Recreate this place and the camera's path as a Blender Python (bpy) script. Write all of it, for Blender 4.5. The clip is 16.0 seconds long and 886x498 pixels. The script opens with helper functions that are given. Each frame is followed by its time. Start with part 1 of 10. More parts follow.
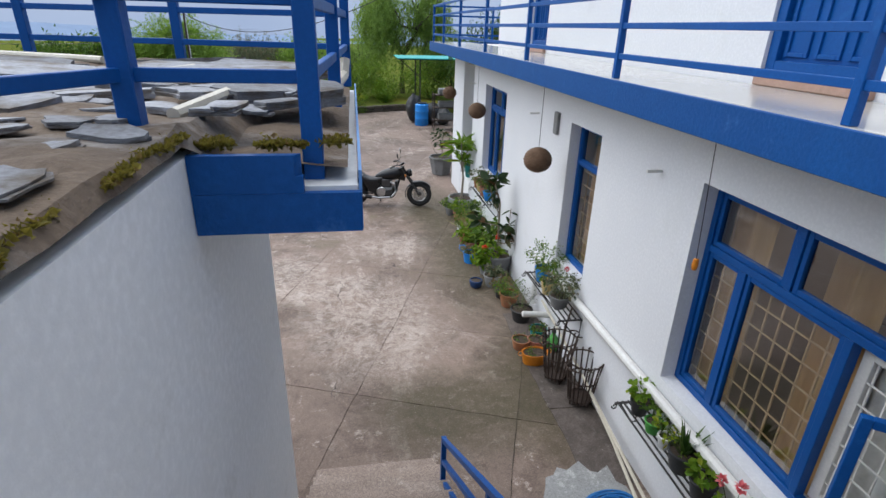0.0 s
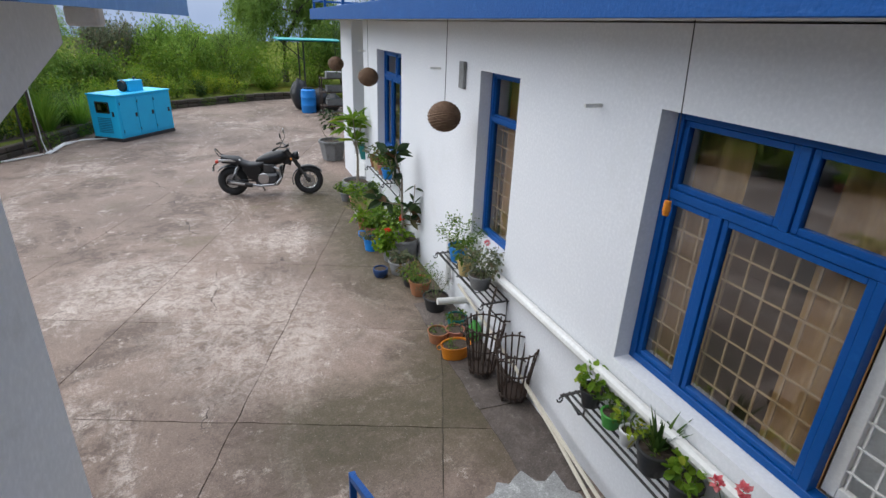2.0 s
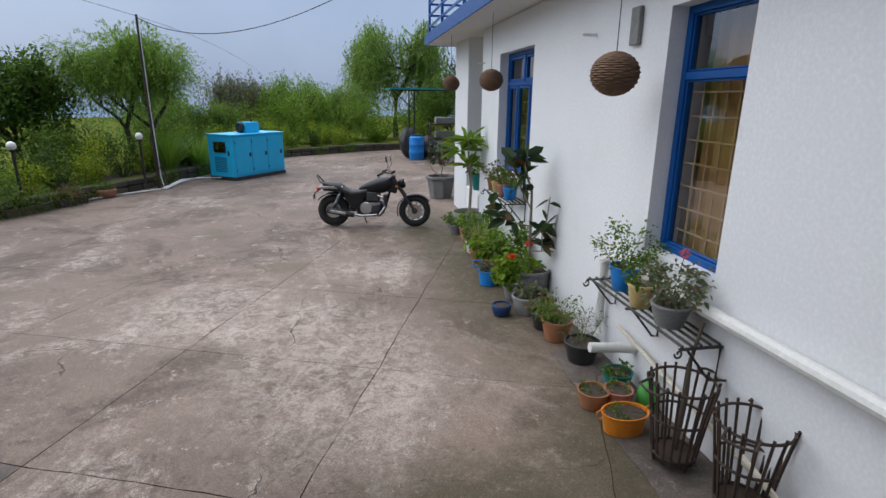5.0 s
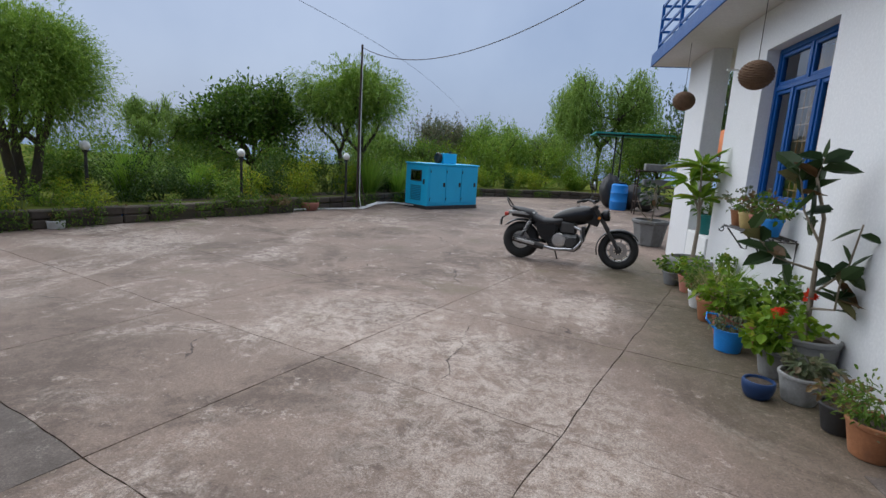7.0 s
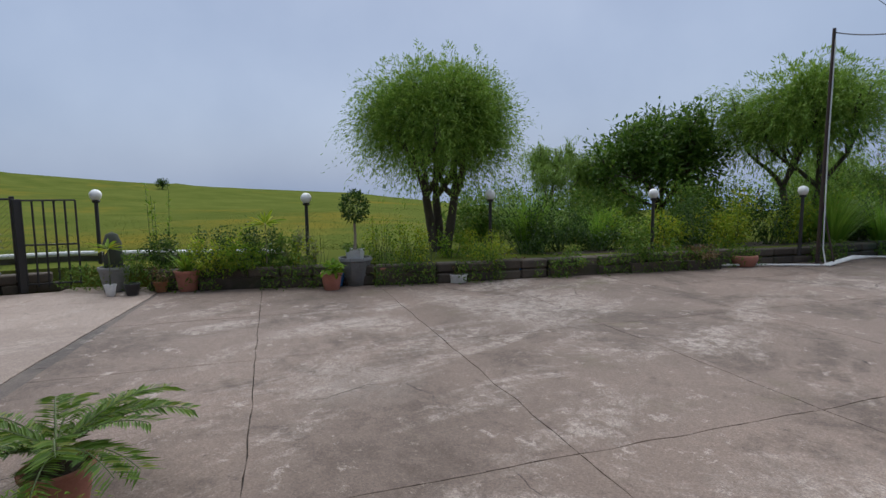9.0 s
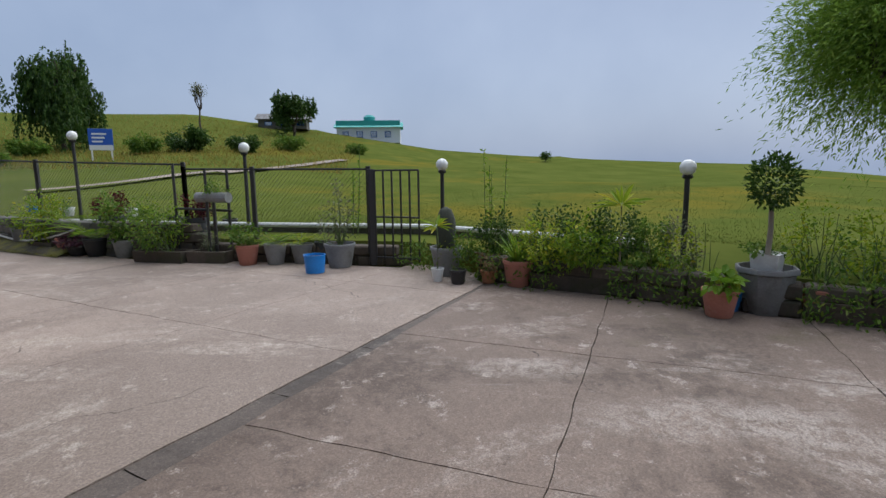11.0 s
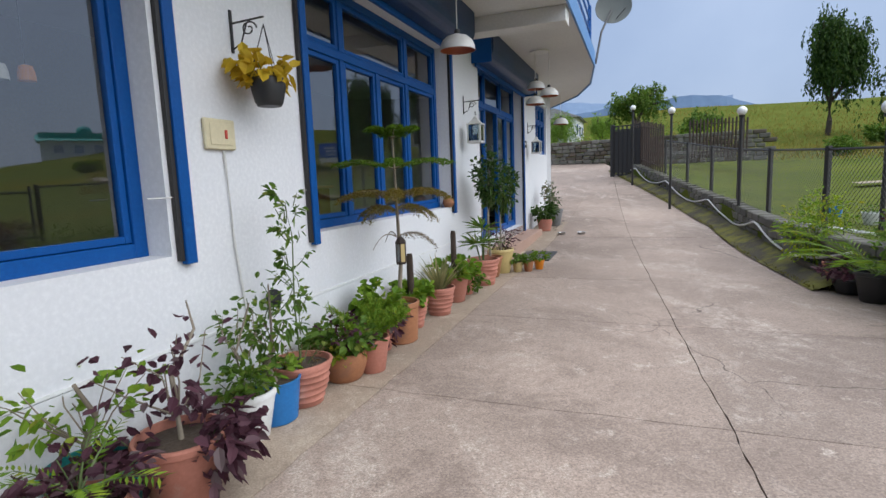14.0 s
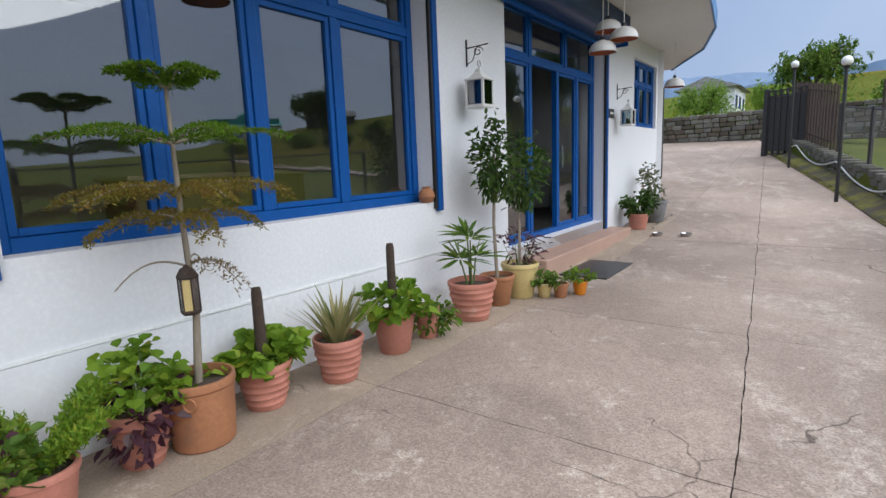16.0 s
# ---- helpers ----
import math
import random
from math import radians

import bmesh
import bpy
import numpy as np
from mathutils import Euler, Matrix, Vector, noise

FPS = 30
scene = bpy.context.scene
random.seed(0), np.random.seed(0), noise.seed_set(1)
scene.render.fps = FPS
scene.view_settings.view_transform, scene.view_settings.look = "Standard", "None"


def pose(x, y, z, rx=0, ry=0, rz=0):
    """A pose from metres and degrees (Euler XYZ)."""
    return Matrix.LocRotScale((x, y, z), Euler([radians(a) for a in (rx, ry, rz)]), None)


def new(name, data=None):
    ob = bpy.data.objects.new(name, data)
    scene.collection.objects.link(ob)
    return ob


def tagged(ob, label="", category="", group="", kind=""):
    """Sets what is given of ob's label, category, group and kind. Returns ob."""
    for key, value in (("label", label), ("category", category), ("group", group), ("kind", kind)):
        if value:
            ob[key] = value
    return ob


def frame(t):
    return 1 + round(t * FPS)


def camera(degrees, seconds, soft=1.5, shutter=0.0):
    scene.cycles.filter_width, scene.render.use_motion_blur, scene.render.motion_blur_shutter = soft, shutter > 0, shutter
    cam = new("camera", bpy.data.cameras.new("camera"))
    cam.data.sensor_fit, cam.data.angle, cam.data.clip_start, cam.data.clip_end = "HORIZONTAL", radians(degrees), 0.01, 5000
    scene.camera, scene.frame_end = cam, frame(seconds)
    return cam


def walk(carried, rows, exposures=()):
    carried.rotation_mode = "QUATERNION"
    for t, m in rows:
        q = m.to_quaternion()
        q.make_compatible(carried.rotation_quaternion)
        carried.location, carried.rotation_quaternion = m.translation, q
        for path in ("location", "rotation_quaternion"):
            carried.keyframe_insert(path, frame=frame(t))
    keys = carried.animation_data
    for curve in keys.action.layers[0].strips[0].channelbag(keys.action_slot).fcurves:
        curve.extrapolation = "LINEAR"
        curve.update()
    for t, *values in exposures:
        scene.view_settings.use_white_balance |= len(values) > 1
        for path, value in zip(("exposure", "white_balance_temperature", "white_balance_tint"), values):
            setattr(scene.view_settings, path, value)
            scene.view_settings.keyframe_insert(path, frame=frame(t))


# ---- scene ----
cam = camera(80.7, 16.0)
METRES, EYE, TILT, LEAN, TURN = 16.0, 3.953, 0.0, 0.0, -9.8
ROWS = [
    (0.0, 0.0, 0.0, 0.0, 0.64, -23.04, -1.5),
    (0.5, 0.0003, 0.0163, -0.0094, -4.36, -25.3, -2.49),
    (1.0, 0.001, 0.0308, -0.0184, -6.7, -26.18, -3.28),
    (1.5, 0.0004, 0.0444, -0.0275, -9.11, -25.12, -3.1),
    (2.0, 0.0035, 0.0588, -0.0392, -10.81, -22.97, -2.1),
    (2.5, 0.003, 0.0737, -0.05, -11.71, -21.66, -1.31),
    (3.0, 0.0031, 0.0887, -0.0605, -10.42, -21.71, -1.29),
    (5.5, -0.01, 0.1658, -0.1157, 4.72, -14.08, 0.29),
    (6.0, -0.013, 0.1836, -0.1276, 10.54, -12.25, 1.23),
    (6.5, -0.0172, 0.2019, -0.1371, 15.47, -10.84, 0.64),
    (7.0, -0.0244, 0.2271, -0.1484, 20.88, -10.37, -3.49),
    (7.5, -0.0442, 0.2597, -0.1573, 28.95, -8.49, -7.64),
    (8.0, -0.0728, 0.2911, -0.1586, 40.87, -7.97, -4.62),
    (8.5, -0.1094, 0.3133, -0.1605, 52.2, -6.76, -1.15),
    (11.0, -0.298, 0.3701, -0.1655, 101.2, -8.61, 0.68),
    (11.5, -0.335, 0.3634, -0.1651, 117.5, -8.65, 1.16),
    (12.0, -0.3685, 0.3483, -0.165, 134.97, -9.15, 2.26),
    (12.5, -0.4007, 0.3277, -0.1635, 153.63, -9.58, 3.24),
    (13.0, -0.4296, 0.3022, -0.1622, 165.92, -8.64, 2.95),
    (13.5, -0.4563, 0.2713, -0.1618, 176.36, -7.71, 2.37),
    (14.0, -0.4811, 0.2393, -0.163, 180.51, -7.68, 2.12),
    (14.5, -0.5066, 0.2065, -0.1637, 184.34, -8.47, 2.28),
    (15.0, -0.5295, 0.1714, -0.1651, 188.51, -9.51, 2.35),
    (15.5, -0.5514, 0.1333, -0.1658, 192.22, -9.56, 2.27),
    (16.0, -0.5685, 0.0951, -0.1657, 195.91, -9.16, 2.23),
]
walk(cam, [(t, pose(0, 0, EYE, TILT, LEAN, TURN) @ pose(METRES * x, METRES * y, METRES * z, 90 + pitch, roll, yaw)) for t, x, y, z, yaw, pitch, roll in ROWS],
     exposures=[(0.0, 0.82), (3.0, 0.88), (5.5, 0.54), (6.0, 0.58), (8.5, 0.36), (12.0, 0.48), (14.0, 0.74), (15.0, 0.70), (16.0, 0.80)])

# ---- world, sun and exposure ----
SUN_ELEV, SUN_ROT = 58.0, 310.0
world = bpy.data.worlds.new("overcast_sky")
scene.world = world
world.use_nodes = True
wn, wl = world.node_tree.nodes, world.node_tree.links
wn.clear()
sky = wn.new("ShaderNodeTexSky")
sky.sky_type, sky.sun_disc = "NISHITA", False
sky.sun_elevation, sky.sun_rotation = radians(SUN_ELEV), radians(SUN_ROT)
sky.air_density, sky.dust_density = 1.0, 4.0
cloud = wn.new("ShaderNodeTexNoise")
cloud.inputs["Scale"].default_value, cloud.inputs["Detail"].default_value = 2.2, 6.0
cramp = wn.new("ShaderNodeValToRGB")
cramp.color_ramp.elements[0].position, cramp.color_ramp.elements[0].color = 0.30, (2.05, 2.75, 4.2, 1)
cramp.color_ramp.elements[1].position, cramp.color_ramp.elements[1].color = 0.72, (3.2, 3.95, 5.4, 1)
wmix = wn.new("ShaderNodeMixRGB")
wmix.inputs[0].default_value = 0.82
wbg, wout = wn.new("ShaderNodeBackground"), wn.new("ShaderNodeOutputWorld")
wbg.inputs["Strength"].default_value = 0.102
wl.new(cloud.outputs["Fac"], cramp.inputs["Fac"])
wl.new(sky.outputs["Color"], wmix.inputs[1])
wl.new(cramp.outputs["Color"], wmix.inputs[2])
wl.new(wmix.outputs[0], wbg.inputs["Color"])
wl.new(wbg.outputs["Background"], wout.inputs["Surface"])
sun = new("sun", bpy.data.lights.new("sun", "SUN"))
sun.data.energy, sun.data.angle, sun.data.color = 2.6, radians(100), (0.95, 0.98, 1.0)
sun.rotation_euler = (radians(90 - SUN_ELEV), 0, radians(180 - SUN_ROT))

# ---- materials ----


def mat(name, c1, c2=None, scale=6.0, fine=70.0, rough=0.7, bump=0.15, metal=0.0, stain=None, stain_scale=1.2,
        stain_lo=0.52, stain_hi=0.72, spec=0.5, rand=0.0, where="object", stretch=(1, 1, 1), coat=0.0, through_light=0.0):
    """A painted, mineral or organic surface with variation at two scales and an optional layer of stains."""
    m = bpy.data.materials.new(name)
    m.use_nodes = True
    n, l = m.node_tree.nodes, m.node_tree.links
    p = n["Principled BSDF"]
    if where == "world":
        co = n.new("ShaderNodeNewGeometry").outputs["Position"]
    else:
        co = n.new("ShaderNodeTexCoord").outputs["Object"]
    if stretch != (1, 1, 1):
        mp = n.new("ShaderNodeMapping")
        mp.inputs["Scale"].default_value = stretch
        l.new(co, mp.inputs["Vector"])
        co = mp.outputs["Vector"]

    def noise_tex(s, detail=5.0, rg=0.6):
        t = n.new("ShaderNodeTexNoise")
        t.inputs["Scale"].default_value, t.inputs["Detail"].default_value, t.inputs["Roughness"].default_value = s, detail, rg
        l.new(co, t.inputs["Vector"])
        return t.outputs["Fac"]

    def mixed(fac, a, b):
        x = n.new("ShaderNodeMixRGB")
        l.new(fac, x.inputs[0])
        for sock, v in ((x.inputs[1], a), (x.inputs[2], b)):
            if isinstance(v, tuple):
                sock.default_value = (*v, 1)
            else:
                l.new(v, sock)
        return x.outputs[0]

    def ramp(fac, lo, hi):
        r = n.new("ShaderNodeMapRange")
        r.inputs["From Min"].default_value, r.inputs["From Max"].default_value = lo, hi
        l.new(fac, r.inputs["Value"])
        return r.outputs["Result"]

    c2 = c2 or tuple(v * 0.8 for v in c1)
    grain = noise_tex(fine, 4.0)
    col = mixed(ramp(noise_tex(scale), 0.3, 0.7), c1, c2)
    col = mixed(ramp(grain, 0.35, 0.75), col, mixed(grain, tuple(v * 0.72 for v in c1), c2))
    if stain:
        col = mixed(ramp(noise_tex(stain_scale, 8.0, 0.68), stain_lo, stain_hi), col, stain)
    if rand:
        info = n.new("ShaderNodeObjectInfo").outputs["Random"]
        hsv = n.new("ShaderNodeHueSaturation")
        l.new(col, hsv.inputs["Color"])
        rr = n.new("ShaderNodeMapRange")
        rr.inputs["To Min"].default_value, rr.inputs["To Max"].default_value = 1 - rand, 1 + rand
        l.new(info, rr.inputs["Value"])
        l.new(rr.outputs["Result"], hsv.inputs["Value"])
        col = hsv.outputs["Color"]
    l.new(col, p.inputs["Base Color"])
    rv = n.new("ShaderNodeMapRange")
    rv.inputs["To Min"].default_value, rv.inputs["To Max"].default_value = max(rough - 0.12, 0.02), min(rough + 0.12, 1)
    l.new(grain, rv.inputs["Value"])
    l.new(rv.outputs["Result"], p.inputs["Roughness"])
    p.inputs["Metallic"].default_value, p.inputs["Specular IOR Level"].default_value = metal, spec
    p.inputs["Coat Weight"].default_value = coat
    if bump:
        b = n.new("ShaderNodeBump")
        b.inputs["Strength"].default_value, b.inputs["Distance"].default_value = bump, 0.01
        l.new(grain, b.inputs["Height"])
        l.new(b.outputs["Normal"], p.inputs["Normal"])
    if through_light:
        tr = n.new("ShaderNodeBsdfTranslucent")
        l.new(col, tr.inputs["Color"])
        mx = n.new("ShaderNodeMixShader")
        mx.inputs[0].default_value = through_light
        l.new(p.outputs[0], mx.inputs[1])
        l.new(tr.outputs[0], mx.inputs[2])
        l.new(mx.outputs[0], n["Material Output"].inputs["Surface"])
    return m


def leaf_mat(name, c1, c2, c3=None, rough=0.5):
    """Leaves whose colour differs from leaf to leaf and lets some light through."""
    m = bpy.data.materials.new(name)
    m.use_nodes = True
    n, l = m.node_tree.nodes, m.node_tree.links
    p = n["Principled BSDF"]
    g = n.new("ShaderNodeNewGeometry")
    r = n.new("ShaderNodeValToRGB")
    e = r.color_ramp.elements
    e[0].color, e[1].color = (*c1, 1), (*c2, 1)
    if c3:
        e[1].position = 0.8
        x = e.new(1.0)
        x.color = (*c3, 1)
    l.new(g.outputs["Random Per Island"], r.inputs["Fac"])
    l.new(r.outputs["Color"], p.inputs["Base Color"])
    p.inputs["Roughness"].default_value = rough
    p.inputs["Specular IOR Level"].default_value = 0.2
    tr = n.new("ShaderNodeBsdfTranslucent")
    l.new(r.outputs["Color"], tr.inputs["Color"])
    mx = n.new("ShaderNodeMixShader")
    mx.inputs[0].default_value = 0.4
    l.new(p.outputs[0], mx.inputs[1])
    l.new(tr.outputs[0], mx.inputs[2])
    l.new(mx.outputs[0], n["Material Output"].inputs["Surface"])
    return m


def glass_mat(name, tint=(0.9, 0.95, 0.95), rough=0.02):
    m = bpy.data.materials.new(name)
    m.use_nodes = True
    n, l = m.node_tree.nodes, m.node_tree.links
    n.remove(n["Principled BSDF"])
    t, g, f, x = (n.new("ShaderNodeBsdfTransparent"), n.new("ShaderNodeBsdfGlossy"), n.new("ShaderNodeFresnel"), n.new("ShaderNodeMixShader"))
    t.inputs["Color"].default_value = (*tint, 1)
    g.inputs["Roughness"].default_value = rough
    f.inputs["IOR"].default_value = 2.9
    l.new(f.outputs[0], x.inputs[0])
    l.new(t.outputs[0], x.inputs[1])
    l.new(g.outputs[0], x.inputs[2])
    l.new(x.outputs[0], n["Material Output"].inputs["Surface"])
    return m


def concrete_mat(name, base, pale, dark, moss=None, pebble=0.16):
    """Weathered yard concrete: pale worn patches, dark stains, broom marks and grit, laid out over the ground."""
    m = bpy.data.materials.new(name)
    m.use_nodes = True
    n, l = m.node_tree.nodes, m.node_tree.links
    p = n["Principled BSDF"]
    co = n.new("ShaderNodeNewGeometry").outputs["Position"]

    def nt(s, det=8.0, rg=0.65, dist=0.0, vec=None):
        t = n.new("ShaderNodeTexNoise")
        t.inputs["Scale"].default_value, t.inputs["Detail"].default_value = s, det
        t.inputs["Roughness"].default_value, t.inputs["Distortion"].default_value = rg, dist
        l.new(vec or co, t.inputs["Vector"])
        return t.outputs["Fac"]

    def rg(fac, lo, hi, top=1.0):
        r = n.new("ShaderNodeMapRange")
        r.inputs["From Min"].default_value, r.inputs["From Max"].default_value, r.inputs["To Max"].default_value = lo, hi, top
        l.new(fac, r.inputs["Value"])
        return r.outputs["Result"]

    def mx(fac, a, b):
        x = n.new("ShaderNodeMixRGB")
        l.new(fac, x.inputs[0])
        for s, v in ((x.inputs[1], a), (x.inputs[2], b)):
            if isinstance(v, tuple):
                s.default_value = (*v, 1)
            else:
                l.new(v, s)
        return x.outputs[0]

    mp = n.new("ShaderNodeMapping")
    mp.inputs["Rotation"].default_value, mp.inputs["Scale"].default_value = (0, 0, radians(25)), (1.0, 0.45, 1)
    l.new(co, mp.inputs["Vector"])

    def both(a, b):
        x = n.new("ShaderNodeMath")
        x.operation = "MULTIPLY"
        l.new(a, x.inputs[0])
        l.new(b, x.inputs[1])
        return x.outputs[0]

    grit = nt(95, 3.0)
    speck = nt(17, 8.0, 0.8)
    def spot(x, y, rx, ry, ragged=0.9):
        """A ragged stain round one place of the ground."""
        v = n.new("ShaderNodeMapping")
        v.vector_type = "TEXTURE"
        v.inputs["Location"].default_value, v.inputs["Scale"].default_value = (x, y, 0), (rx, ry, 50)
        l.new(co, v.inputs["Vector"])
        d = n.new("ShaderNodeVectorMath")
        d.operation = "LENGTH"
        l.new(v.outputs["Vector"], d.inputs[0])
        s = n.new("ShaderNodeMath")
        s.operation = "MULTIPLY_ADD"
        l.new(nt(2.2, 9.0, 0.7), s.inputs[0])
        s.inputs[1].default_value = ragged
        l.new(d.outputs["Value"], s.inputs[2])
        return rg(s.outputs[0], 1.0 + ragged * 0.5, 0.45 + ragged * 0.5)

    col = mx(rg(nt(0.35, 6.0, 0.6), 0.40, 0.60), base, tuple(v * 0.66 for v in base))
    col = mx(rg(speck, 0.42, 0.62, 0.5), col, tuple(v * 0.62 for v in base))
    col = mx(both(rg(nt(0.6, 10.0, 0.72, 0.4), 0.49, 0.57, 0.9), rg(nt(7, 8.0, 0.75), 0.34, 0.52)), col, dark)
    col = mx(both(rg(nt(0.75, 10.0, 0.75, 1.0, mp.outputs["Vector"]), 0.52, 0.62, 0.85), rg(nt(9.0, 10.0, 0.85, 0.5), 0.44, 0.56)), col, pale)
    col = mx(rg(nt(3.6, 10.0, 0.8), 0.57, 0.63, 0.8), col, pale)
    col = mx(rg(nt(5.0, 10.0, 0.8), 0.57, 0.65, 0.8), col, dark)
    if moss:
        col = mx(rg(nt(0.7, 8.0, 0.7), 0.58, 0.70, 0.6), col, moss)
        worn = rg(nt(7.0, 10.0, 0.88, 0.6), 0.44, 0.56, 0.75)
        for q in ((0.1, 6.6, 1.3, 1.7), (-1.3, 8.2, 1.2, 1.2), (0.6, 9.4, 1.0, 0.7), (-7.02, 7.14, 0.22, 0.5), (-6.3, 7.95, 0.3, 0.8), (-6.02, 8.47, 0.5, 0.4), (-4.64, 7.43, 0.5, 0.5), (-5.9, 9.85, 1.6, 0.5), (-0.28, 7.78, 0.4, 0.5), (-0.87, 7.45, 0.4, 0.3), (-5.63, 10.63, 0.8, 1.0)):
            col = mx(both(spot(*q), worn), col, pale)
        damp = rg(nt(9.0, 8.0, 0.8), 0.25, 0.5, 0.88)
        for q in ((2.2, 4.9, 1.0, 1.6), (1.0, 4.6, 1.2, 0.9), (2.1, 8.6, 1.1, 2.8), (1.7, 11.6, 0.9, 2.2)):
            col = mx(both(spot(*q), damp), col, tuple(v * 0.45 for v in moss))
        for q in ((-2.9, 6.6, 0.9, 0.8), (-4.2, 7.4, 0.8, 0.6), (-7.4, 8.6, 0.9, 0.5)):
            col = mx(both(spot(*q), worn), col, dark)
    edge = n.new("ShaderNodeTexVoronoi")
    edge.feature = "DISTANCE_TO_EDGE"
    edge.inputs["Scale"].default_value = 0.33
    warp = n.new("ShaderNodeTexNoise")
    warp.inputs["Scale"].default_value, warp.inputs["Detail"].default_value = 3.0, 8.0
    l.new(co, warp.inputs["Vector"])
    add = n.new("ShaderNodeVectorMath")
    add.operation = "MULTIPLY_ADD"
    l.new(warp.outputs["Color"], add.inputs[0])
    add.inputs[1].default_value = (0.35, 0.35, 0.0)
    l.new(co, add.inputs[2])
    l.new(add.outputs["Vector"], edge.inputs["Vector"])
    col = mx(both(rg(edge.outputs["Distance"], 0.0022, 0.0008), rg(nt(0.9, 4.0), 0.5, 0.56)), col, tuple(v * 0.35 for v in dark))
    col = mx(rg(grit, 0.42, 0.64, 0.6), col, tuple(v * 0.45 for v in base))
    col = mx(rg(nt(42, 5.0, 0.75), 0.60, 0.72, 0.6), col, pale)
    stones = n.new("ShaderNodeTexVoronoi")
    stones.inputs["Scale"].default_value = 105.0
    l.new(co, stones.inputs["Vector"])
    tone = n.new("ShaderNodeSeparateColor")
    l.new(stones.outputs["Color"], tone.inputs["Color"])
    gravel = n.new("ShaderNodeMapRange")
    gravel.inputs["To Min"].default_value, gravel.inputs["To Max"].default_value = 1.0 - pebble, 1.0 + pebble
    l.new(tone.outputs["Red"], gravel.inputs["Value"])
    info = n.new("ShaderNodeObjectInfo").outputs["Random"]
    hsv = n.new("ShaderNodeHueSaturation")
    rr = n.new("ShaderNodeMapRange")
    rr.inputs["To Min"].default_value, rr.inputs["To Max"].default_value = 0.93, 1.07
    l.new(info, rr.inputs["Value"])
    l.new(both(rr.outputs["Result"], gravel.outputs["Result"]), hsv.inputs["Value"])
    l.new(col, hsv.inputs["Color"])
    l.new(hsv.outputs["Color"], p.inputs["Base Color"])
    p.inputs["Roughness"].default_value = 0.75
    p.inputs["Specular IOR Level"].default_value = 0.35
    b = n.new("ShaderNodeBump")
    b.inputs["Strength"].default_value, b.inputs["Distance"].default_value = 0.5, 0.008
    l.new(mx(rg(nt(9), 0, 1), grit, speck), b.inputs["Height"])
    l.new(b.outputs["Normal"], p.inputs["Normal"])
    return m


M_WALL = mat("white_wall_paint", (0.76, 0.76, 0.765), (0.71, 0.715, 0.73), 1.3, 40, 0.85, 0.05, stain=(0.62, 0.62, 0.60), stain_scale=0.9, stain_lo=0.58, stain_hi=0.85)
M_WALLOLD = mat("stained_white_wall_paint", (0.82, 0.82, 0.81), (0.76, 0.76, 0.74), 1.6, 30, 0.9, 0.15, stain=(0.5, 0.49, 0.45), stain_scale=2.2, stain_lo=0.58, stain_hi=0.85)
M_BLUE = mat("blue_gloss_paint", (0.002, 0.085, 0.32), (0.002, 0.066, 0.26), 3, 60, 0.45, 0.06, stain=(0.01, 0.12, 0.38), stain_scale=6, stain_lo=0.6, stain_hi=0.8, spec=0.25)
M_BLUEEDGE = mat("blue_fascia_paint", (0.002, 0.075, 0.27), (0.002, 0.058, 0.22), 4, 45, 0.55, 0.3, spec=0.25, stain=(0.04, 0.14, 0.36), stain_scale=5, stain_lo=0.6, stain_hi=0.78)
M_PALEBLUE = mat("weathered_blue_paint", (0.08, 0.22, 0.5), (0.12, 0.27, 0.52), 3, 40, 0.6, 0.2)
M_DARKBLUE = mat("dark_blue_shutter_metal", (0.008, 0.03, 0.10), (0.010, 0.045, 0.14), 4, 60, 0.45, 0.1)
M_SOFFIT = mat("soffit_plaster", (0.72, 0.71, 0.69), (0.64, 0.63, 0.61), 1.2, 30, 0.9, 0.15, stain=(0.5, 0.48, 0.45), stain_scale=1.5, stain_lo=0.6, stain_hi=0.85)
M_GLASS = glass_mat("window_glass")
# The gloom of an unlit room is put into this nearly black colour.
M_DARK = mat("room_gloom_finish", (0.06, 0.055, 0.05), (0.04, 0.038, 0.035), 2, 30, 0.8, 0.05)
M_ROOM = mat("room_plaster", (0.35, 0.32, 0.28), (0.3, 0.28, 0.25), 2, 30, 0.9, 0.05)
M_CONC = concrete_mat("yard_concrete", (0.265, 0.193, 0.153), (0.48, 0.405, 0.35), (0.095, 0.066, 0.050), (0.125, 0.108, 0.045))
M_CONC2 = concrete_mat("drive_concrete", (0.425, 0.328, 0.268), (0.54, 0.455, 0.385), (0.25, 0.19, 0.155), pebble=0.2)
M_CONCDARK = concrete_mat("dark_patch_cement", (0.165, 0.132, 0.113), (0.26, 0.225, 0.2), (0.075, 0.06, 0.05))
M_CONCMID = concrete_mat("worn_trench_cement", (0.185, 0.145, 0.12), (0.30, 0.26, 0.23), (0.06, 0.048, 0.04))
M_CONCPALE = concrete_mat("fresh_cement", (0.42, 0.42, 0.41), (0.55, 0.54, 0.52), (0.25, 0.25, 0.24))
M_APRON = concrete_mat("tan_cement_apron", (0.47, 0.37, 0.28), (0.58, 0.48, 0.38), (0.30, 0.23, 0.175), pebble=0.1)
M_JOINT = mat("dark_joint_soil", (0.085, 0.068, 0.054), (0.05, 0.042, 0.034), 5, 60, 1.0, 0.4, where="world")
M_SOIL = mat("garden_soil", (0.075, 0.052, 0.034), (0.045, 0.032, 0.022), 6, 50, 1.0, 0.8)
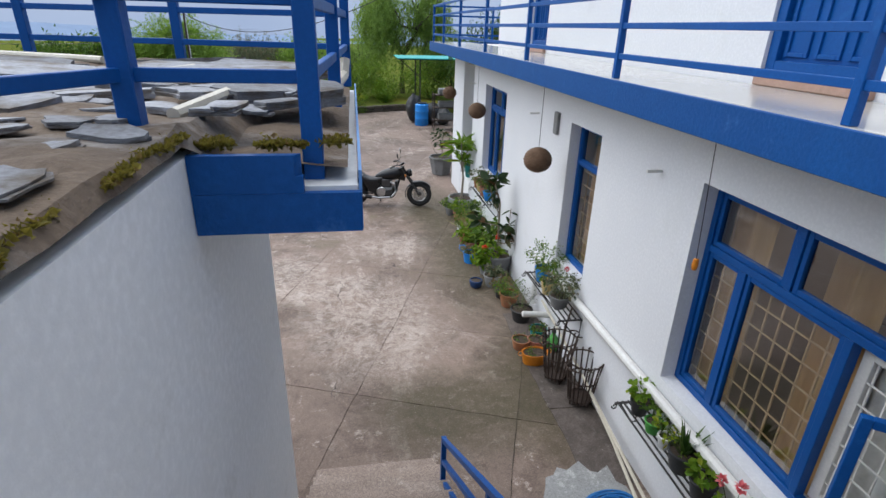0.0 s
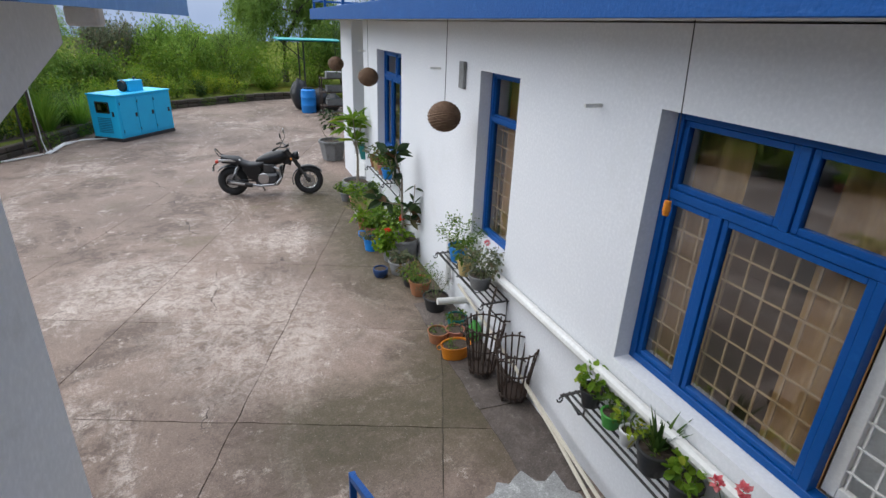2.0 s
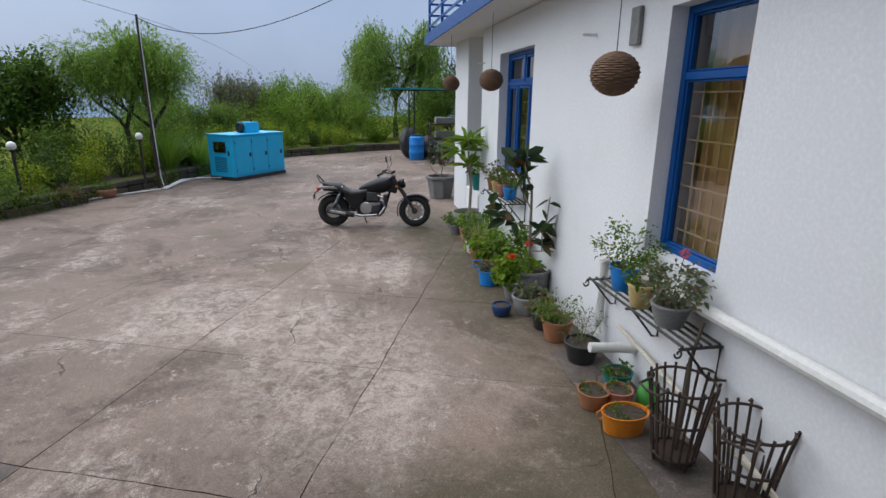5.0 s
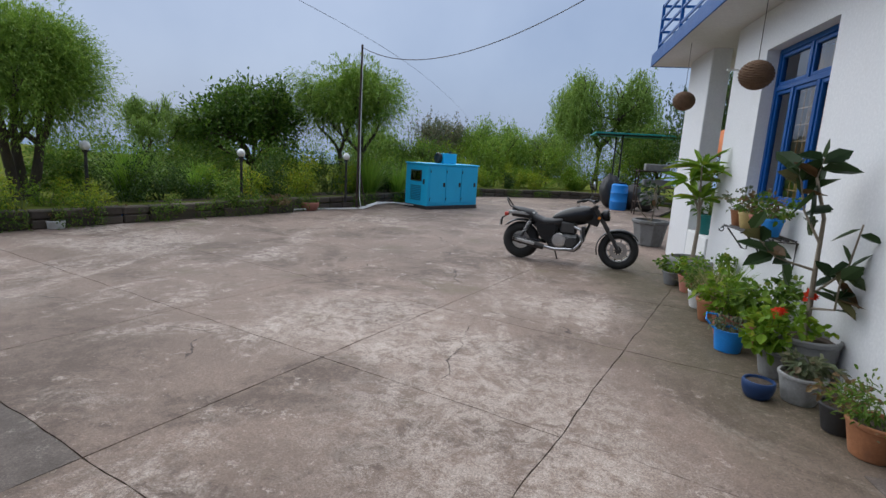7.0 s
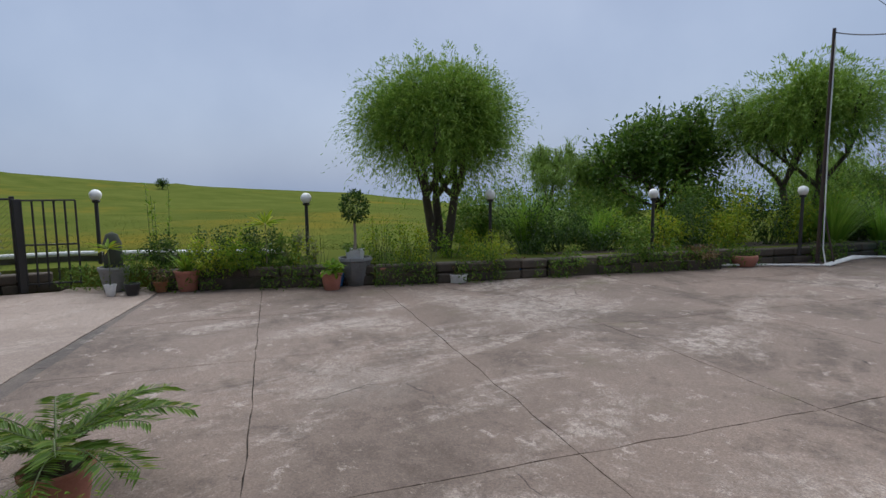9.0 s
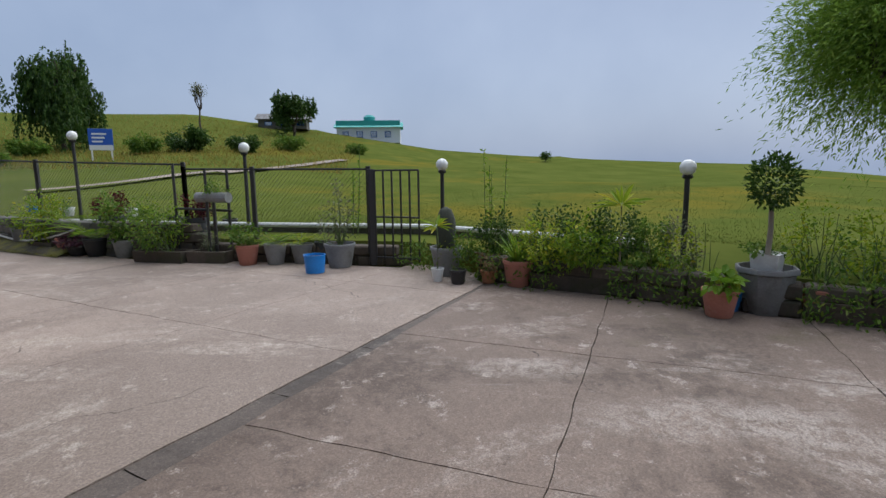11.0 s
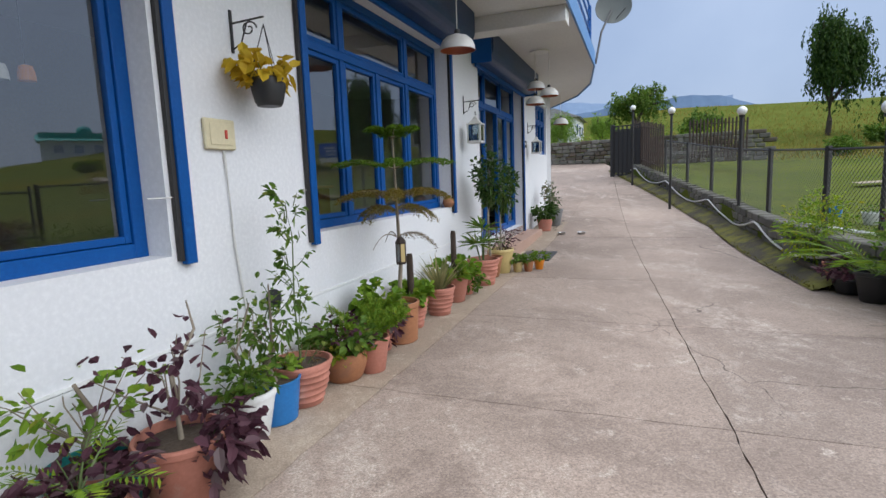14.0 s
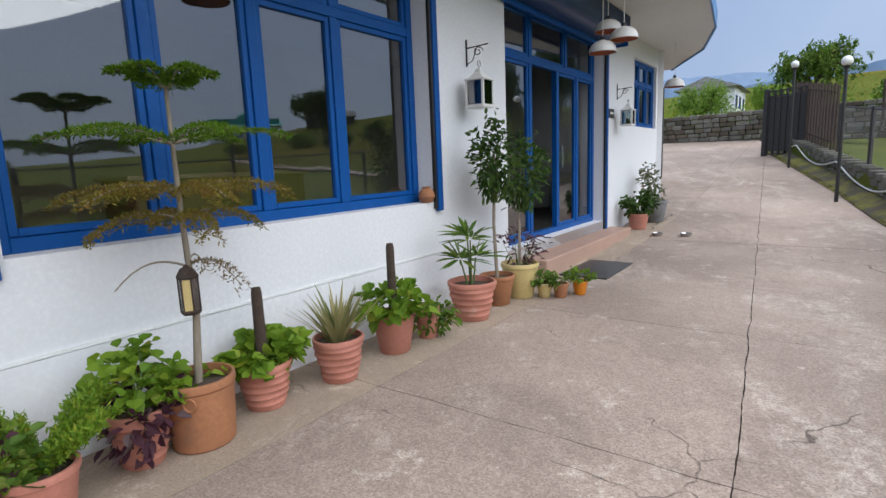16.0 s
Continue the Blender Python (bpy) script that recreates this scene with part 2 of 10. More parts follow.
M_STONE = mat("mossy_wall_stone", (0.17, 0.155, 0.135), (0.10, 0.095, 0.08), 4, 40, 0.95, 0.7, stain=(0.06, 0.075, 0.025), stain_scale=3, rand=0.3)
M_STONEDARK = mat("dark_damp_stone", (0.11, 0.085, 0.062), (0.065, 0.052, 0.04), 4, 40, 0.95, 0.7, stain=(0.045, 0.055, 0.02), stain_scale=3, rand=0.3)
M_SLATE = mat("grey_roof_slate", (0.33, 0.335, 0.35), (0.20, 0.20, 0.205), 5, 40, 0.92, 0.9, stain=(0.12, 0.09, 0.06), stain_scale=4.5, stain_lo=0.46, stain_hi=0.66, stretch=(1, 1, 4), spec=0.15, rand=0.3)
M_ROOFDIRT = mat("roof_dirt", (0.17, 0.12, 0.08), (0.10, 0.072, 0.05), 4, 45, 1.0, 0.9, stain=(0.28, 0.26, 0.24), stain_scale=3)
M_PVC = mat("white_pvc", (0.72, 0.71, 0.68), (0.63, 0.62, 0.58), 3, 40, 0.4, 0.03)
M_PVCOLD = mat("yellowed_pvc", (0.62, 0.57, 0.46), (0.5, 0.45, 0.36), 3, 40, 0.5, 0.05)
M_BLACK = mat("black_iron", (0.018, 0.017, 0.017), (0.028, 0.024, 0.022), 8, 80, 0.5, 0.15)
M_RUSTIRON = mat("rusty_black_iron", (0.03, 0.022, 0.018), (0.06, 0.032, 0.02), 8, 80, 0.75, 0.3)
M_TERRA = mat("terracotta", (0.46, 0.185, 0.13), (0.38, 0.15, 0.105), 5, 50, 0.8, 0.2, stain=(0.42, 0.30, 0.24), stain_scale=5, stain_lo=0.58, stain_hi=0.8, rand=0.12)
M_TERRA2 = mat("brown_terracotta", (0.38, 0.16, 0.07), (0.27, 0.11, 0.05), 5, 50, 0.75, 0.2, stain=(0.2, 0.1, 0.06), stain_scale=5, rand=0.12)
M_GREYPOT = mat("grey_cement_pot", (0.26, 0.26, 0.255), (0.18, 0.18, 0.175), 5, 50, 0.9, 0.3, stain=(0.1, 0.1, 0.08), stain_scale=4, rand=0.2)
M_BLACKPOT = mat("black_plastic", (0.02, 0.02, 0.022), (0.03, 0.03, 0.03), 5, 50, 0.5, 0.05)
M_BLUEPOT = mat("blue_plastic", (0.015, 0.17, 0.45), (0.012, 0.13, 0.36), 5, 50, 0.45, 0.04)
M_BRIGHTBLUE = mat("bright_blue_plastic", (0.01, 0.25, 0.7), (0.01, 0.2, 0.6), 5, 50, 0.4, 0.04)
M_TEALPOT = mat("teal_plastic", (0.01, 0.2, 0.19), (0.008, 0.16, 0.15), 5, 50, 0.45, 0.04)
M_WHITEPOT = mat("white_plastic", (0.72, 0.72, 0.70), (0.64, 0.64, 0.62), 5, 50, 0.5, 0.04, stain=(0.5, 0.47, 0.42), stain_scale=5)
M_ORANGE = mat("orange_plastic", (0.72, 0.24, 0.015), (0.6, 0.19, 0.012), 5, 50, 0.45, 0.04)
M_YELLOWPOT = mat("cream_plastic", (0.62, 0.48, 0.2), (0.5, 0.38, 0.16), 5, 50, 0.5, 0.04)
M_GREENPL = mat("green_plastic", (0.08, 0.35, 0.06), (0.06, 0.28, 0.05), 5, 50, 0.5, 0.04)
M_BARK = mat("tree_bark", (0.10, 0.075, 0.055), (0.055, 0.042, 0.032), 12, 60, 1.0, 1.0, stretch=(1, 1, 0.25))
M_PALEBARK = mat("pale_plant_stem", (0.30, 0.25, 0.19), (0.22, 0.18, 0.13), 12, 60, 0.9, 0.5, stretch=(1, 1, 0.3))
M_GREENSTEM = mat("green_stem", (0.11, 0.16, 0.045), (0.08, 0.11, 0.035), 12, 60, 0.7, 0.2)
M_TEAL = mat("turquoise_sheet_metal", (0.015, 0.54, 0.85), (0.015, 0.48, 0.80), 2, 50, 0.45, 0.03, stain=(0.03, 0.30, 0.45), stain_scale=2.5, stain_lo=0.6, stain_hi=0.8)
M_TEALDARK = mat("turquoise_panel_seam", (0.008, 0.2, 0.32), (0.008, 0.18, 0.3), 2, 50, 0.5, 0.03)
M_TARP = mat("teal_roof_sheet", (0.02, 0.36, 0.33), (0.02, 0.3, 0.28), 3, 40, 0.6, 0.1)
M_RUBBER = mat("tyre_rubber", (0.016, 0.016, 0.016), (0.025, 0.024, 0.022), 10, 80, 0.85, 0.3)
M_BIKEBLACK = mat("gloss_black_enamel", (0.008, 0.008, 0.009), (0.01, 0.01, 0.011), 3, 60, 0.32, 0.0, coat=0.12, spec=0.3)
M_SEAT = mat("black_leatherette", (0.015, 0.015, 0.017), (0.022, 0.022, 0.024), 6, 90, 0.55, 0.15)
M_CHROME = mat("brushed_aluminium", (0.55, 0.55, 0.55), (0.42, 0.42, 0.42), 6, 80, 0.3, 0.02, metal=1.0)
M_STEELDARK = mat("dark_grey_metal", (0.06, 0.06, 0.062), (0.09, 0.09, 0.09), 6, 80, 0.4, 0.05, metal=0.7)
M_RATTAN = mat("woven_cane", (0.20, 0.115, 0.065), (0.12, 0.068, 0.038), 18, 60, 0.85, 0.6)
M_WOOD = mat("brown_wood", (0.20, 0.105, 0.05), (0.13, 0.065, 0.03), 5, 50, 0.7, 0.2, stretch=(1, 1, 0.2))
M_POST = mat("dark_coir_post", (0.075, 0.05, 0.035), (0.045, 0.03, 0.02), 20, 90, 1.0, 0.9)
M_WHITEMETAL = mat("white_enamel", (0.74, 0.72, 0.68), (0.66, 0.64, 0.6), 5, 60, 0.4, 0.03)
M_REDINSIDE = mat("copper_red_enamel", (0.45, 0.12, 0.055), (0.38, 0.1, 0.05), 5, 60, 0.4, 0.03)
M_CURTAIN = mat("ochre_curtain_cloth", (0.70, 0.45, 0.20), (0.54, 0.33, 0.14), 5, 90, 0.95, 0.2, stretch=(6, 6, 0.3))
M_CREAM = mat("cream_plastic_plate", (0.72, 0.64, 0.42), (0.66, 0.58, 0.38), 5, 50, 0.45, 0.02)
M_RED = mat("red_paint", (0.6, 0.06, 0.035), (0.5, 0.05, 0.03), 5, 50, 0.5, 0.03)
M_GRILL = mat("tan_grille_paint", (0.62, 0.44, 0.26), (0.55, 0.38, 0.22), 8, 60, 0.6, 0.05)
M_TILE = mat("glossy_balcony_tile", (0.62, 0.59, 0.53), (0.58, 0.55, 0.5), 1.5, 50, 0.12, 0.02)
M_STEPTILE = mat("pinkish_step_stone", (0.45, 0.29, 0.22), (0.38, 0.24, 0.18), 4, 50, 0.6, 0.1)
M_SIGNBLUE = mat("sign_blue_sheet", (0.012, 0.09, 0.42), (0.012, 0.08, 0.38), 2, 40, 0.5, 0.0)
M_LAMPGLOBE = mat("white_globe_glass", (0.82, 0.81, 0.76), (0.78, 0.77, 0.72), 3, 30, 0.25, 0.0)
M_GRASS = mat("meadow_ground", (0.070, 0.098, 0.019), (0.135, 0.15, 0.036), 0.4, 5.0, 1.0, 0.6, stain=(0.19, 0.14, 0.022), stain_scale=0.05, stain_lo=0.55, stain_hi=0.68, where="world", spec=0.0)
# Distance haze is put into these slope colours, paler in the second.
M_HILLBLUE = mat("hazed_mountain_slope", (0.10, 0.16, 0.25), (0.085, 0.14, 0.23), 0.002, 0.02, 1.0, 0.0, where="world")
M_HILLBLUE2 = mat("pale_hazed_mountain_slope", (0.17, 0.24, 0.35), (0.15, 0.22, 0.33), 0.002, 0.02, 1.0, 0.0, where="world")

L_GREEN = leaf_mat("green_leaves", (0.058, 0.12, 0.018), (0.145, 0.24, 0.034), (0.22, 0.24, 0.05))
L_LIGHT = leaf_mat("light_green_leaves", (0.10, 0.20, 0.018), (0.21, 0.325, 0.03), (0.32, 0.34, 0.04))
L_DARK = leaf_mat("dark_green_leaves", (0.025, 0.058, 0.014), (0.065, 0.125, 0.024), (0.10, 0.15, 0.03), rough=0.4)
L_WILLOW = leaf_mat("willow_leaves", (0.12, 0.22, 0.035), (0.24, 0.37, 0.055), (0.32, 0.42, 0.09))
L_WILLOWLIGHT = leaf_mat("pale_willow_leaves", (0.15, 0.25, 0.05), (0.27, 0.38, 0.08))
L_MANGO = leaf_mat("glossy_tree_leaves", (0.04, 0.09, 0.014), (0.10, 0.18, 0.026), (0.18, 0.27, 0.045), rough=0.35)
L_PURPLE = leaf_mat("purple_leaves", (0.05, 0.018, 0.028), (0.13, 0.055, 0.075), (0.17, 0.13, 0.13))
L_MAROON = leaf_mat("maroon_leaves", (0.06, 0.012, 0.018), (0.13, 0.025, 0.03))
L_YELLOW = leaf_mat("yellow_leaves", (0.55, 0.35, 0.02), (0.66, 0.48, 0.05))
L_YGREEN = leaf_mat("yellow_green_leaves", (0.17, 0.27, 0.02), (0.33, 0.40, 0.03), (0.45, 0.38, 0.04))
L_DRY = leaf_mat("dry_brown_leaves", (0.14, 0.09, 0.045), (0.24, 0.17, 0.08))
L_ALOE = leaf_mat("pale_striped_blades", (0.17, 0.19, 0.07), (0.38, 0.33, 0.15))
L_GRASS = leaf_mat("long_grass_blades", (0.12, 0.25, 0.025), (0.24, 0.38, 0.05))
L_MEADOW = leaf_mat("meadow_grass_blades", (0.07, 0.10, 0.016), (0.11, 0.135, 0.024), (0.15, 0.14, 0.035))
L_ARAU = leaf_mat("norfolk_pine_green", (0.06, 0.14, 0.010), (0.15, 0.25, 0.02))
L_ARAUOLD = leaf_mat("norfolk_pine_yellowing", (0.17, 0.15, 0.02), (0.26, 0.19, 0.04), (0.22, 0.11, 0.04))
L_RUBBER = leaf_mat("rubber_plant_leaves", (0.02, 0.04, 0.018), (0.045, 0.075, 0.025), (0.13, 0.06, 0.03), rough=0.35)
L_PINK = leaf_mat("pink_petals", (0.75, 0.12, 0.16), (0.8, 0.3, 0.3))
L_RED = leaf_mat("red_petals", (0.75, 0.05, 0.02), (0.8, 0.1, 0.05))
L_GREYGREEN = leaf_mat("grey_green_leaves", (0.10, 0.13, 0.07), (0.2, 0.21, 0.12), (0.24, 0.17, 0.11))

# ---- mesh helpers ----


def part(name, bm, material, parent=None, label=""):
    """Links a bmesh (or a list of vertices and faces) as one mesh object, under a thing if one is given."""
    me = bpy.data.meshes.new(name)
    if isinstance(bm, tuple):
        me.from_pydata(*([list(map(tuple, bm[0])), [], list(map(tuple, bm[1]))]))
    else:
        bmesh.ops.recalc_face_normals(bm, faces=bm.faces[:])
        bm.to_mesh(me)
        bm.free()
    me.materials.append(material)
    ob = new(name, me)
    if parent:
        ob.parent = parent
    if label:
        tagged(ob, label)
    return ob


def thing(name, m, label, category, group="", kind=""):
    ob = new(name)
    ob.matrix_world = m if isinstance(m, Matrix) else pose(*m)
    return tagged(ob, label, category, group, kind)


def smooth(ob, angle=40):
    me = ob.data
    me.polygons.foreach_set("use_smooth", [True] * len(me.polygons))
    me.set_sharp_from_angle(angle=radians(angle))
    return ob


def nb():
    return bmesh.new()


def add_box(bm, lo, hi, m=None, bevel=0.0):
    """A box from corner to corner, with the edges taken off if bevel is given."""
    c = [(a + b) / 2 for a, b in zip(lo, hi)]
    s = [max(b - a, 1e-4) for a, b in zip(lo, hi)]
    mm = Matrix.LocRotScale(c, None, s)
    g = bmesh.ops.create_cube(bm, size=1.0, matrix=mm)
    vs = g["verts"]
    if bevel:
        es = list({e for v in vs for e in v.link_edges})
        r = bmesh.ops.bevel(bm, geom=es, offset=bevel, segments=1, affect="EDGES")
        vs = list({v for f in r["faces"] for v in f.verts} | {v for v in vs if v.is_valid})
    if m is not None:
        bmesh.ops.transform(bm, matrix=m, verts=vs)
    return bm


def add_tube(bm, p0, p1, r0, r1=None, n=8):
    """A closed round bar from p0 to p1."""
    p0, p1 = Vector(p0), Vector(p1)
    r1 = r0 if r1 is None else r1
    d = p1 - p0
    if d.length < 1e-6:
        return bm
    q = d.to_track_quat("Z", "Y").to_matrix()
    a = [bm.verts.new(p0 + q @ Vector((r0 * math.cos(k), r0 * math.sin(k), 0))) for k in np.linspace(0, 2 * math.pi, n, endpoint=False)]
    b = [bm.verts.new(p1 + q @ Vector((r1 * math.cos(k), r1 * math.sin(k), 0))) for k in np.linspace(0, 2 * math.pi, n, endpoint=False)]
    for i in range(n):
        j = (i + 1) % n
        bm.faces.new((a[i], a[j], b[j], b[i]))
    bm.faces.new(a[::-1])
    bm.faces.new(b)
    return bm


def add_path(bm, pts, r, n=6, r_end=None):
    """A round bar swept along points."""
    pts = [Vector(p) for p in pts]
    rings = []
    up = Vector((0, 0, 1))
    for i, p in enumerate(pts):
        d = (pts[min(i + 1, len(pts) - 1)] - pts[max(i - 1, 0)]).normalized()
        side = d.cross(up)
        if side.length < 0.05:
            side = d.cross(Vector((1, 0, 0)))
        side.normalize()
        top = side.cross(d)
        rr = r if r_end is None else r + (r_end - r) * i / max(len(pts) - 1, 1)
        rings.append([bm.verts.new(p + side * rr * math.cos(k) + top * rr * math.sin(k)) for k in np.linspace(0, 2 * math.pi, n, endpoint=False)])
    for a, b in zip(rings, rings[1:]):
        for i in range(n):
            j = (i + 1) % n
            bm.faces.new((a[i], a[j], b[j], b[i]))
    bm.faces.new(rings[0][::-1])
    bm.faces.new(rings[-1])
    return bm


def add_lathe(bm, profile, n=24, m=None, squash=1.0, spiral=0.0):
    """A turned body from (radius, height) pairs, closed at both ends where the radius is 0."""
    rings = []
    for r, z in profile:
        if r <= 1e-5:
            rings.append([bm.verts.new((0, 0, z))])
        else:
            rings.append([bm.verts.new((r * (1 + spiral * math.sin(3 * k + z * 38)) * math.cos(k), squash * r * (1 + spiral * math.sin(3 * k + z * 38)) * math.sin(k), z)) for k in np.linspace(0, 2 * math.pi, n, endpoint=False)])
    for a, b in zip(rings, rings[1:]):
        for i in range(n):
            j = (i + 1) % n
            if len(a) == 1 and len(b) == 1:
                continue
            if len(a) == 1:
                bm.faces.new((a[0], b[j], b[i]))
            elif len(b) == 1:
                bm.faces.new((a[i], a[j], b[0]))
            else:
                bm.faces.new((a[i], a[j], b[j], b[i]))
    if m is not None:
        bmesh.ops.transform(bm, matrix=m, verts=[v for ring in rings for v in ring])
    return bm


def add_prism(bm, poly, z0, z1):
    """An upright prism over a flat outline."""
    a = [bm.verts.new((x, y, z0)) for x, y in poly]
    b = [bm.verts.new((x, y, z1)) for x, y in poly]
    n = len(poly)
    for i in range(n):
        j = (i + 1) % n
        bm.faces.new((a[i], a[j], b[j], b[i]))
    bm.faces.new(a[::-1])
    bm.faces.new(b)
    return bm


def add_torus(bm, c, R, r, n=24, k=8, axis="Z"):
    rings = []
    for i in range(n):
        t = 2 * math.pi * i / n
        ring = []
        for j in range(k):
            w = 2 * math.pi * j / k
            p = ((R + r * math.cos(w)) * math.cos(t), (R + r * math.cos(w)) * math.sin(t), r * math.sin(w))
            p = {"Z": p, "X": (p[2], p[0], p[1]), "Y": (p[0], p[2], p[1])}[axis]
            ring.append(bm.verts.new(Vector(c) + Vector(p)))
        rings.append(ring)
    for i in range(n):
        a, b = rings[i], rings[(i + 1) % n]
        for j in range(k):
            bm.faces.new((a[j], a[(j + 1) % k], b[(j + 1) % k], b[j]))
    return bm


def leaf_cloud(pos, way, length, width, rng, fold=0.25, droop=0.0, oval=False):
    """Vertices and faces of many separate leaves, each folded along its middle: a diamond, or a rounder oval blade."""
    pos, way = np.asarray(pos, float), np.asarray(way, float)
    k = len(pos)
    way = way / (np.linalg.norm(way, axis=1, keepdims=True) + 1e-9)
    ref = rng.normal(size=(k, 3)) * 0.5 + (0, 0, 1.0)
    side = np.cross(way, ref)
    side /= np.linalg.norm(side, axis=1, keepdims=True) + 1e-9
    nrm = np.cross(side, way)
    ln = np.broadcast_to(np.asarray(length, float), (k,))[:, None] * rng.uniform(0.65, 1.25, (k, 1))
    wd = np.broadcast_to(np.asarray(width, float), (k,))[:, None] * rng.uniform(0.8, 1.2, (k, 1))
    down = np.array((0, 0, 1.0)) * ln * droop
    tip = pos + way * ln - down
    if not oval:
        mid = pos + way * ln * 0.45 - down * 0.3
        v = np.empty((k, 4, 3))
        v[:, 0], v[:, 2] = pos, tip
        v[:, 1], v[:, 3] = mid + side * wd / 2 + nrm * wd * fold, mid - side * wd / 2 + nrm * wd * fold
        i = np.arange(k)[:, None] * 4
        return v.reshape(-1, 3), np.concatenate((i + (0, 1, 2), i + (0, 2, 3)), axis=1).reshape(-1, 3)
    a, b = pos + way * ln * 0.28 - down * 0.15, pos + way * ln * 0.66 - down * 0.5
    v = np.empty((k, 7, 3))
    v[:, 0], v[:, 3], v[:, 6] = pos, tip, pos + way * ln * 0.5 - down * 0.35 - nrm * wd * 0.1
    v[:, 1], v[:, 5] = a + side * wd * 0.46 + nrm * wd * fold, a - side * wd * 0.46 + nrm * wd * fold
    v[:, 2], v[:, 4] = b + side * wd * 0.44 + nrm * wd * fold * 0.7, b - side * wd * 0.44 + nrm * wd * fold * 0.7
    i = np.arange(k)[:, None] * 7
    f = np.concatenate([i + t for t in ((0, 1, 6), (1, 2, 6), (2, 3, 6), (3, 4, 6), (4, 5, 6), (5, 0, 6))], axis=1).reshape(-1, 3)
    return v.reshape(-1, 3), f


def scatter(rng, k):
    """Offsets inside a unit ball, thicker towards the middle."""
    d = rng.normal(size=(k, 3))
    return d / np.linalg.norm(d, axis=1, keepdims=True) * rng.uniform(0, 1, (k, 1)) ** 0.5


def blades(base, way, length, width, rng, bend=0.8, seg=5):
    """Long arching blades: strips that rise from their base and bend over."""
    base, way = np.asarray(base, float), np.asarray(way, float)
    k = len(base)
    flat = way * (1, 1, 0)
    flat /= np.linalg.norm(flat, axis=1, keepdims=True) + 1e-9
    side = np.stack((-flat[:, 1], flat[:, 0], np.zeros(k)), 1)
    ln = np.broadcast_to(np.asarray(length, float), (k,)) * rng.uniform(0.7, 1.2, k)
    v = np.empty((k, seg + 1, 2, 3))
    p, d = base.copy(), way / np.linalg.norm(way, axis=1, keepdims=True)
    bd = rng.uniform(0.5, 1.3, k)[:, None] * bend / seg
    for s in range(seg + 1):
        w = width * (1 - (s / seg) ** 1.5) * (0.6 + 0.8 * min(s / seg * 3, 1) * 0.5) / 2 + 0.0008
        v[:, s, 0], v[:, s, 1] = p - side * w, p + side * w
        p = p + d * (ln / seg)[:, None]
        d = d + (flat * 0.35 - np.array((0, 0, 1.0))) * bd
        d /= np.linalg.norm(d, axis=1, keepdims=True)
    idx = np.arange(k)[:, None] * (seg + 1) * 2
    fs = [idx + np.array((2 * s, 2 * s + 1, 2 * s + 3, 2 * s + 2)) for s in range(seg)]
    return v.reshape(-1, 3), np.concatenate(fs)


def joined(*clouds):
    vs, fs, o = [], [], 0
    for v, f in clouds:
        vs.append(v)
        fs += [tuple(int(x) + o for x in q) for q in f]
        o += len(v)
    return np.concatenate(vs), fs


# Local frames of the two facades: (out of the wall, along it, up).
U = Vector((-math.sin(radians(29.6)), -math.cos(radians(29.6)), 0))
N = Vector((-math.cos(radians(29.6)), math.sin(radians(29.6)), 0))
FB = Matrix(((N.x, U.x, 0, -6.166), (N.y, U.y, 0, 1.898), (0, 0, 1, 0), (0, 0, 0, 1)))
FA = Matrix(((-1, 0, 0, 2.57), (0, -1, 0, 0), (0, 0, 1, 0), (0, 0, 0, 1)))


def road_z(s):
    """The drive's height along the west facade: level at first, then rising to the gate."""
    if s < 5.5:
        return 0.0
    return 0.0085 * (s - 5.5) ** 2 if s < 13 else 0.478 + 0.1275 * (s - 13)


def wb(s, d, z=0.0):
    """World place from metres along and out of the west facade."""
    return FB @ Vector((d, s, z))


def wall_mesh(bm, a0, a1, z0, z1, thick, holes):
    """A wall slab in facade coordinates with rectangular openings cut through it."""
    cs = sorted({a0, a1, *[h for o in holes for h in o[:2] if a0 < h < a1]})
    zs = sorted({z0, z1, *[h for o in holes for h in o[2:4] if z0 < h < z1]})
    full = [[not any(o[0] < (x0 + x1) / 2 < o[1] and o[2] < (y0 + y1) / 2 < o[3] for o in holes) for y0, y1 in zip(zs, zs[1:])] for x0, x1 in zip(cs, cs[1:])]
    vm = {}

    def v(*p):
        if p not in vm:
            vm[p] = bm.verts.new(p)
        return vm[p]

    nx, nz = len(cs) - 1, len(zs) - 1
    for i in range(nx):
        for j in range(nz):
            if not full[i][j]:
                continue
            x0, x1, y0, y1 = cs[i], cs[i + 1], zs[j], zs[j + 1]
            bm.faces.new((v(0, x0, y0), v(0, x1, y0), v(0, x1, y1), v(0, x0, y1)))
            bm.faces.new((v(-thick, x0, y0), v(-thick, x0, y1), v(-thick, x1, y1), v(-thick, x1, y0)))
            if i == 0 or not full[i - 1][j]:
                bm.faces.new((v(0, x0, y0), v(0, x0, y1), v(-thick, x0, y1), v(-thick, x0, y0)))
            if i == nx - 1 or not full[i + 1][j]:
                bm.faces.new((v(0, x1, y0), v(-thick, x1, y0), v(-thick, x1, y1), v(0, x1, y1)))
            if j == 0 or not full[i][j - 1]:
                bm.faces.new((v(0, x0, y0), v(-thick, x0, y0), v(-thick, x1, y0), v(0, x1, y0)))
            if j == nz - 1 or not full[i][j + 1]:
                bm.faces.new((v(0, x0, y1), v(0, x1, y1), v(-thick, x1, y1), v(-thick, x0, y1)))
    return bm

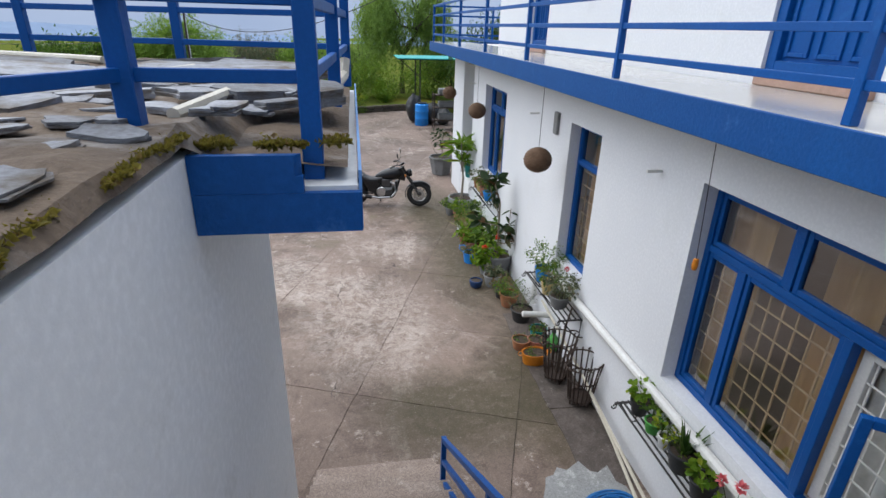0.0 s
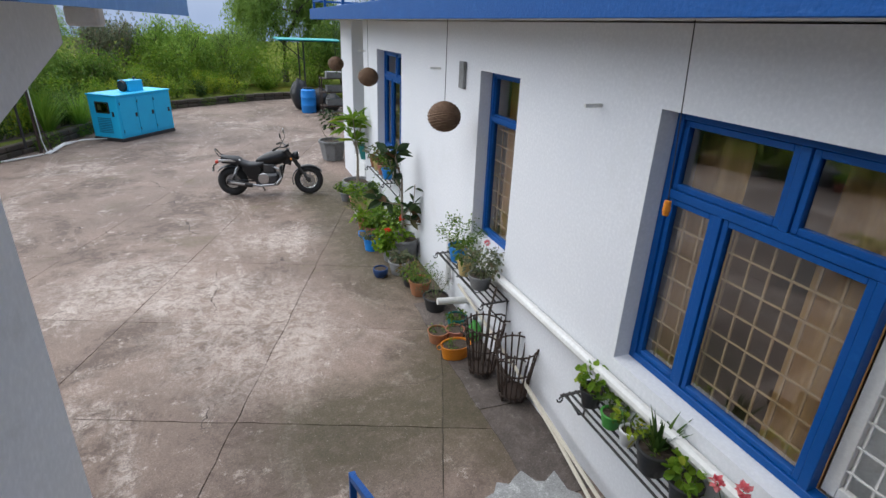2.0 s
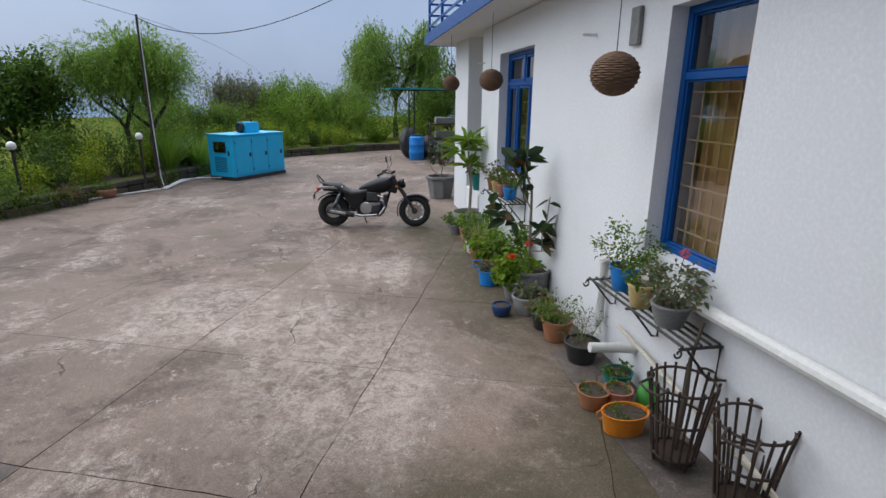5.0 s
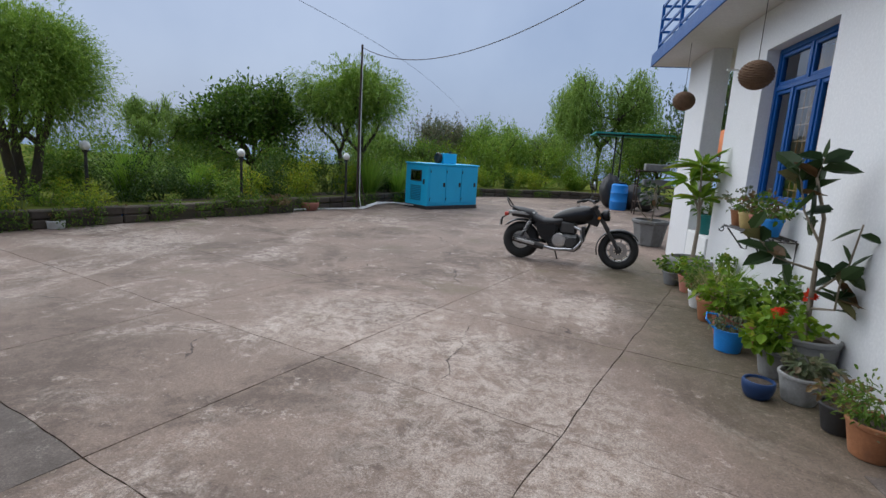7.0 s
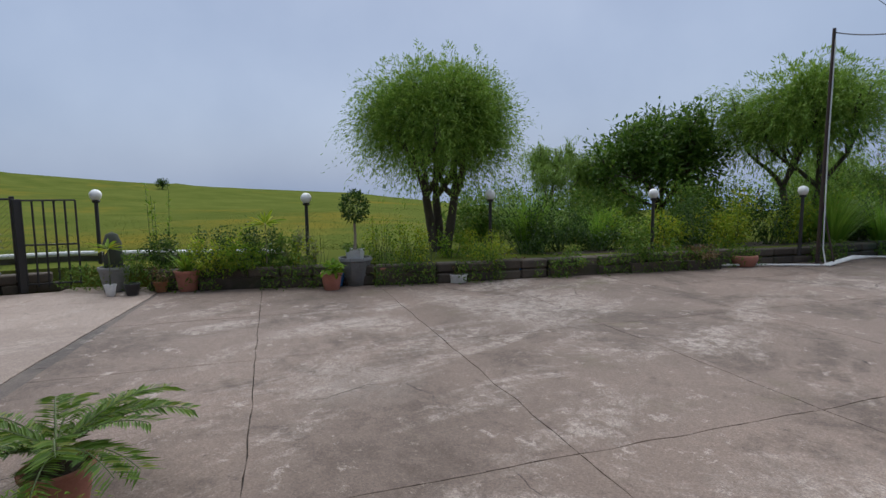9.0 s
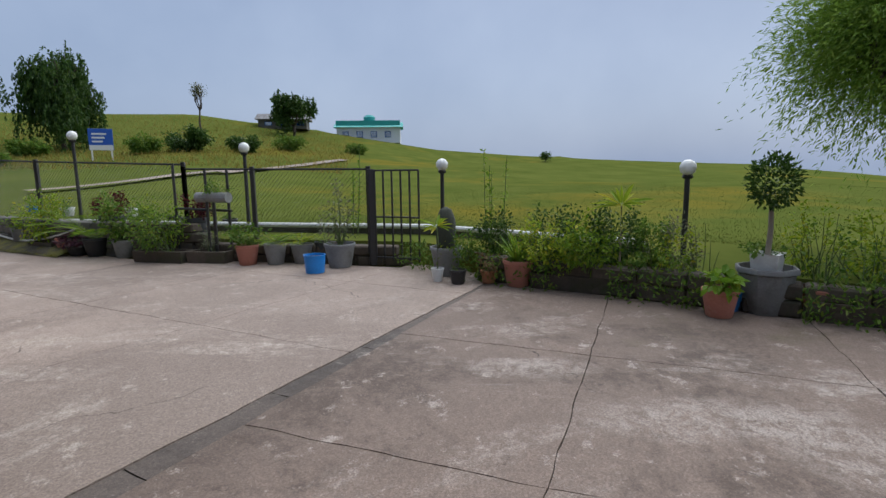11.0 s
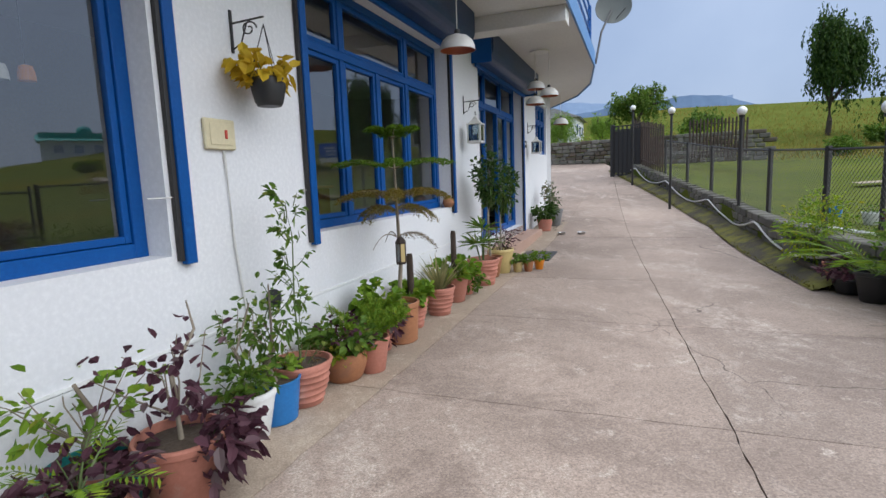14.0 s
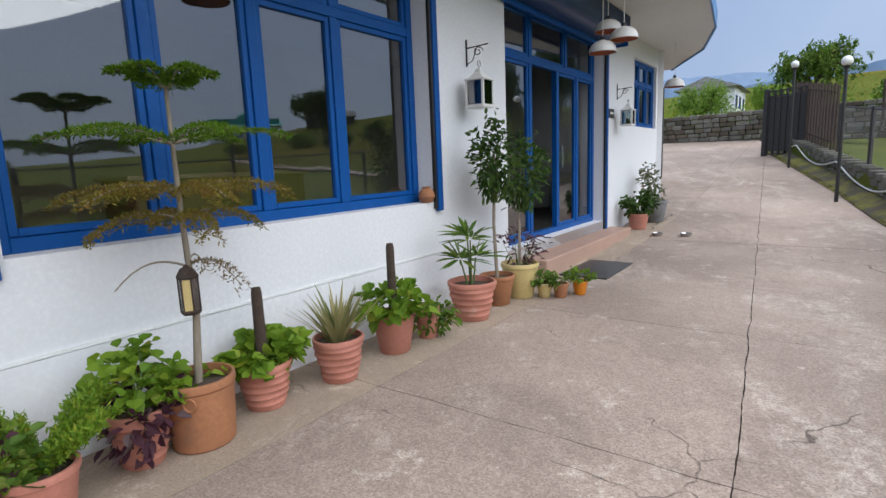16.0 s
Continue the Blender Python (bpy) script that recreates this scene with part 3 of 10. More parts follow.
# ---- ground ----
CURB = [(3.5, 27.5), (0.5, 26.3), (-2.3, 24.2), (-3.7, 20.6), (-4.7, 17.4), (-5.55, 15.4), (-6.65, 12.7), (-7.6, 10.4), (-8.7, 8.6), (-9.6, 7.2),
        (-10.75, 6.0), (-11.05, 3.6), (-11.9, 0.4), (-13.0, -2.0), (-14.3, -4.6), (-15.3, -7.5), (-16.3, -11.2), (-17.3, -15.0)]
MID = (-5.0, 4.0)


def azim(x, y):
    """Degrees from due west towards the south, about the middle of the yard."""
    return math.degrees(math.atan2(-(y - MID[1]), -(x - MID[0])))


CURB_AZ = sorted((azim(x, y), math.hypot(x - MID[0], y - MID[1])) for x, y in CURB)
CREST = [(-180, -4), (-120, -6), (-80, -4.0), (-60, -2.6), (-42, -1.2), (-31, 0.2), (-13, 1.1), (0, 2.2), (11, 4.0), (25, 5.8), (40, 5.3), (55, 6.0), (68, 5.6), (85, 4.5), (110, 2.0), (180, -4)]


def ramp_of(table, a):
    return float(np.interp(a, [p[0] for p in table], [p[1] for p in table]))


def terrain_z(x, y):
    r, a = math.hypot(x - MID[0], y - MID[1]), azim(x, y)
    edge = ramp_of(CURB_AZ, a) if -110 < a < 57.0 else (29.0 if 0 < a < 100 else 24.0)
    s = (Vector((x, y, 0)) - Vector((-6.166, 1.898, 0))).dot(U)
    if r < edge + 0.25:
        return road_z(min(s, 22)) * (1 if a > 0 else 0) - 0.10
    ex, ey = MID[0] - edge * math.cos(radians(a)), MID[1] - edge * math.sin(radians(a))
    se = (Vector((ex, ey, 0)) - Vector((-6.166, 1.898, 0))).dot(U)
    start = (0.30 if a < 20 else 0.42) + (road_z(min(se, 22)) if a > 25 else 0.0)
    far = 75.0
    top = 1.3 + far * math.tan(radians(ramp_of(CREST, a)))
    if r < far:
        k = (r - edge) / (far - edge)
        z = start + (top - start) * (k ** 1.7)
        z += 0.5 * noise.noise((x * 0.07, y * 0.07, 3)) * min(k * 3, 1)
    else:
        z = top - (r - far) * 0.10 - min((r - far) * 0.02, 30)
        z = max(z, -45 - r * 0.012)
    return z


bm = nb()
rings = [0.2, 1.5, 2.75, 4, 5.25, 6.5, 7.75, 9, 10.25, 11.5, 12.5] + [("e", d) for d in (0.2, 0.26, 0.6, 1.2, 2, 3, 4.5, 6.5, 9, 12, 16, 20, 25, 30, 36, 43, 50, 58)] + [75, 85, 100, 130, 180, 260, 400, 700, 1300, 2500, 4400]
NA = 220
grid = []
for q in rings:
    row = []
    for i in range(NA):
        a = -180 + 360 * i / NA
        e = ramp_of(CURB_AZ, a) if -110 < a < 57.0 else (29.0 if 0 < a < 100 else 24.0)
        if isinstance(q, tuple):
            r = e + q[1] if q[1] <= 12 else e + q[1] * (72 - e) / 58
        else:
            r = q * e / 14.0 if q < 13 else q
        x, y = MID[0] - r * math.cos(radians(a)), MID[1] - r * math.sin(radians(a))
        row.append(bm.verts.new((x, y, terrain_z(x, y))))
    grid.append(row)
for ra, rb in zip(grid, grid[1:]):
    for i in range(NA):
        j = (i + 1) % NA
        bm.faces.new((ra[i], ra[j], rb[j], rb[i]))
bm.faces.new(grid[0])
ground = smooth(part("ground", bm, M_GRASS), 30)
tagged(ground, "open green and straw-coloured meadow rising to a low crest", "ground", kind="structure")

# Far mountains beyond the crest, their blue tones standing in for air haze.
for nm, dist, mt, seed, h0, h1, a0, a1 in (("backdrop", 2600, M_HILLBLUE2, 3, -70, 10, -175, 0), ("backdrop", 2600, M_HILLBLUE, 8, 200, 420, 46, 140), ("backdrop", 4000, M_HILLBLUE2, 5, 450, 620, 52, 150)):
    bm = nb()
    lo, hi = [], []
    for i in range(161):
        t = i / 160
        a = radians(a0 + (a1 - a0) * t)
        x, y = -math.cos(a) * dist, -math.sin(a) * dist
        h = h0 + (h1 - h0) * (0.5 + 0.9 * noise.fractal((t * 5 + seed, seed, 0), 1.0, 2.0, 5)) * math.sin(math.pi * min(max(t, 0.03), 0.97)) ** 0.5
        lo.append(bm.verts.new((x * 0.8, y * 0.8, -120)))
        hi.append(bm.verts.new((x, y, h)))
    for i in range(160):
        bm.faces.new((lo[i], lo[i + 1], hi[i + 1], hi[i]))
    tagged(part(nm, bm, mt), "mountain ridge in the distance with haze put into its blue colour", "mountain", kind="structure")


# ---- the two houses ----
def structure(name, bm, material, label, category, m=None):
    ob = part(name, bm, material)
    if m is not None:
        ob.matrix_world = m
    return tagged(ob, label, category, kind="structure")


# East house: ground-floor facade with three windows, open porch, balcony slab, set-back upper floor.
holes_a = [(-3.43, -0.55, 1.17, 2.93), (-6.03, -5.19, 1.17, 2.94), (-10.42, -8.90, 1.25, 2.95)]
bm = wall_mesh(nb(), -11.5, 4.0, -0.05, 3.40, 0.28, holes_a)
structure("wall_east_house_front", bm, M_WALL, "white painted house wall with three deep window openings", "wall", FA)
bm = nb()
add_box(bm, (2.86, 11.22, -0.05), (9.0, 11.498, 3.40))
add_box(bm, (2.86, -4.0, -0.05), (9.0, -3.75, 3.40))
add_box(bm, (8.75, -3.74, -0.05), (9.0, 11.21, 3.40))
structure("wall_east_house_back", bm, M_WALL, "plain white side and back walls of the house", "wall")
bm = nb()
add_box(bm, (2.86, -3.73, 0.25), (8.74, 11.2, 0.35))
structure("floor_east_house", bm, M_STEPTILE, "plain stone room floor", "floor")
bm = nb()
add_box(bm, (2.0, -4.0, 3.41), (9.0, 14.35, 3.58))
structure("ceiling_east_house", bm, M_SOFFIT, "plastered balcony slab over the ground floor", "ceiling")
bm = nb()
add_box(bm, (1.975, -4.0, 3.40), (1.998, 14.372, 3.615), bevel=0.004)
add_box(bm, (2.0, 14.352, 3.40), (9.0, 14.372, 3.615))
structure("trim_balcony_edge", bm, M_BLUEEDGE, "blue painted edge of the balcony slab", "trim")
bm = nb()
for i in range(26):
    add_box(bm, (2.03, -3.9 + i * 0.7, 3.582), (3.04, -3.9 + i * 0.7 + 0.697, 3.612))
structure("floor_balcony", bm, M_TILE, "glossy cream tiled balcony floor", "floor")
bm = wall_mesh(nb(), -11.5, 4.0, 3.582, 6.4, 0.25, [(-3.74, -2.75, 3.70, 5.7), (-9.35, -8.55, 3.70, 5.7)])
structure("wall_east_house_upper", bm, M_WALL, "white upper-floor wall set back behind the balcony", "wall", FA @ pose(-0.48, 0, 0))
bm = nb()
add_box(bm, (2.3, -4.2, 6.4), (9.2, 11.9, 6.55))
structure("roof_east_house", bm, M_SOFFIT, "flat concrete roof slab", "roof")
bm = nb()
add_box(bm, (2.57, 12.62, -0.05), (2.85, 13.85, 3.41), bevel=0.01)
structure("pillar_porch", bm, M_WALL, "broad white porch pillar", "pillar")
bm = nb()
add_box(bm, (2.57, 11.6, 0.0), (2.83, 12.6, 0.62), bevel=0.01)
structure("ledge_porch", bm, M_WALLOLD, "low stained porch ledge", "ledge")

# West house: front at an angle, tall windows, step, overhanging slab with a mossy slate roof.
holes_b = [(-2.4, -0.39, 1.0, 2.95), (0.92, 3.95, 0.98, 2.95), (5.3, 8.4, 0.33, 3.1), (9.95, 11.45, 1.85, 3.02)]
bm = wall_mesh(nb(), -2.7, 11.85, -0.05, 3.36, 0.26, holes_b)
structure("wall_west_house_front", bm, M_WALL, "white painted house front with tall windows and a glazed entrance", "wall", FB)


def wall_between(name, p, q, z0, z1, thick, material, label):
    """A plain wall from p to q, its thickness to the right of the way."""
    p, q = Vector((*p, 0)), Vector((*q, 0))
    d = (q - p).normalized()
    side = Vector((d.y, -d.x, 0)) * thick
    bm = add_prism(nb(), [tuple(v.xy) for v in (p, q, q + side, p + side)], z0, z1)
    return structure(name, bm, material, label, "wall")


p1, p2 = wb(-2.7, -0.002), wb(11.85, -0.002)
wall_between("wall_west_house_north", (p1.x, p1.y), (-0.503, 2.83), -0.05, 3.36, 0.25, M_WALL, "plain white end wall of the house")
wall_between("wall_west_house_east", (-0.50, 2.83), (-0.50, -9.0), -0.05, 3.58, 0.25, M_WALLOLD, "cracked and stained white wall beside the stairs")
wall_between("wall_west_house_south", (-0.76, -9.0), (p2.x + 0.02, p2.y), -0.05, 3.36, 0.25, M_WALL, "plain white end wall of the house")
c = [wb(-2.4, -0.3), wb(11.5, -0.3)]
# Floor behind the glass, coloured dark in place of the room's dimness.
bm = add_prism(nb(), [(c[0].x, c[0].y), (-0.8, 2.5), (-0.8, -8.6), (c[1].x, c[1].y)][::-1], 0.22, 0.32)
structure("floor_west_house", bm, M_DARK, "stone room floor with the room's gloom put into its dark colour", "floor")
slab = [(-0.56, -9.2), (-0.56, 1.64), (0.0, 1.64), (0.0, 4.3), (-3.6, 5.35)] + [tuple(wb(s, d).xy) for s, d in ((-3.3, 1.3), (-2.6, 1.43), (8.2, 1.43), (10.2, 1.2), (12.0, 0.72), (14.2, -0.35))] + [(-9.5, -12.5)]
bm = add_prism(nb(), slab[::-1], 3.362, 3.48)
structure("ceiling_west_house", bm, M_SOFFIT, "plastered roof slab overhanging the front", "ceiling")

bm = nb()
bv = [[bm.verts.new((x, y, z)) for y, z in ((2.832, 2.96), (2.832, 3.36), (3.9, 3.36), (3.9, 3.20))] for x in (-0.75, -0.50)]
bm.faces.new(bv[0])
bm.faces.new(bv[1][::-1])
for i in range(4):
    j = (i + 1) % 4
    bm.faces.new((bv[0][i], bv[1][i], bv[1][j], bv[0][j]))
structure("beam_corner", bm, M_SOFFIT, "tapered plastered bracket beam under the roof slab", "beam")
structure("trim_lamp_block", add_box(nb(), (-0.50, 4.02, 3.27), (-0.36, 4.16, 3.36), bevel=0.012), M_SOFFIT, "small white block under the roof slab", "trim")


def edge_strip(pts, z0, z1, thick, closed=False):
    """A strip that stands on the outside of a line of points."""
    bm = nb()
    k = len(pts)
    for i in range(k if closed else k - 1):
        p, q = Vector((*pts[i], 0)), Vector((*pts[(i + 1) % k], 0))
        d = (q - p).normalized()
        o = Vector((-d.y, d.x, 0))
        add_prism(bm, [tuple(v.xy) for v in (p + o * 0.002, p + o * thick, q + o * thick + d * thick * 0.5, q + o * 0.002)], z0, z1)
    return bm


structure("trim_west_eave", edge_strip([tuple(wb(s, d).xy) for s, d in ((14.2, -0.35), (12.0, 0.72), (10.2, 1.2), (8.2, 1.43), (-2.6, 1.43), (-3.3, 1.3))], 3.335, 3.60, 0.03), M_PALEBLUE, "weathered blue edge of the overhanging slab", "trim")
bm = nb()
add_prism(bm, [(-0.498, 1.61), (0.012, 1.61), (0.012, 1.638), (-0.498, 1.638)], 3.335, 3.465)
add_prism(bm, [(-0.498, 1.61), (-0.19, 1.61), (-0.17, 1.638), (-0.498, 1.638)], 3.466, 3.585)
add_prism(bm, [(-0.19, 1.61), (-0.165, 1.61), (-0.165, 1.638), (-0.19, 1.638)], 3.466, 3.52)
structure("trim_roof_corner", bm, M_BLUEEDGE, "chipped blue painted end of the roof slab", "trim")
structure("trim_roof_side", edge_strip([(0.002, 4.32), (0.002, 1.64)], 3.335, 3.53, 0.012), M_PALEBLUE, "faded grey-blue side of the roof slab", "trim")
# Roof earth, uneven.
bm = nb()
gx, gy = 46, 60
vs = {}
for i in range(gx + 1):
    for j in range(gy + 1):
        x, y = -4.6 + 4.57 * i / gx, -1.2 + 6.2 * j / gy
        inside = (x < -0.40 or y > 1.63) and y < 4.25 - 0.29 * x and x > -4.6
        e = min(-0.03 - x if y > 1.66 else -0.5 - x, 0.3)
        z = (3.52 if y > 1.66 and x > -0.45 else 3.635) + 0.04 * noise.fractal((x * 2.2, y * 2.2, 1), 1.0, 2.0, 4) + 0.10 * max(min(e, 0.3), 0)
        if y <= 1.63 and x > -0.50:
            x, z = -0.496, 3.612 + 0.012 * noise.noise((y * 9, 0, 4))
        if inside:
            vs[i, j] = bm.verts.new((x, y, z))
for i in range(gx):
    for j in range(gy):
        k4 = [(i, j), (i + 1, j), (i + 1, j + 1), (i, j + 1)]
        if all(k in vs for k in k4):
            bm.faces.new([vs[k] for k in k4])
structure("roof_west_house", bm, M_ROOFDIRT, "flat roof covered with brown earth and grit", "roof")
bm = add_prism(nb(), [(-0.52, -9.0), (-0.52, -1.0), (-4.5, -1.0), (-9.0, -9.0)][::-1], 3.482, 3.56)
structure("roof_west_house_rear", bm, M_ROOFDIRT, "flat earth-covered rear roof", "roof")

# Stairs between the houses.
steps = thing("stairs", (0, 0, 0), "plain grey concrete outdoor stairs between the two houses", "stairs", kind="structure")
for i in range(15):
    bm = add_box(nb(), (-0.498, 0.1 + i * 0.255, -0.05), (0.66, 0.1 + (i + 1) * 0.255 - 0.002, 2.6 - (i + 1) * 0.173), bevel=0.008)
    part("step", bm, M_CONC2, steps)
bm = add_box(nb(), (-0.498, -4.0, -0.05), (1.95, 0.098, 2.6))
structure("landing_stairs", bm, M_CONC2, "concrete landing at the head of the stairs", "landing")

# ---- yard paving ----
AX, BX = Vector((math.sin(radians(20)), math.cos(radians(20)))), Vector((math.cos(radians(20)), -math.sin(radians(20))))
CUT_P, CUT_N = Vector((-5.89, 5.22)), Vector((0.441, 0.8975))
CUT_T = Vector((-CUT_N.y, CUT_N.x))


def trench_side(u, y0, y1):
    """The trench edge's height across its line: wide by the house, narrow by the bed."""
    return y0 + (y1 - y0) * (u + 0.1) / 3.7


TRENCH_N = (CUT_P + CUT_N * trench_side(0, 0.155, -0.015), (CUT_N - CUT_T * (-0.17 / 3.7)).normalized())
TRENCH_S = (CUT_P + CUT_N * trench_side(0, -0.045, -0.075), (-CUT_N + CUT_T * (-0.03 / 3.7)).normalized())


def clip(poly, p, n):
    out = []
    for i, a in enumerate(poly):
        b = poly[(i + 1) % len(poly)]
        da, db = (a - p).dot(n), (b - p).dot(n)
        if da >= 0:
            out.append(a)
        if da * db < 0:
            out.append(a + (b - a) * (da / (da - db)))
    return out


def wavy(poly, step=0.05, amp=0.009):
    out = []
    seed = poly[0].x * 7.7 + poly[0].y * 3.3
    for i, a in enumerate(poly):
        b = poly[(i + 1) % len(poly)]
        k = max(1, int((b - a).length / step))
        for j in range(k):
            p = a + (b - a) * j / k
            out.append(p + Vector((noise.noise((p.x * 3.1, p.y * 3.1, 0)), noise.noise((p.x * 3.1, p.y * 3.1, 7)))) * amp * 2 + Vector((noise.noise((p.x * 14, p.y * 14, seed)), noise.noise((p.x * 14, p.y * 14, seed + 5)))) * 0.006)
    return out


def slab_piece(name, poly, parent, material, z=0.0, zf=None):
    if len(poly) < 3:
        return
    w = wavy(poly)
    bm = nb()
    dz = 0.002 * noise.noise((poly[0].x * 3.7, poly[0].y * 3.7, 9.0))
    zt = [(zf(p) if zf else z) + dz for p in w]
    a = [bm.verts.new((p.x, p.y, q)) for p, q in zip(w, zt)]
    b = [bm.verts.new((p.x, p.y, q - 0.05)) for p, q in zip(w, zt)]
    if len(set(a)) < 3:
        return
    bm.faces.new(a)
    for i in range(len(w)):
        j = (i + 1) % len(w)
        bm.faces.new((a[i], b[i], b[j], a[j]))
    part(name, bm, material, parent)


yard = thing("pavement", (0, 0, 0), "weathered brown concrete yard slabs with cracked joints and pale worn patches", "pavement", kind="structure")
A_J = [2.0, 4.65, 6.3, 8.03, 9.9, 11.75, 13.6, 15.5, 17.4, 19.3, 21.3, 23.3, 25.5, 28.5]
B_J = [-14.8, -13.0, -11.1, -9.4, -7.74, -5.5, -3.68, -1.81, 0.05, 1.9, 3.8, 5.6]
G = 0.0034
for a0, a1 in zip(A_J, A_J[1:]):
    for b0, b1 in zip(B_J, B_J[1:]):
        q = [AX * a + BX * b for a, b in ((a0 + G, b0 + G), (a1 - G, b0 + G), (a1 - G, b1 - G), (a0 + G, b1 - G))]
        q = clip(q, *TRENCH_N)
        if len(q) < 3:
            continue
        cx, cy = sum(p.x for p in q) / len(q), sum(p.y for p in q) / len(q)
        if not (-14 < cx < 5 and cy < 30):
            continue
        dark = a1 < 4.7 and b1 < -3.6 and b0 > -5.6
        slab_piece("slab", q, yard, M_CONCDARK if dark else M_CONC)
drive = thing("road", (0, 0, 0), "grey gritty concrete drive with a long central joint", "road", kind="structure")


def bz(p):
    return road_z((Vector((p.x, p.y, 0)) - Vector((-6.166, 1.898, 0))).dot(U))


S_J = [-7.0, -5.0, -3.1, -1.24, 0.5, 2.42, 4.42, 6.4, 8.4, 10.4, 12.4, 14.4, 16.4, 18.4, 20.4, 23, 26]
for k, (s0, s1) in enumerate(zip(S_J, S_J[1:])):
    for d0, d1 in ((0.0, 0.68), (0.68, 2.6), (2.6, 4.6), (4.6, 6.8), (6.8, 9.2)):
        def tilt(s, d):
            return d if d <= 0.69 else d + 0.075 * (2.0 - s) * (1 if d > 1 else 0)
        q = [Vector(wb(s, tilt(s, d)).xy) for s, d in ((s0 + G, d0 + G), (s1 - G, d0 + G), (s1 - G, d1 - G), (s0 + G, d1 - G))]
        q = clip(q, *TRENCH_S)
        if d0 > 4.5 and s0 > 2.0:
            continue
        for a, b in zip(CURB[10:], CURB[11:]):
            a, b = Vector(a), Vector(b)
            if len(q) > 2 and min((p - (a + b) / 2).length for p in q) < 2.2:
                inward = Vector((a.y - b.y, b.x - a.x)).normalized()
                q = clip(q, a - inward * 0.2, inward)
        if len(q) < 3:
            continue
        slab_piece("slab", q, drive, M_APRON if d1 < 0.7 and s0 < 9 else M_CONC2, zf=bz)
for s0, s1 in ((11.9, 14.4), (14.4, 18.4), (18.4, 22.0), (22.0, 26.0)):
    for d0, d1 in ((-7.0, -3.5), (-3.5, 0.0)):
        slab_piece("slab", [Vector(wb(s, d).xy) for s, d in ((s0 + G, d0 + G), (s1 - G, d0 + G), (s1 - G, d1 - G), (s0 + G, d1 - G))], drive, M_CONC2, zf=bz)
for i in range(7):
    u0, u1 = -1.9 + i * 0.9, -1.0 + i * 0.9
    q = [CUT_P + CUT_T * (u0 + 0.004) + CUT_N * (trench_side(u0, -0.045, -0.075) + 0.006), CUT_P + CUT_T * (u1 - 0.004) + CUT_N * (trench_side(u1, -0.045, -0.075) + 0.006),
         CUT_P + CUT_T * (u1 - 0.004) + CUT_N * (trench_side(u1, 0.155, -0.015) - 0.006), CUT_P + CUT_T * (u0 + 0.004) + CUT_N * (trench_side(u0, 0.155, -0.015) - 0.006)]
    slab_piece("slab", q, yard, M_CONCMID, z=-0.006)
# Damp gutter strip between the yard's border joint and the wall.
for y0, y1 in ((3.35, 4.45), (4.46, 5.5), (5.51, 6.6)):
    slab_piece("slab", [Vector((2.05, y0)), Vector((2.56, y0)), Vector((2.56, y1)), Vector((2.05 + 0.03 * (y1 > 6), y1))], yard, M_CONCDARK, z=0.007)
# Earth packed in the joints.
structure("ground_drive_joint_fill", add_prism(nb(), [tuple(wb(a, b).xy) for a, b in ((-2.6, 0.02), (5.4, 0.02), (5.4, 4.0), (0.5, 4.9), (-2.6, 5.2))][::-1], -0.05, -0.017), M_JOINT, "dark earth packed into the joints of the drive", "ground")
structure("ground_joint_fill", add_prism(nb(), [(-9.0, 6.6), (-4.2, 3.2), (2.55, 2.0), (2.55, 25.0), (-2.0, 23.5), (-7.4, 10.0)], -0.05, -0.013), M_JOINT, "dark earth packed into the joints of the yard", "ground")
bm = nb()
for i in range(40):
    r = 1.25 * (1 + 0.35 * noise.noise((i * 0.6, 0, 0)) + 0.12 * noise.noise((i * 1.9, 4, 0)))
    a = 2 * math.pi * i / 40
    bm.verts.new((1.98 + 0.40 * r * math.cos(a), 2.85 + 0.62 * r * math.sin(a), 0.016))
bm.verts.ensure_lookup_table()
bm.faces.new(bm.verts[:])
r = bmesh.ops.extrude_face_region(bm, geom=bm.faces[:])
bmesh.ops.translate(bm, vec=(0, 0, -0.03), verts=[v for v in r["geom"] if isinstance(v, bmesh.types.BMVert)])
structure("pavement_cement_patch", bm, M_CONCPALE, "pale grey patch of newer cement by the stair foot", "pavement")

# ---- windows and doors ----
def ring_bars(bm, a0, a1, z0, z1, w, o0, o1):
    """Four frame bars round an opening, butted end to end."""
    add_box(bm, (o0, a0, z0), (o1, a0 + w, z1), bevel=0.004)
    add_box(bm, (o0, a1 - w, z0), (o1, a1, z1), bevel=0.004)
    add_box(bm, (o0, a0 + w, z0), (o1, a1 - w, z0 + w), bevel=0.004)
    add_box(bm, (o0, a0 + w, z1 - w), (o1, a1 - w, z1), bevel=0.004)
    return bm


def glass_sheet(o, a0, a1, z0, z1):
    """One pane of glass that faces outwards."""
    return [(o, a0, z0), (o, a1, z0), (o, a1, z1), (o, a0, z1)], [(0, 1, 2, 3)]


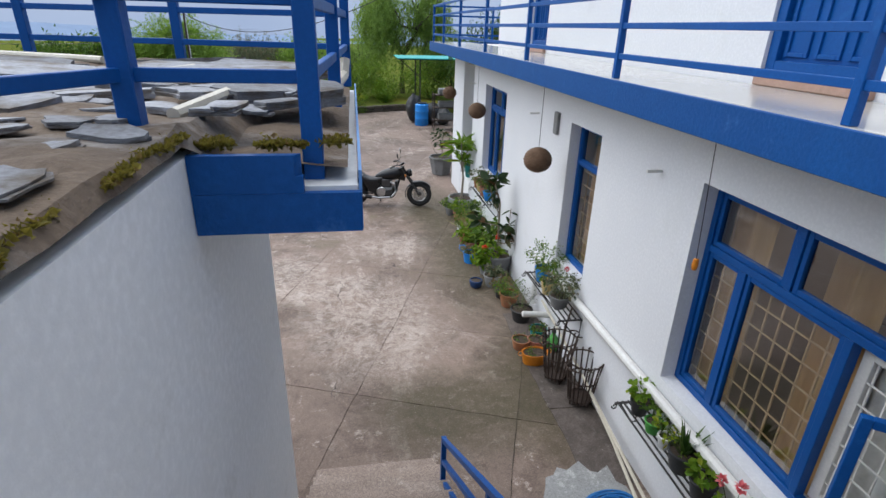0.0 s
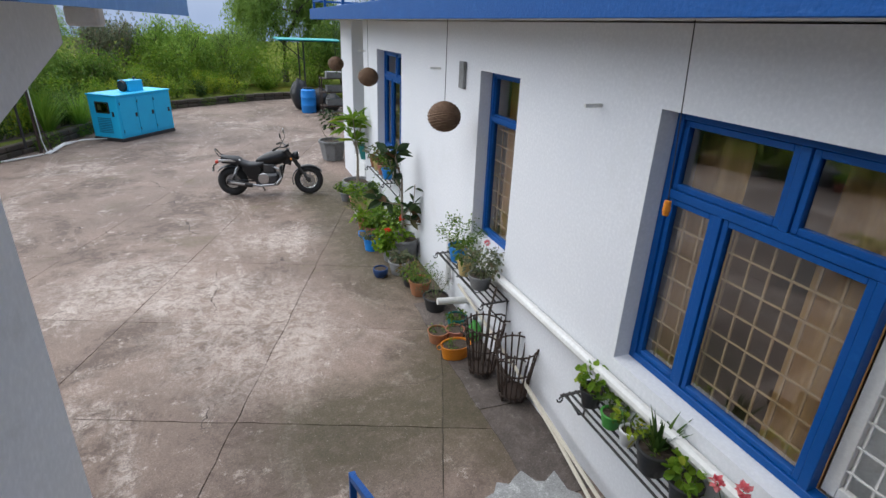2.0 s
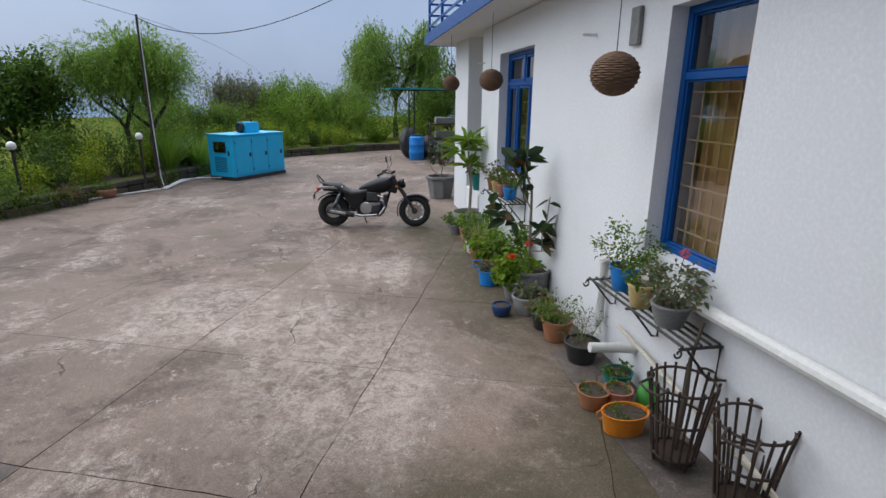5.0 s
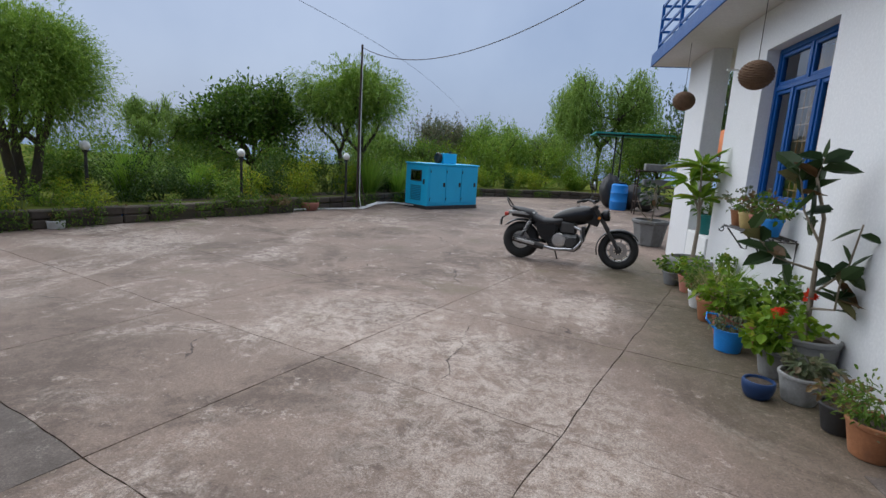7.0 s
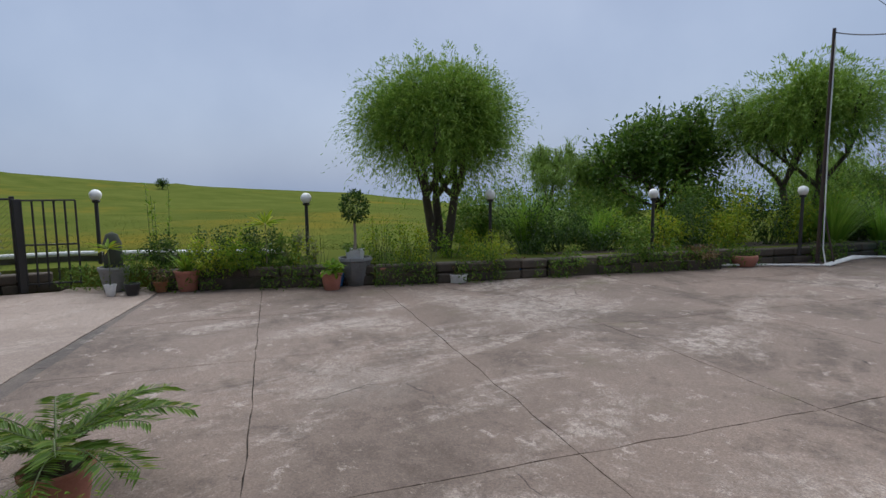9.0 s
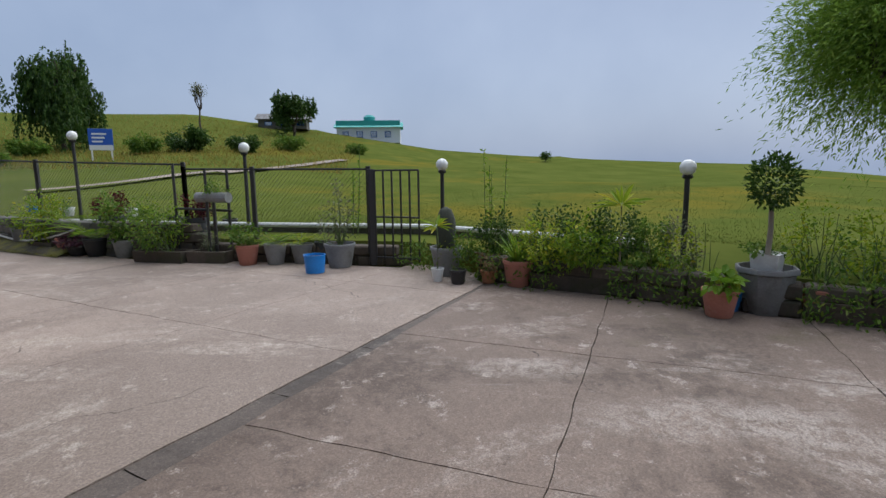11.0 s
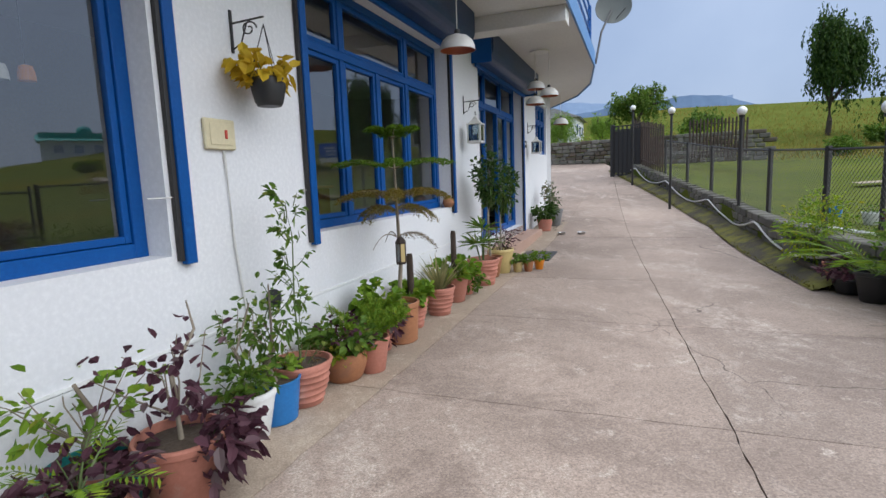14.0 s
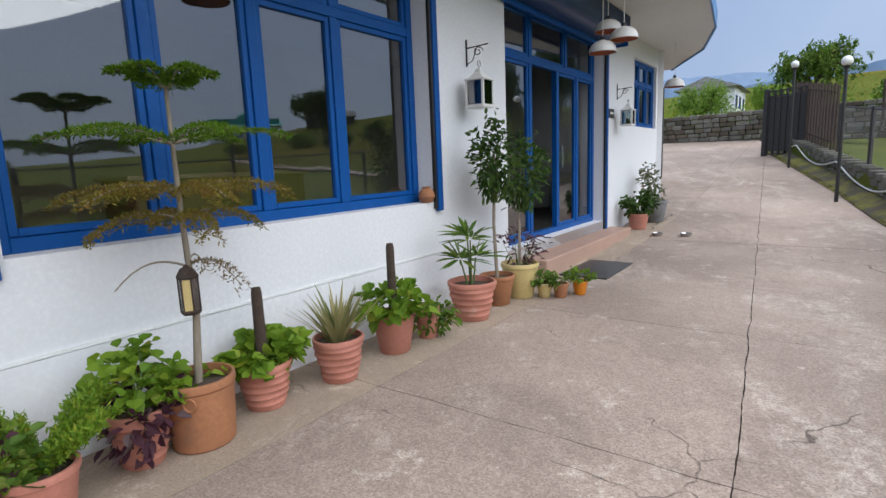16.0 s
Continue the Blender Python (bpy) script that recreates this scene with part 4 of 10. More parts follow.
def window(name, M, a0, a1, z0, z1, out, cols, transom, tcols, label, sash=True, grille=None, skip=(), bar=0.055):
    """A framed window: outer frame with mullions and transom, a sash and a pane in each light, and a grille behind."""
    ob = thing(name, M, label, "window", kind="structure")
    o0, o1 = out - 0.05, out + 0.03
    bm = ring_bars(nb(), a0, a1, z0, z1, bar, o0, o1)
    ia0, ia1, iz0, iz1 = a0 + bar, a1 - bar, z0 + bar, z1 - bar
    if transom:
        add_box(bm, (o0 + 0.002, ia0, transom - bar / 2), (o1 - 0.002, ia1, transom + bar / 2), bevel=0.004)
    rows = [(iz0, (transom - bar / 2) if transom else iz1, cols)]
    if transom:
        rows.append((transom + bar / 2, iz1, tcols))
    for lo, hi, cc in rows:
        for c in cc:
            add_box(bm, (o0 + 0.002, c - bar / 2, lo), (o1 - 0.002, c + bar / 2, hi), bevel=0.004)
    part("window_frame", bm, M_BLUE, ob)
    k = 0
    for lo, hi, cc in rows:
        ed = [ia0 - bar / 2, *cc, ia1 + bar / 2]
        for x0, x1 in zip(ed, ed[1:]):
            x0, x1 = x0 + bar / 2, x1 - bar / 2
            k += 1
            if k in skip:
                continue
            w = 0.038 if sash else 0.012
            s = part("sash", ring_bars(nb(), x0 + 0.003, x1 - 0.003, lo + 0.003, hi - 0.003, w, out - 0.03, out + 0.015), M_BLUE, ob)
            g = part("pane", glass_sheet(out - 0.01, x0 + w, x1 - w, lo + w, hi - w), M_GLASS, s, "clear reflecting glass pane")
            g.visible_shadow = False
    if grille:
        g0, g1, h0, h1 = grille
        bm = nb()
        for x in np.arange(g0 + 0.1, g1 - 0.02, 0.125):
            add_box(bm, (out - 0.075, x - 0.006, h0), (out - 0.063, x + 0.006, h1))
        for z in np.arange(h0 + 0.12, h1 - 0.02, 0.17):
            add_box(bm, (out - 0.0625, g0, z - 0.006), (out - 0.053, g1, z + 0.006))
        part("grille", bm, M_GRILL, ob, "tan painted metal grille behind the glass")
    return ob


def curtain(M, out, a0, a1, z0, z1, material, label, seed=0):
    """A hanging cloth with folds, hung from a rod."""
    ob = thing("curtain", M, label, "curtain")
    bm = nb()
    n = max(12, int((a1 - a0) / 0.025))
    rows = []
    for z in np.linspace(z0, z1, 6):
        rows.append([bm.verts.new((out + 0.035 * math.sin(i * 0.9 + seed + 0.6 * math.sin(i * 0.31)) + 0.01 * noise.noise((i * 0.3, z, seed)), a0 + (a1 - a0) * i / n, z)) for i in range(n + 1)])
    for r0, r1 in zip(rows, rows[1:]):
        for i in range(n):
            bm.faces.new((r0[i], r0[i + 1], r1[i + 1], r1[i]))
    smooth(part("cloth", bm, material, ob), 80)
    part("curtain_rod", add_tube(nb(), (out, a0 - 0.05, z1 + 0.01), (out, a1 + 0.05, z1 + 0.01), 0.012), M_WOOD, ob, "thin wooden rod")
    return ob


# East house windows.
window("window_1", FA, -3.43, -0.55, 1.17, 2.93, -0.16, [-2.98, -2.10, -1.35], 2.42, [-2.60, -1.68], "blue wooden window with a fixed light, top lights and a tan grille", grille=(-3.38, -2.10, 1.22, 2.40), skip=(3,))
window("window_2", FA, -6.03, -5.19, 1.17, 2.94, -0.16, [], 2.47, [], "tall narrow blue-framed window with a tan grille", sash=False, grille=(-5.97, -5.25, 1.22, 2.45))
window("window_3", FA, -10.42, -8.90, 1.25, 2.95, -0.16, [-9.95, -9.40], 2.52, [-9.66], "blue wooden window with casements and top lights", grille=(-9.95, -9.40, 1.3, 2.5))
# The open casement of window_1 and the white grilled shutter behind it.
leaf = thing("casement", FA @ pose(-0.11, -1.20, 0, 0, 0, 52), "open blue casement with glass, swung out over the sill", "window", kind="structure")
part("casement_frame", ring_bars(nb(), -0.58, 0.0, 1.24, 2.38, 0.05, -0.02, 0.02), M_BLUE, leaf)
g = part("pane", glass_sheet(0.0, -0.53, -0.05, 1.29, 2.33), M_GLASS, leaf)
g.visible_shadow = False
bm = ring_bars(nb(), -2.06, -1.40, 1.24, 2.38, 0.07, -0.25, -0.21)
gr = thing("grille_door", FA, "white painted wooden shutter frame with a steel grille", "shutter")
part("shutter_frame", bm, M_WHITEMETAL, gr)
bm = nb()
for x in np.arange(-1.97, -1.44, 0.105):
    add_box(bm, (-0.236, x - 0.005, 1.31), (-0.226, x + 0.005, 2.31))
for z in np.arange(1.42, 2.3, 0.15):
    add_box(bm, (-0.2255, -1.99, z - 0.005), (-0.216, -1.47, z + 0.005))
part("grille", bm, M_WHITEMETAL, gr)
curtain(FA, -0.36, -2.50, -2.12, 1.05, 2.9, M_CURTAIN, "ochre curtain gathered behind the window", 1)
curtain(FA, -0.36, -3.42, -3.05, 1.05, 2.9, M_CURTAIN, "ochre curtain behind the narrow light", 6)
curtain(FA, -0.40, -2.12, -0.6, 1.05, 2.42, M_WHITEPOT, "plain white curtain drawn behind the grilled shutter", 4)
curtain(FA, -0.36, -5.95, -5.2, 1.0, 2.9, M_CURTAIN, "ochre curtain drawn behind the tall window", 2)
curtain(FA, -0.36, -10.0, -8.9, 1.0, 2.9, M_CURTAIN, "ochre curtain behind the far window", 3)

# Upper-floor doors.
for i, (a0, a1) in enumerate(((-3.74, -2.75), (-9.35, -8.55))):
    dr = thing("door_%d" % (i + 1), FA @ pose(-0.48, 0, 0), "blue panelled wooden balcony door, closed", "door", kind="structure")
    part("door_frame", ring_bars(nb(), a0, a1, 3.70, 5.70, 0.09, -0.12, -0.03), M_BLUE, dr)
    bm = add_box(nb(), (-0.11, a0 + 0.09, 3.79), (-0.08, a1 - 0.09, 5.61))
    part("door_leaf", bm, M_BLUE, dr)
    w = (a1 - a0 - 0.18) / 3
    for r in range(3):
        for q in range(3):
            x0, z0 = a0 + 0.09 + q * w, 3.82 + r * 0.6
            part("panel", ring_bars(nb(), x0 + 0.03, x0 + w - 0.03, z0, z0 + 0.54, 0.03, -0.079, -0.062), M_BLUE, dr)
    part("door_sill", add_box(nb(), (-0.12, a0 + 0.002, 3.614), (0.05, a1 - 0.002, 3.698), bevel=0.008), M_STEPTILE, dr)

# West house windows and entrance.
window("window_4", FB, -2.4, -0.39, 1.0, 2.95, -0.187, [-1.27], 2.56, [-1.27], "tall blue-framed window of the west house", bar=0.075)
window("window_5", FB, 0.92, 3.95, 0.98, 2.95, -0.187, [1.70, 2.36, 3.05], 2.42, [1.70, 3.05], "wide blue-framed shop window in several lights", bar=0.07)
window("window_6", FB, 9.95, 11.45, 1.85, 3.02, -0.08, [10.45, 10.95], 2.62, [10.45, 10.95], "high blue-framed window", bar=0.05)
ent = window("door_3", FB, 5.3, 8.4, 0.33, 3.1, -0.187, [6.22, 7.02, 7.72], 2.5, [6.22, 7.3], "glazed blue entrance with one leaf standing open", bar=0.07, skip=(2,))
part("door_handle", add_tube(nb(), (-0.13, 7.10, 1.2), (-0.13, 7.10, 1.5), 0.012), M_CHROME, ent)
bm = nb()
add_box(bm, (-0.186, 5.3, 0.0), (0.0, 8.4, 0.328))
add_box(bm, (0.002, 5.55, -0.03), (0.34, 8.75, 0.20), bevel=0.01)
structure("step_entrance", bm, M_STEPTILE, "pinkish stone entrance step", "step", FB)
for s, z0, z1 in ((-0.30, 0.95, 3.35), (4.01, 0.90, 3.35), (0.86, 0.90, 2.95), (8.45, 0.15, 3.1)):
    structure("trim_shutter_channel", add_box(nb(), (0.002, s - 0.035, z0), (0.045, s + 0.035, z1), bevel=0.004), M_BLUE, "blue steel shutter guide on the wall", "trim", FB)
    # Solid black bar imitates the shade inside the guide's slot.
    structure("trim_shutter_slot", add_box(nb(), (0.003, s - 0.062, z0 + 0.02), (0.03, s - 0.037, z1)), M_BLACK, "black bar standing in for the shade in the shutter guide's slot", "trim", FB)


def shutter_box(s0, s1, z0, z1):
    """A roll-up shutter's rounded housing over an opening."""
    ob = thing("shutter_housing", FB, "dark blue rolled steel shutter housing above the opening", "shutter")
    bm = nb()
    prof = [(0.002, z0), (0.16, z0)] + [(0.16 + 0.17 * math.sin(t), z0 + 0.17 - 0.17 * math.cos(t)) for t in np.linspace(0.2, math.pi / 2, 6)] + [(0.33, z1), (0.002, z1)]
    e0 = [bm.verts.new((x, s0, z)) for x, z in prof]
    e1 = [bm.verts.new((x, s1, z)) for x, z in prof]
    for i in range(len(prof)):
        j = (i + 1) % len(prof)
        bm.faces.new((e0[i], e0[j], e1[j], e1[i]))
    bm.faces.new(e0[::-1])
    bm.faces.new(e1)
    part("housing", bm, M_DARKBLUE, ob)
    part("bottom_rail", add_box(nb(), (0.03, s0 + 0.05, z0 - 0.06), (0.06, s1 - 0.05, z0 - 0.002)), M_BLUE, ob)
    for s in (s0, s1):
        part("end_plate", add_box(nb(), (0.004, s - 0.012 if s == s0 else s + 0.001, z0 - 0.03), (0.30, s - 0.001 if s == s0 else s + 0.012, z1 - 0.01)), M_BLUE, ob)


shutter_box(0.75, 4.1, 2.96, 3.355)
shutter_box(5.0, 8.55, 2.98, 3.355)
shutter_box(-2.6, -0.25, 2.96, 3.355)
structure("beam_soffit", add_box(nb(), (0.002, 4.30, 3.17), (1.41, 4.60, 3.36), bevel=0.008), M_SOFFIT, "plastered beam under the overhang", "beam", FB)
structure("trim_wall_groove", add_box(nb(), (0.0015, -2.7, 0.52), (0.012, 5.28, 0.535)), M_WALLOLD, "thin plinth line along the white wall", "trim", FB)
structure("baseboard_plinth", add_box(nb(), (0.002, -2.69, -0.04), (0.010, 5.28, 0.515)), M_WALL, "white plinth of the wall", "wall", FB)
# Rooms of the west house behind the glass.
tb = thing("counter", FB @ pose(-2.2, 3.2, 0.32), "brown wooden service counter inside the room", "counter")
part("body", add_box(nb(), (-0.3, -0.9, 0.0), (0.3, 0.9, 0.95), bevel=0.01), M_WOOD, tb)
part("worktop", add_box(nb(), (-0.34, -0.95, 0.952), (0.34, 0.95, 0.99), bevel=0.008), M_STEPTILE, tb)
structure("wall_west_house_partition", add_box(nb(), (-4.6, -2.3, 0.32), (-4.5, 11.0, 3.36)), M_ROOM, "tan inner partition wall", "wall", FB)

for a, z, mt, lb in ((-0.88, 1.87, M_WHITEMETAL, "small white lampshade hanging behind the window glass"), (-0.77, 1.88, M_ORANGE, "small orange lampshade hanging behind the window glass")):
    ob = thing("window_lampshade", FB @ pose(-0.32, a, z), lb, "lampshade", "lampshades behind the glass")
    smooth(part("shade", add_lathe(nb(), [(0.036, -0.035), (0.034, 0.0), (0.026, 0.03), (0.008, 0.036), (0.0, 0.037), (0.0, 0.033), (0.024, 0.027), (0.031, 0.0), (0.036, -0.035)], 16), mt, ob), 50)
    part("cord", add_tube(nb(), (0, 0, 0.036), (0, 0, 3.36 - z), 0.002, n=4), M_BLACK, ob)

# ---- railings ----
def railing(name, pts, z0, rails, posts, label, group, post_w=0.05, mat_=M_BLUE, rail_w=0.042, top=None):
    """A flat-bar railing along a line of points: horizontal rails and upright posts."""
    ob = thing(name, (0, 0, 0), label, "railing", group)
    for i, (p, q) in enumerate(zip(pts, pts[1:])):
        for z in rails:
            d = (Vector(q) - Vector(p)).normalized() * 0.02
            bm = nb()
            P, Q = Vector((*p, z)) - Vector((*d, 0)), Vector((*q, z)) + Vector((*d, 0))
            m = Matrix.Translation((P + Q) / 2) @ (Q - P).to_track_quat("X", "Z").to_matrix().to_4x4()
            L = (Q - P).length
            add_box(bm, (-L / 2, -0.015, -rail_w / 2), (L / 2, 0.015, rail_w / 2), m, bevel=0.003)
            part("rail", bm, mat_, ob)
    for x, y, zb in posts:
        part("post", add_box(nb(), (x - post_w / 2, y - post_w / 2, zb), (x + post_w / 2, y + post_w / 2, (top or rails[-1] + 0.03)), bevel=0.004), mat_, ob)
    return ob


railing("balcony_railing", [(2.07, -3.9), (2.07, 14.28), (8.5, 14.28)], 3.6, [3.78, 4.0, 4.22, 4.44], [(2.07, y, 3.613) for y in (-2.7, -0.38, 1.94, 4.1, 6.45, 8.6, 10.75, 12.7, 14.28)] + [(x, 14.28, 3.613) for x in (3.6, 5.2)], "blue painted steel balcony railing with four rails", "blue railings")
railing("roof_railing", [(-1.9, -0.9), (-1.02, 0.95), (-0.67, 1.75), (-0.14, 1.75), (-0.05, 4.2), (-3.5, 5.1), (-4.5, 4.6)], 3.5, [3.80, 4.02, 4.24, 4.46], [(-0.67, 1.75, 3.56), (-0.14, 1.75, 3.46), (-0.10, 2.95, 3.52), (-0.05, 4.2, 3.52), (-1.3, 4.53, 3.56), (-2.5, 4.84, 3.56), (-3.5, 5.1, 3.56), (-1.5, -0.05, 3.58)], "blue painted steel railing round the roof edge", "blue railings", 0.065)
rl = thing("stair_railing", (0, 0, 0), "blue painted steel handrail at the foot of the stairs", "railing", "blue railings")
for dz in (0.0, -0.22, -0.44):
    a, b = Vector((0.61, 3.22, 0.88 + dz)), Vector((0.61, 0.35, 2.83 + dz))
    m = Matrix.Translation((a + b) / 2) @ (b - a).to_track_quat("X", "Z").to_matrix().to_4x4()
    L = (b - a).length
    part("rail", add_box(nb(), (-L / 2, -0.018, -0.02), (L / 2, 0.018, 0.02), m, bevel=0.003), M_BLUE, rl)
for y, zb in ((3.22, 0.45), (1.9, 1.3), (0.6, 2.2)):
    part("post", add_box(nb(), (0.59, y - 0.02, zb - 0.1), (0.63, y + 0.02, zb + 0.46), bevel=0.003), M_BLUE, rl)

# ---- plants and pots ----
SEED = [10]


def rng_next():
    SEED[0] += 1
    return np.random.default_rng(SEED[0])


def ball_dirs(rng, k, up=0.0):
    d = rng.normal(size=(k, 3))
    d[:, 2] += up
    return d / np.linalg.norm(d, axis=1, keepdims=True)


def bush(ob, z0, h, r, leaf, k, material, stems=7, up=0.3, width=0.55, stem_mat=None, lean=(0, 0), base_r=0.03, low=0.15):
    """A leafy shrub: forking stems with leaves set along their outer parts."""
    rng = rng_next()
    bm = nb()
    tips = []
    for i in range(stems):
        a = rng.uniform(0, 2 * math.pi)
        q = rng.uniform(0.25, 1.0) ** 0.6
        top = Vector((r * q * math.cos(a) + lean[0], r * q * math.sin(a) + lean[1], z0 + h * (1.05 - 0.55 * q ** 2) * rng.uniform(0.75, 1.0)))
        b = Vector((base_r * math.cos(a), base_r * math.sin(a), z0 - 0.02))
        mid = (b + top) / 2 + Vector(rng.normal(size=3) * 0.06 * h)
        add_path(bm, [b, mid, top], max(0.004, 0.012 * h), 4, 0.002)
        tips += [b.lerp(mid, 0.7), mid, mid.lerp(top, 0.5), top, top.lerp(mid, 0.25)]
    part("stem", bm, stem_mat or M_GREENSTEM, ob)
    tips = np.array([tuple(t) for t in tips])
    tips = tips[tips[:, 2] > z0 + low * h]
    pos = tips[rng.integers(0, len(tips), k)] + scatter(rng, k) * np.array((r * 0.42, r * 0.42, h * 0.2))
    pos[:, 2] = np.maximum(pos[:, 2], z0 + 0.01)
    out = pos - np.array((0, 0, z0 + h * 0.4))
    out = out / (np.linalg.norm(out, axis=1, keepdims=True) + 1e-6) + ball_dirs(rng, k, up) * 0.9
    return part("foliage", leaf_cloud(pos, out, leaf, leaf * width, rng, 0.2, 0.25, oval=leaf > 0.04), material, ob)


def tuft(ob, z0, length, width, k, material, spread=0.9, bend=0.9, base_r=0.03, seg=5, name="foliage"):
    """A clump of arching blades."""
    rng = rng_next()
    a = rng.uniform(0, 2 * math.pi, k)
    q = rng.uniform(0.15, 1, k) * spread
    way = np.stack((np.cos(a) * q, np.sin(a) * q, np.ones(k)), 1)
    base = np.stack((np.cos(a) * base_r * q, np.sin(a) * base_r * q, np.full(k, z0 - 0.01)), 1)
    return part(name, blades(base, way, length, width, rng, bend, seg), material, ob)


def fronds(ob, z0, length, k, material, pinna=0.09, per=22, bend=1.0, spread=0.9, stem_mat=None, pw=0.012, rise=0.6):
    """Feathered fronds: an arching midrib with a row of leaflets on either side."""
    rng = rng_next()
    bm = nb()
    pos, way = [], []
    for i in range(k):
        a = 2 * math.pi * (i + rng.uniform(-0.3, 0.3)) / k
        fl = np.array((math.cos(a), math.sin(a), 0))
        d = fl * spread + np.array((0, 0, rise + rng.uniform(-0.25, 0.5)))
        d /= np.linalg.norm(d)
        p = np.array((0, 0, z0))
        pts = [p]
        L = length * rng.uniform(0.75, 1.1)
        for s in range(per):
            p = p + d * L / per
            d = d + (fl * 0.2 - np.array((0, 0, 1.0))) * bend / per * (0.6 + s / per)
            d /= np.linalg.norm(d)
            pts.append(p)
            if s > 2:
                side = np.cross(d, (0, 0, 1.0))
                side /= np.linalg.norm(side) + 1e-6
                for g in (-1, 1):
                    pos.append(p)
                    way.append(side * g + d * 0.7 + np.array((0, 0, 0.15)))
        add_path(bm, [tuple(x) for x in pts[::3]], 0.006, 4, 0.002)
    part("midrib", bm, stem_mat or M_GREENSTEM, ob)
    pos, way = np.array(pos), np.array(way)
    return part("foliage", leaf_cloud(pos, way, pinna, pw, rng, 0.1, 0.15), material, ob)


def whorl(ob, top, k, length, width, material, up=0.25, droop=0.25):
    """A whorl of long leaves at the end of a stem."""
    rng = rng_next()
    d = ball_dirs(rng, k, up)
    d[:, 2] = np.abs(d[:, 2]) * 0.8 + up * 0.3
    return part("foliage", leaf_cloud(np.tile(top, (k, 1)) + d * 0.03, d, length, width, rng, 0.12, droop, True), material, ob)


def blooms(ob, places, r, material, label):
    """Flower heads: small balls of petals, each on its own stalk."""
    for p in places:
        rng = rng_next()
        d = ball_dirs(rng, 30, 0.3)
        part("flower", leaf_cloud(np.array(p) + d * r * 0.35, d, r * 0.9, r * 0.8, rng), material, ob, label)
        part("stalk", add_tube(nb(), (p[0] * 0.5, p[1] * 0.5, p[2] - 0.14), p, 0.003, n=4), M_GREENSTEM, ob)


def pot_body(ob, r, h, material, style="plain", taper=0.70, squash=1.0, label=""):
    """A hollow pot with a rolled rim, and the soil in it. Returns the height of the soil."""
    t = max(0.012, r * 0.07)
    b = r * taper
    prof = [(0, 0.0), (b * 0.93, 0.0), (b, h * 0.03)]
    n = 28
    if style == "swirl":
        prof += [(b + (r - b) * k + (0.005 * r / 0.16 if i % 3 == 1 else -0.002), h * (0.03 + 0.85 * k)) for i, k in enumerate(np.linspace(0.08, 0.95, 15))]
    elif style == "bowl":
        prof += [(r * (0.72 + 0.28 * math.sin(k * math.pi / 2)), h * k * 0.85) for k in (0.15, 0.35, 0.6, 0.85)]
    elif style == "octagon":
        n = 8
        prof += [(r * 0.94, h * 0.86)]
    else:
        prof += [(b + (r - b) * 0.9, h * 0.86)]
    if style == "bucket":
        prof += [(r * 0.98, h * 0.95), (r * 1.04, h * 0.955), (r * 1.04, h)]
    elif style == "bowl":
        prof += [(r * 0.97, h * 0.95), (r * 0.93, h)]
    else:
        prof += [(r * 0.96, h * 0.87), (r * 1.03, h * 0.885), (r * 1.04, h * 0.97), (r * 1.01, h)]
    rim = prof[-1][0]
    prof += [(rim - t, h), (rim - t * 1.3, h * 0.8), (0, h * 0.8)]
    body = add_lathe(nb(), prof, n, squash=squash, spiral=0.028 if style == "swirl" else 0.0)
    ob2 = part("pot", body, material, ob, label)
    smooth(ob2, 35)
    bm = nb()
    rs = rim - t * 1.15
    ring = [bm.verts.new((rs * math.cos(k), squash * rs * math.sin(k), h * 0.86)) for k in np.linspace(0, 2 * math.pi, 20, endpoint=False)]
    inner = [bm.verts.new((rs * 0.55 * math.cos(k), squash * rs * 0.55 * math.sin(k), h * 0.89 + 0.012 * noise.noise((k * 3, rs * 9, h)))) for k in np.linspace(0, 2 * math.pi, 20, endpoint=False)]
    cen = bm.verts.new((0, 0, h * 0.90))
    for i in range(20):
        j = (i + 1) % 20
        bm.faces.new((ring[i], ring[j], inner[j], inner[i]))
        bm.faces.new((inner[i], inner[j], cen))
    part("soil", bm, M_SOIL, ob)
    return h * 0.885


def potted(place, r, h, material, label, style="plain", group="potted plants", name="potted_plant", category="potted plant", taper=0.70, squash=1.0, turn=0.0):
    ob = thing(name, pose(place[0], place[1], place[2] if len(place) > 2 else 0.0, 0, 0, turn), label, category, group)
    return ob, pot_body(ob, r, h, material, style, taper, squash)


def stem(ob, pts, r0, r1, material=None, n=7):
    return smooth(part("stem", add_path(nb(), pts, r0, n, r1), material or M_PALEBARK, ob), 60)


def B(s, d):
    p = wb(s, d)
    return (p.x, p.y, road_z(s))


# ---- plants along the west house ----
ob, z = potted(B(-2.2, 0.36), 0.13, 0.22, M_BLACKPOT, "black pot of round-leaved green geranium with a pink flower")
bush(ob, z, 0.22, 0.2, 0.055, 260, L_LIGHT, 9, 0.6, 0.95)
blooms(ob, [(-0.12, -0.1, z + 0.26)], 0.03, L_PINK, "pink flower head")
ob, z = potted(B(-1.74, 0.27), 0.17, 0.20, M_TERRA, "wide terracotta pot with a low mat of succulents", taper=0.8)
bush(ob, z, 0.09, 0.15, 0.035, 240, L_GREEN, 8, 0.9, 0.6)
stem(ob, [(0.0, 0.0, z), (0.03, 0.09, z + 0.14), (-0.02, 0.1, z + 0.3)], 0.008, 0.004)
bush(ob, z + 0.1, 0.3, 0.13, 0.06, 46, L_GREEN, 4, 0.3, 0.8)
blooms(ob, [(-0.1, -0.16, z + 0.16)], 0.04, L_PINK, "pink flower head")
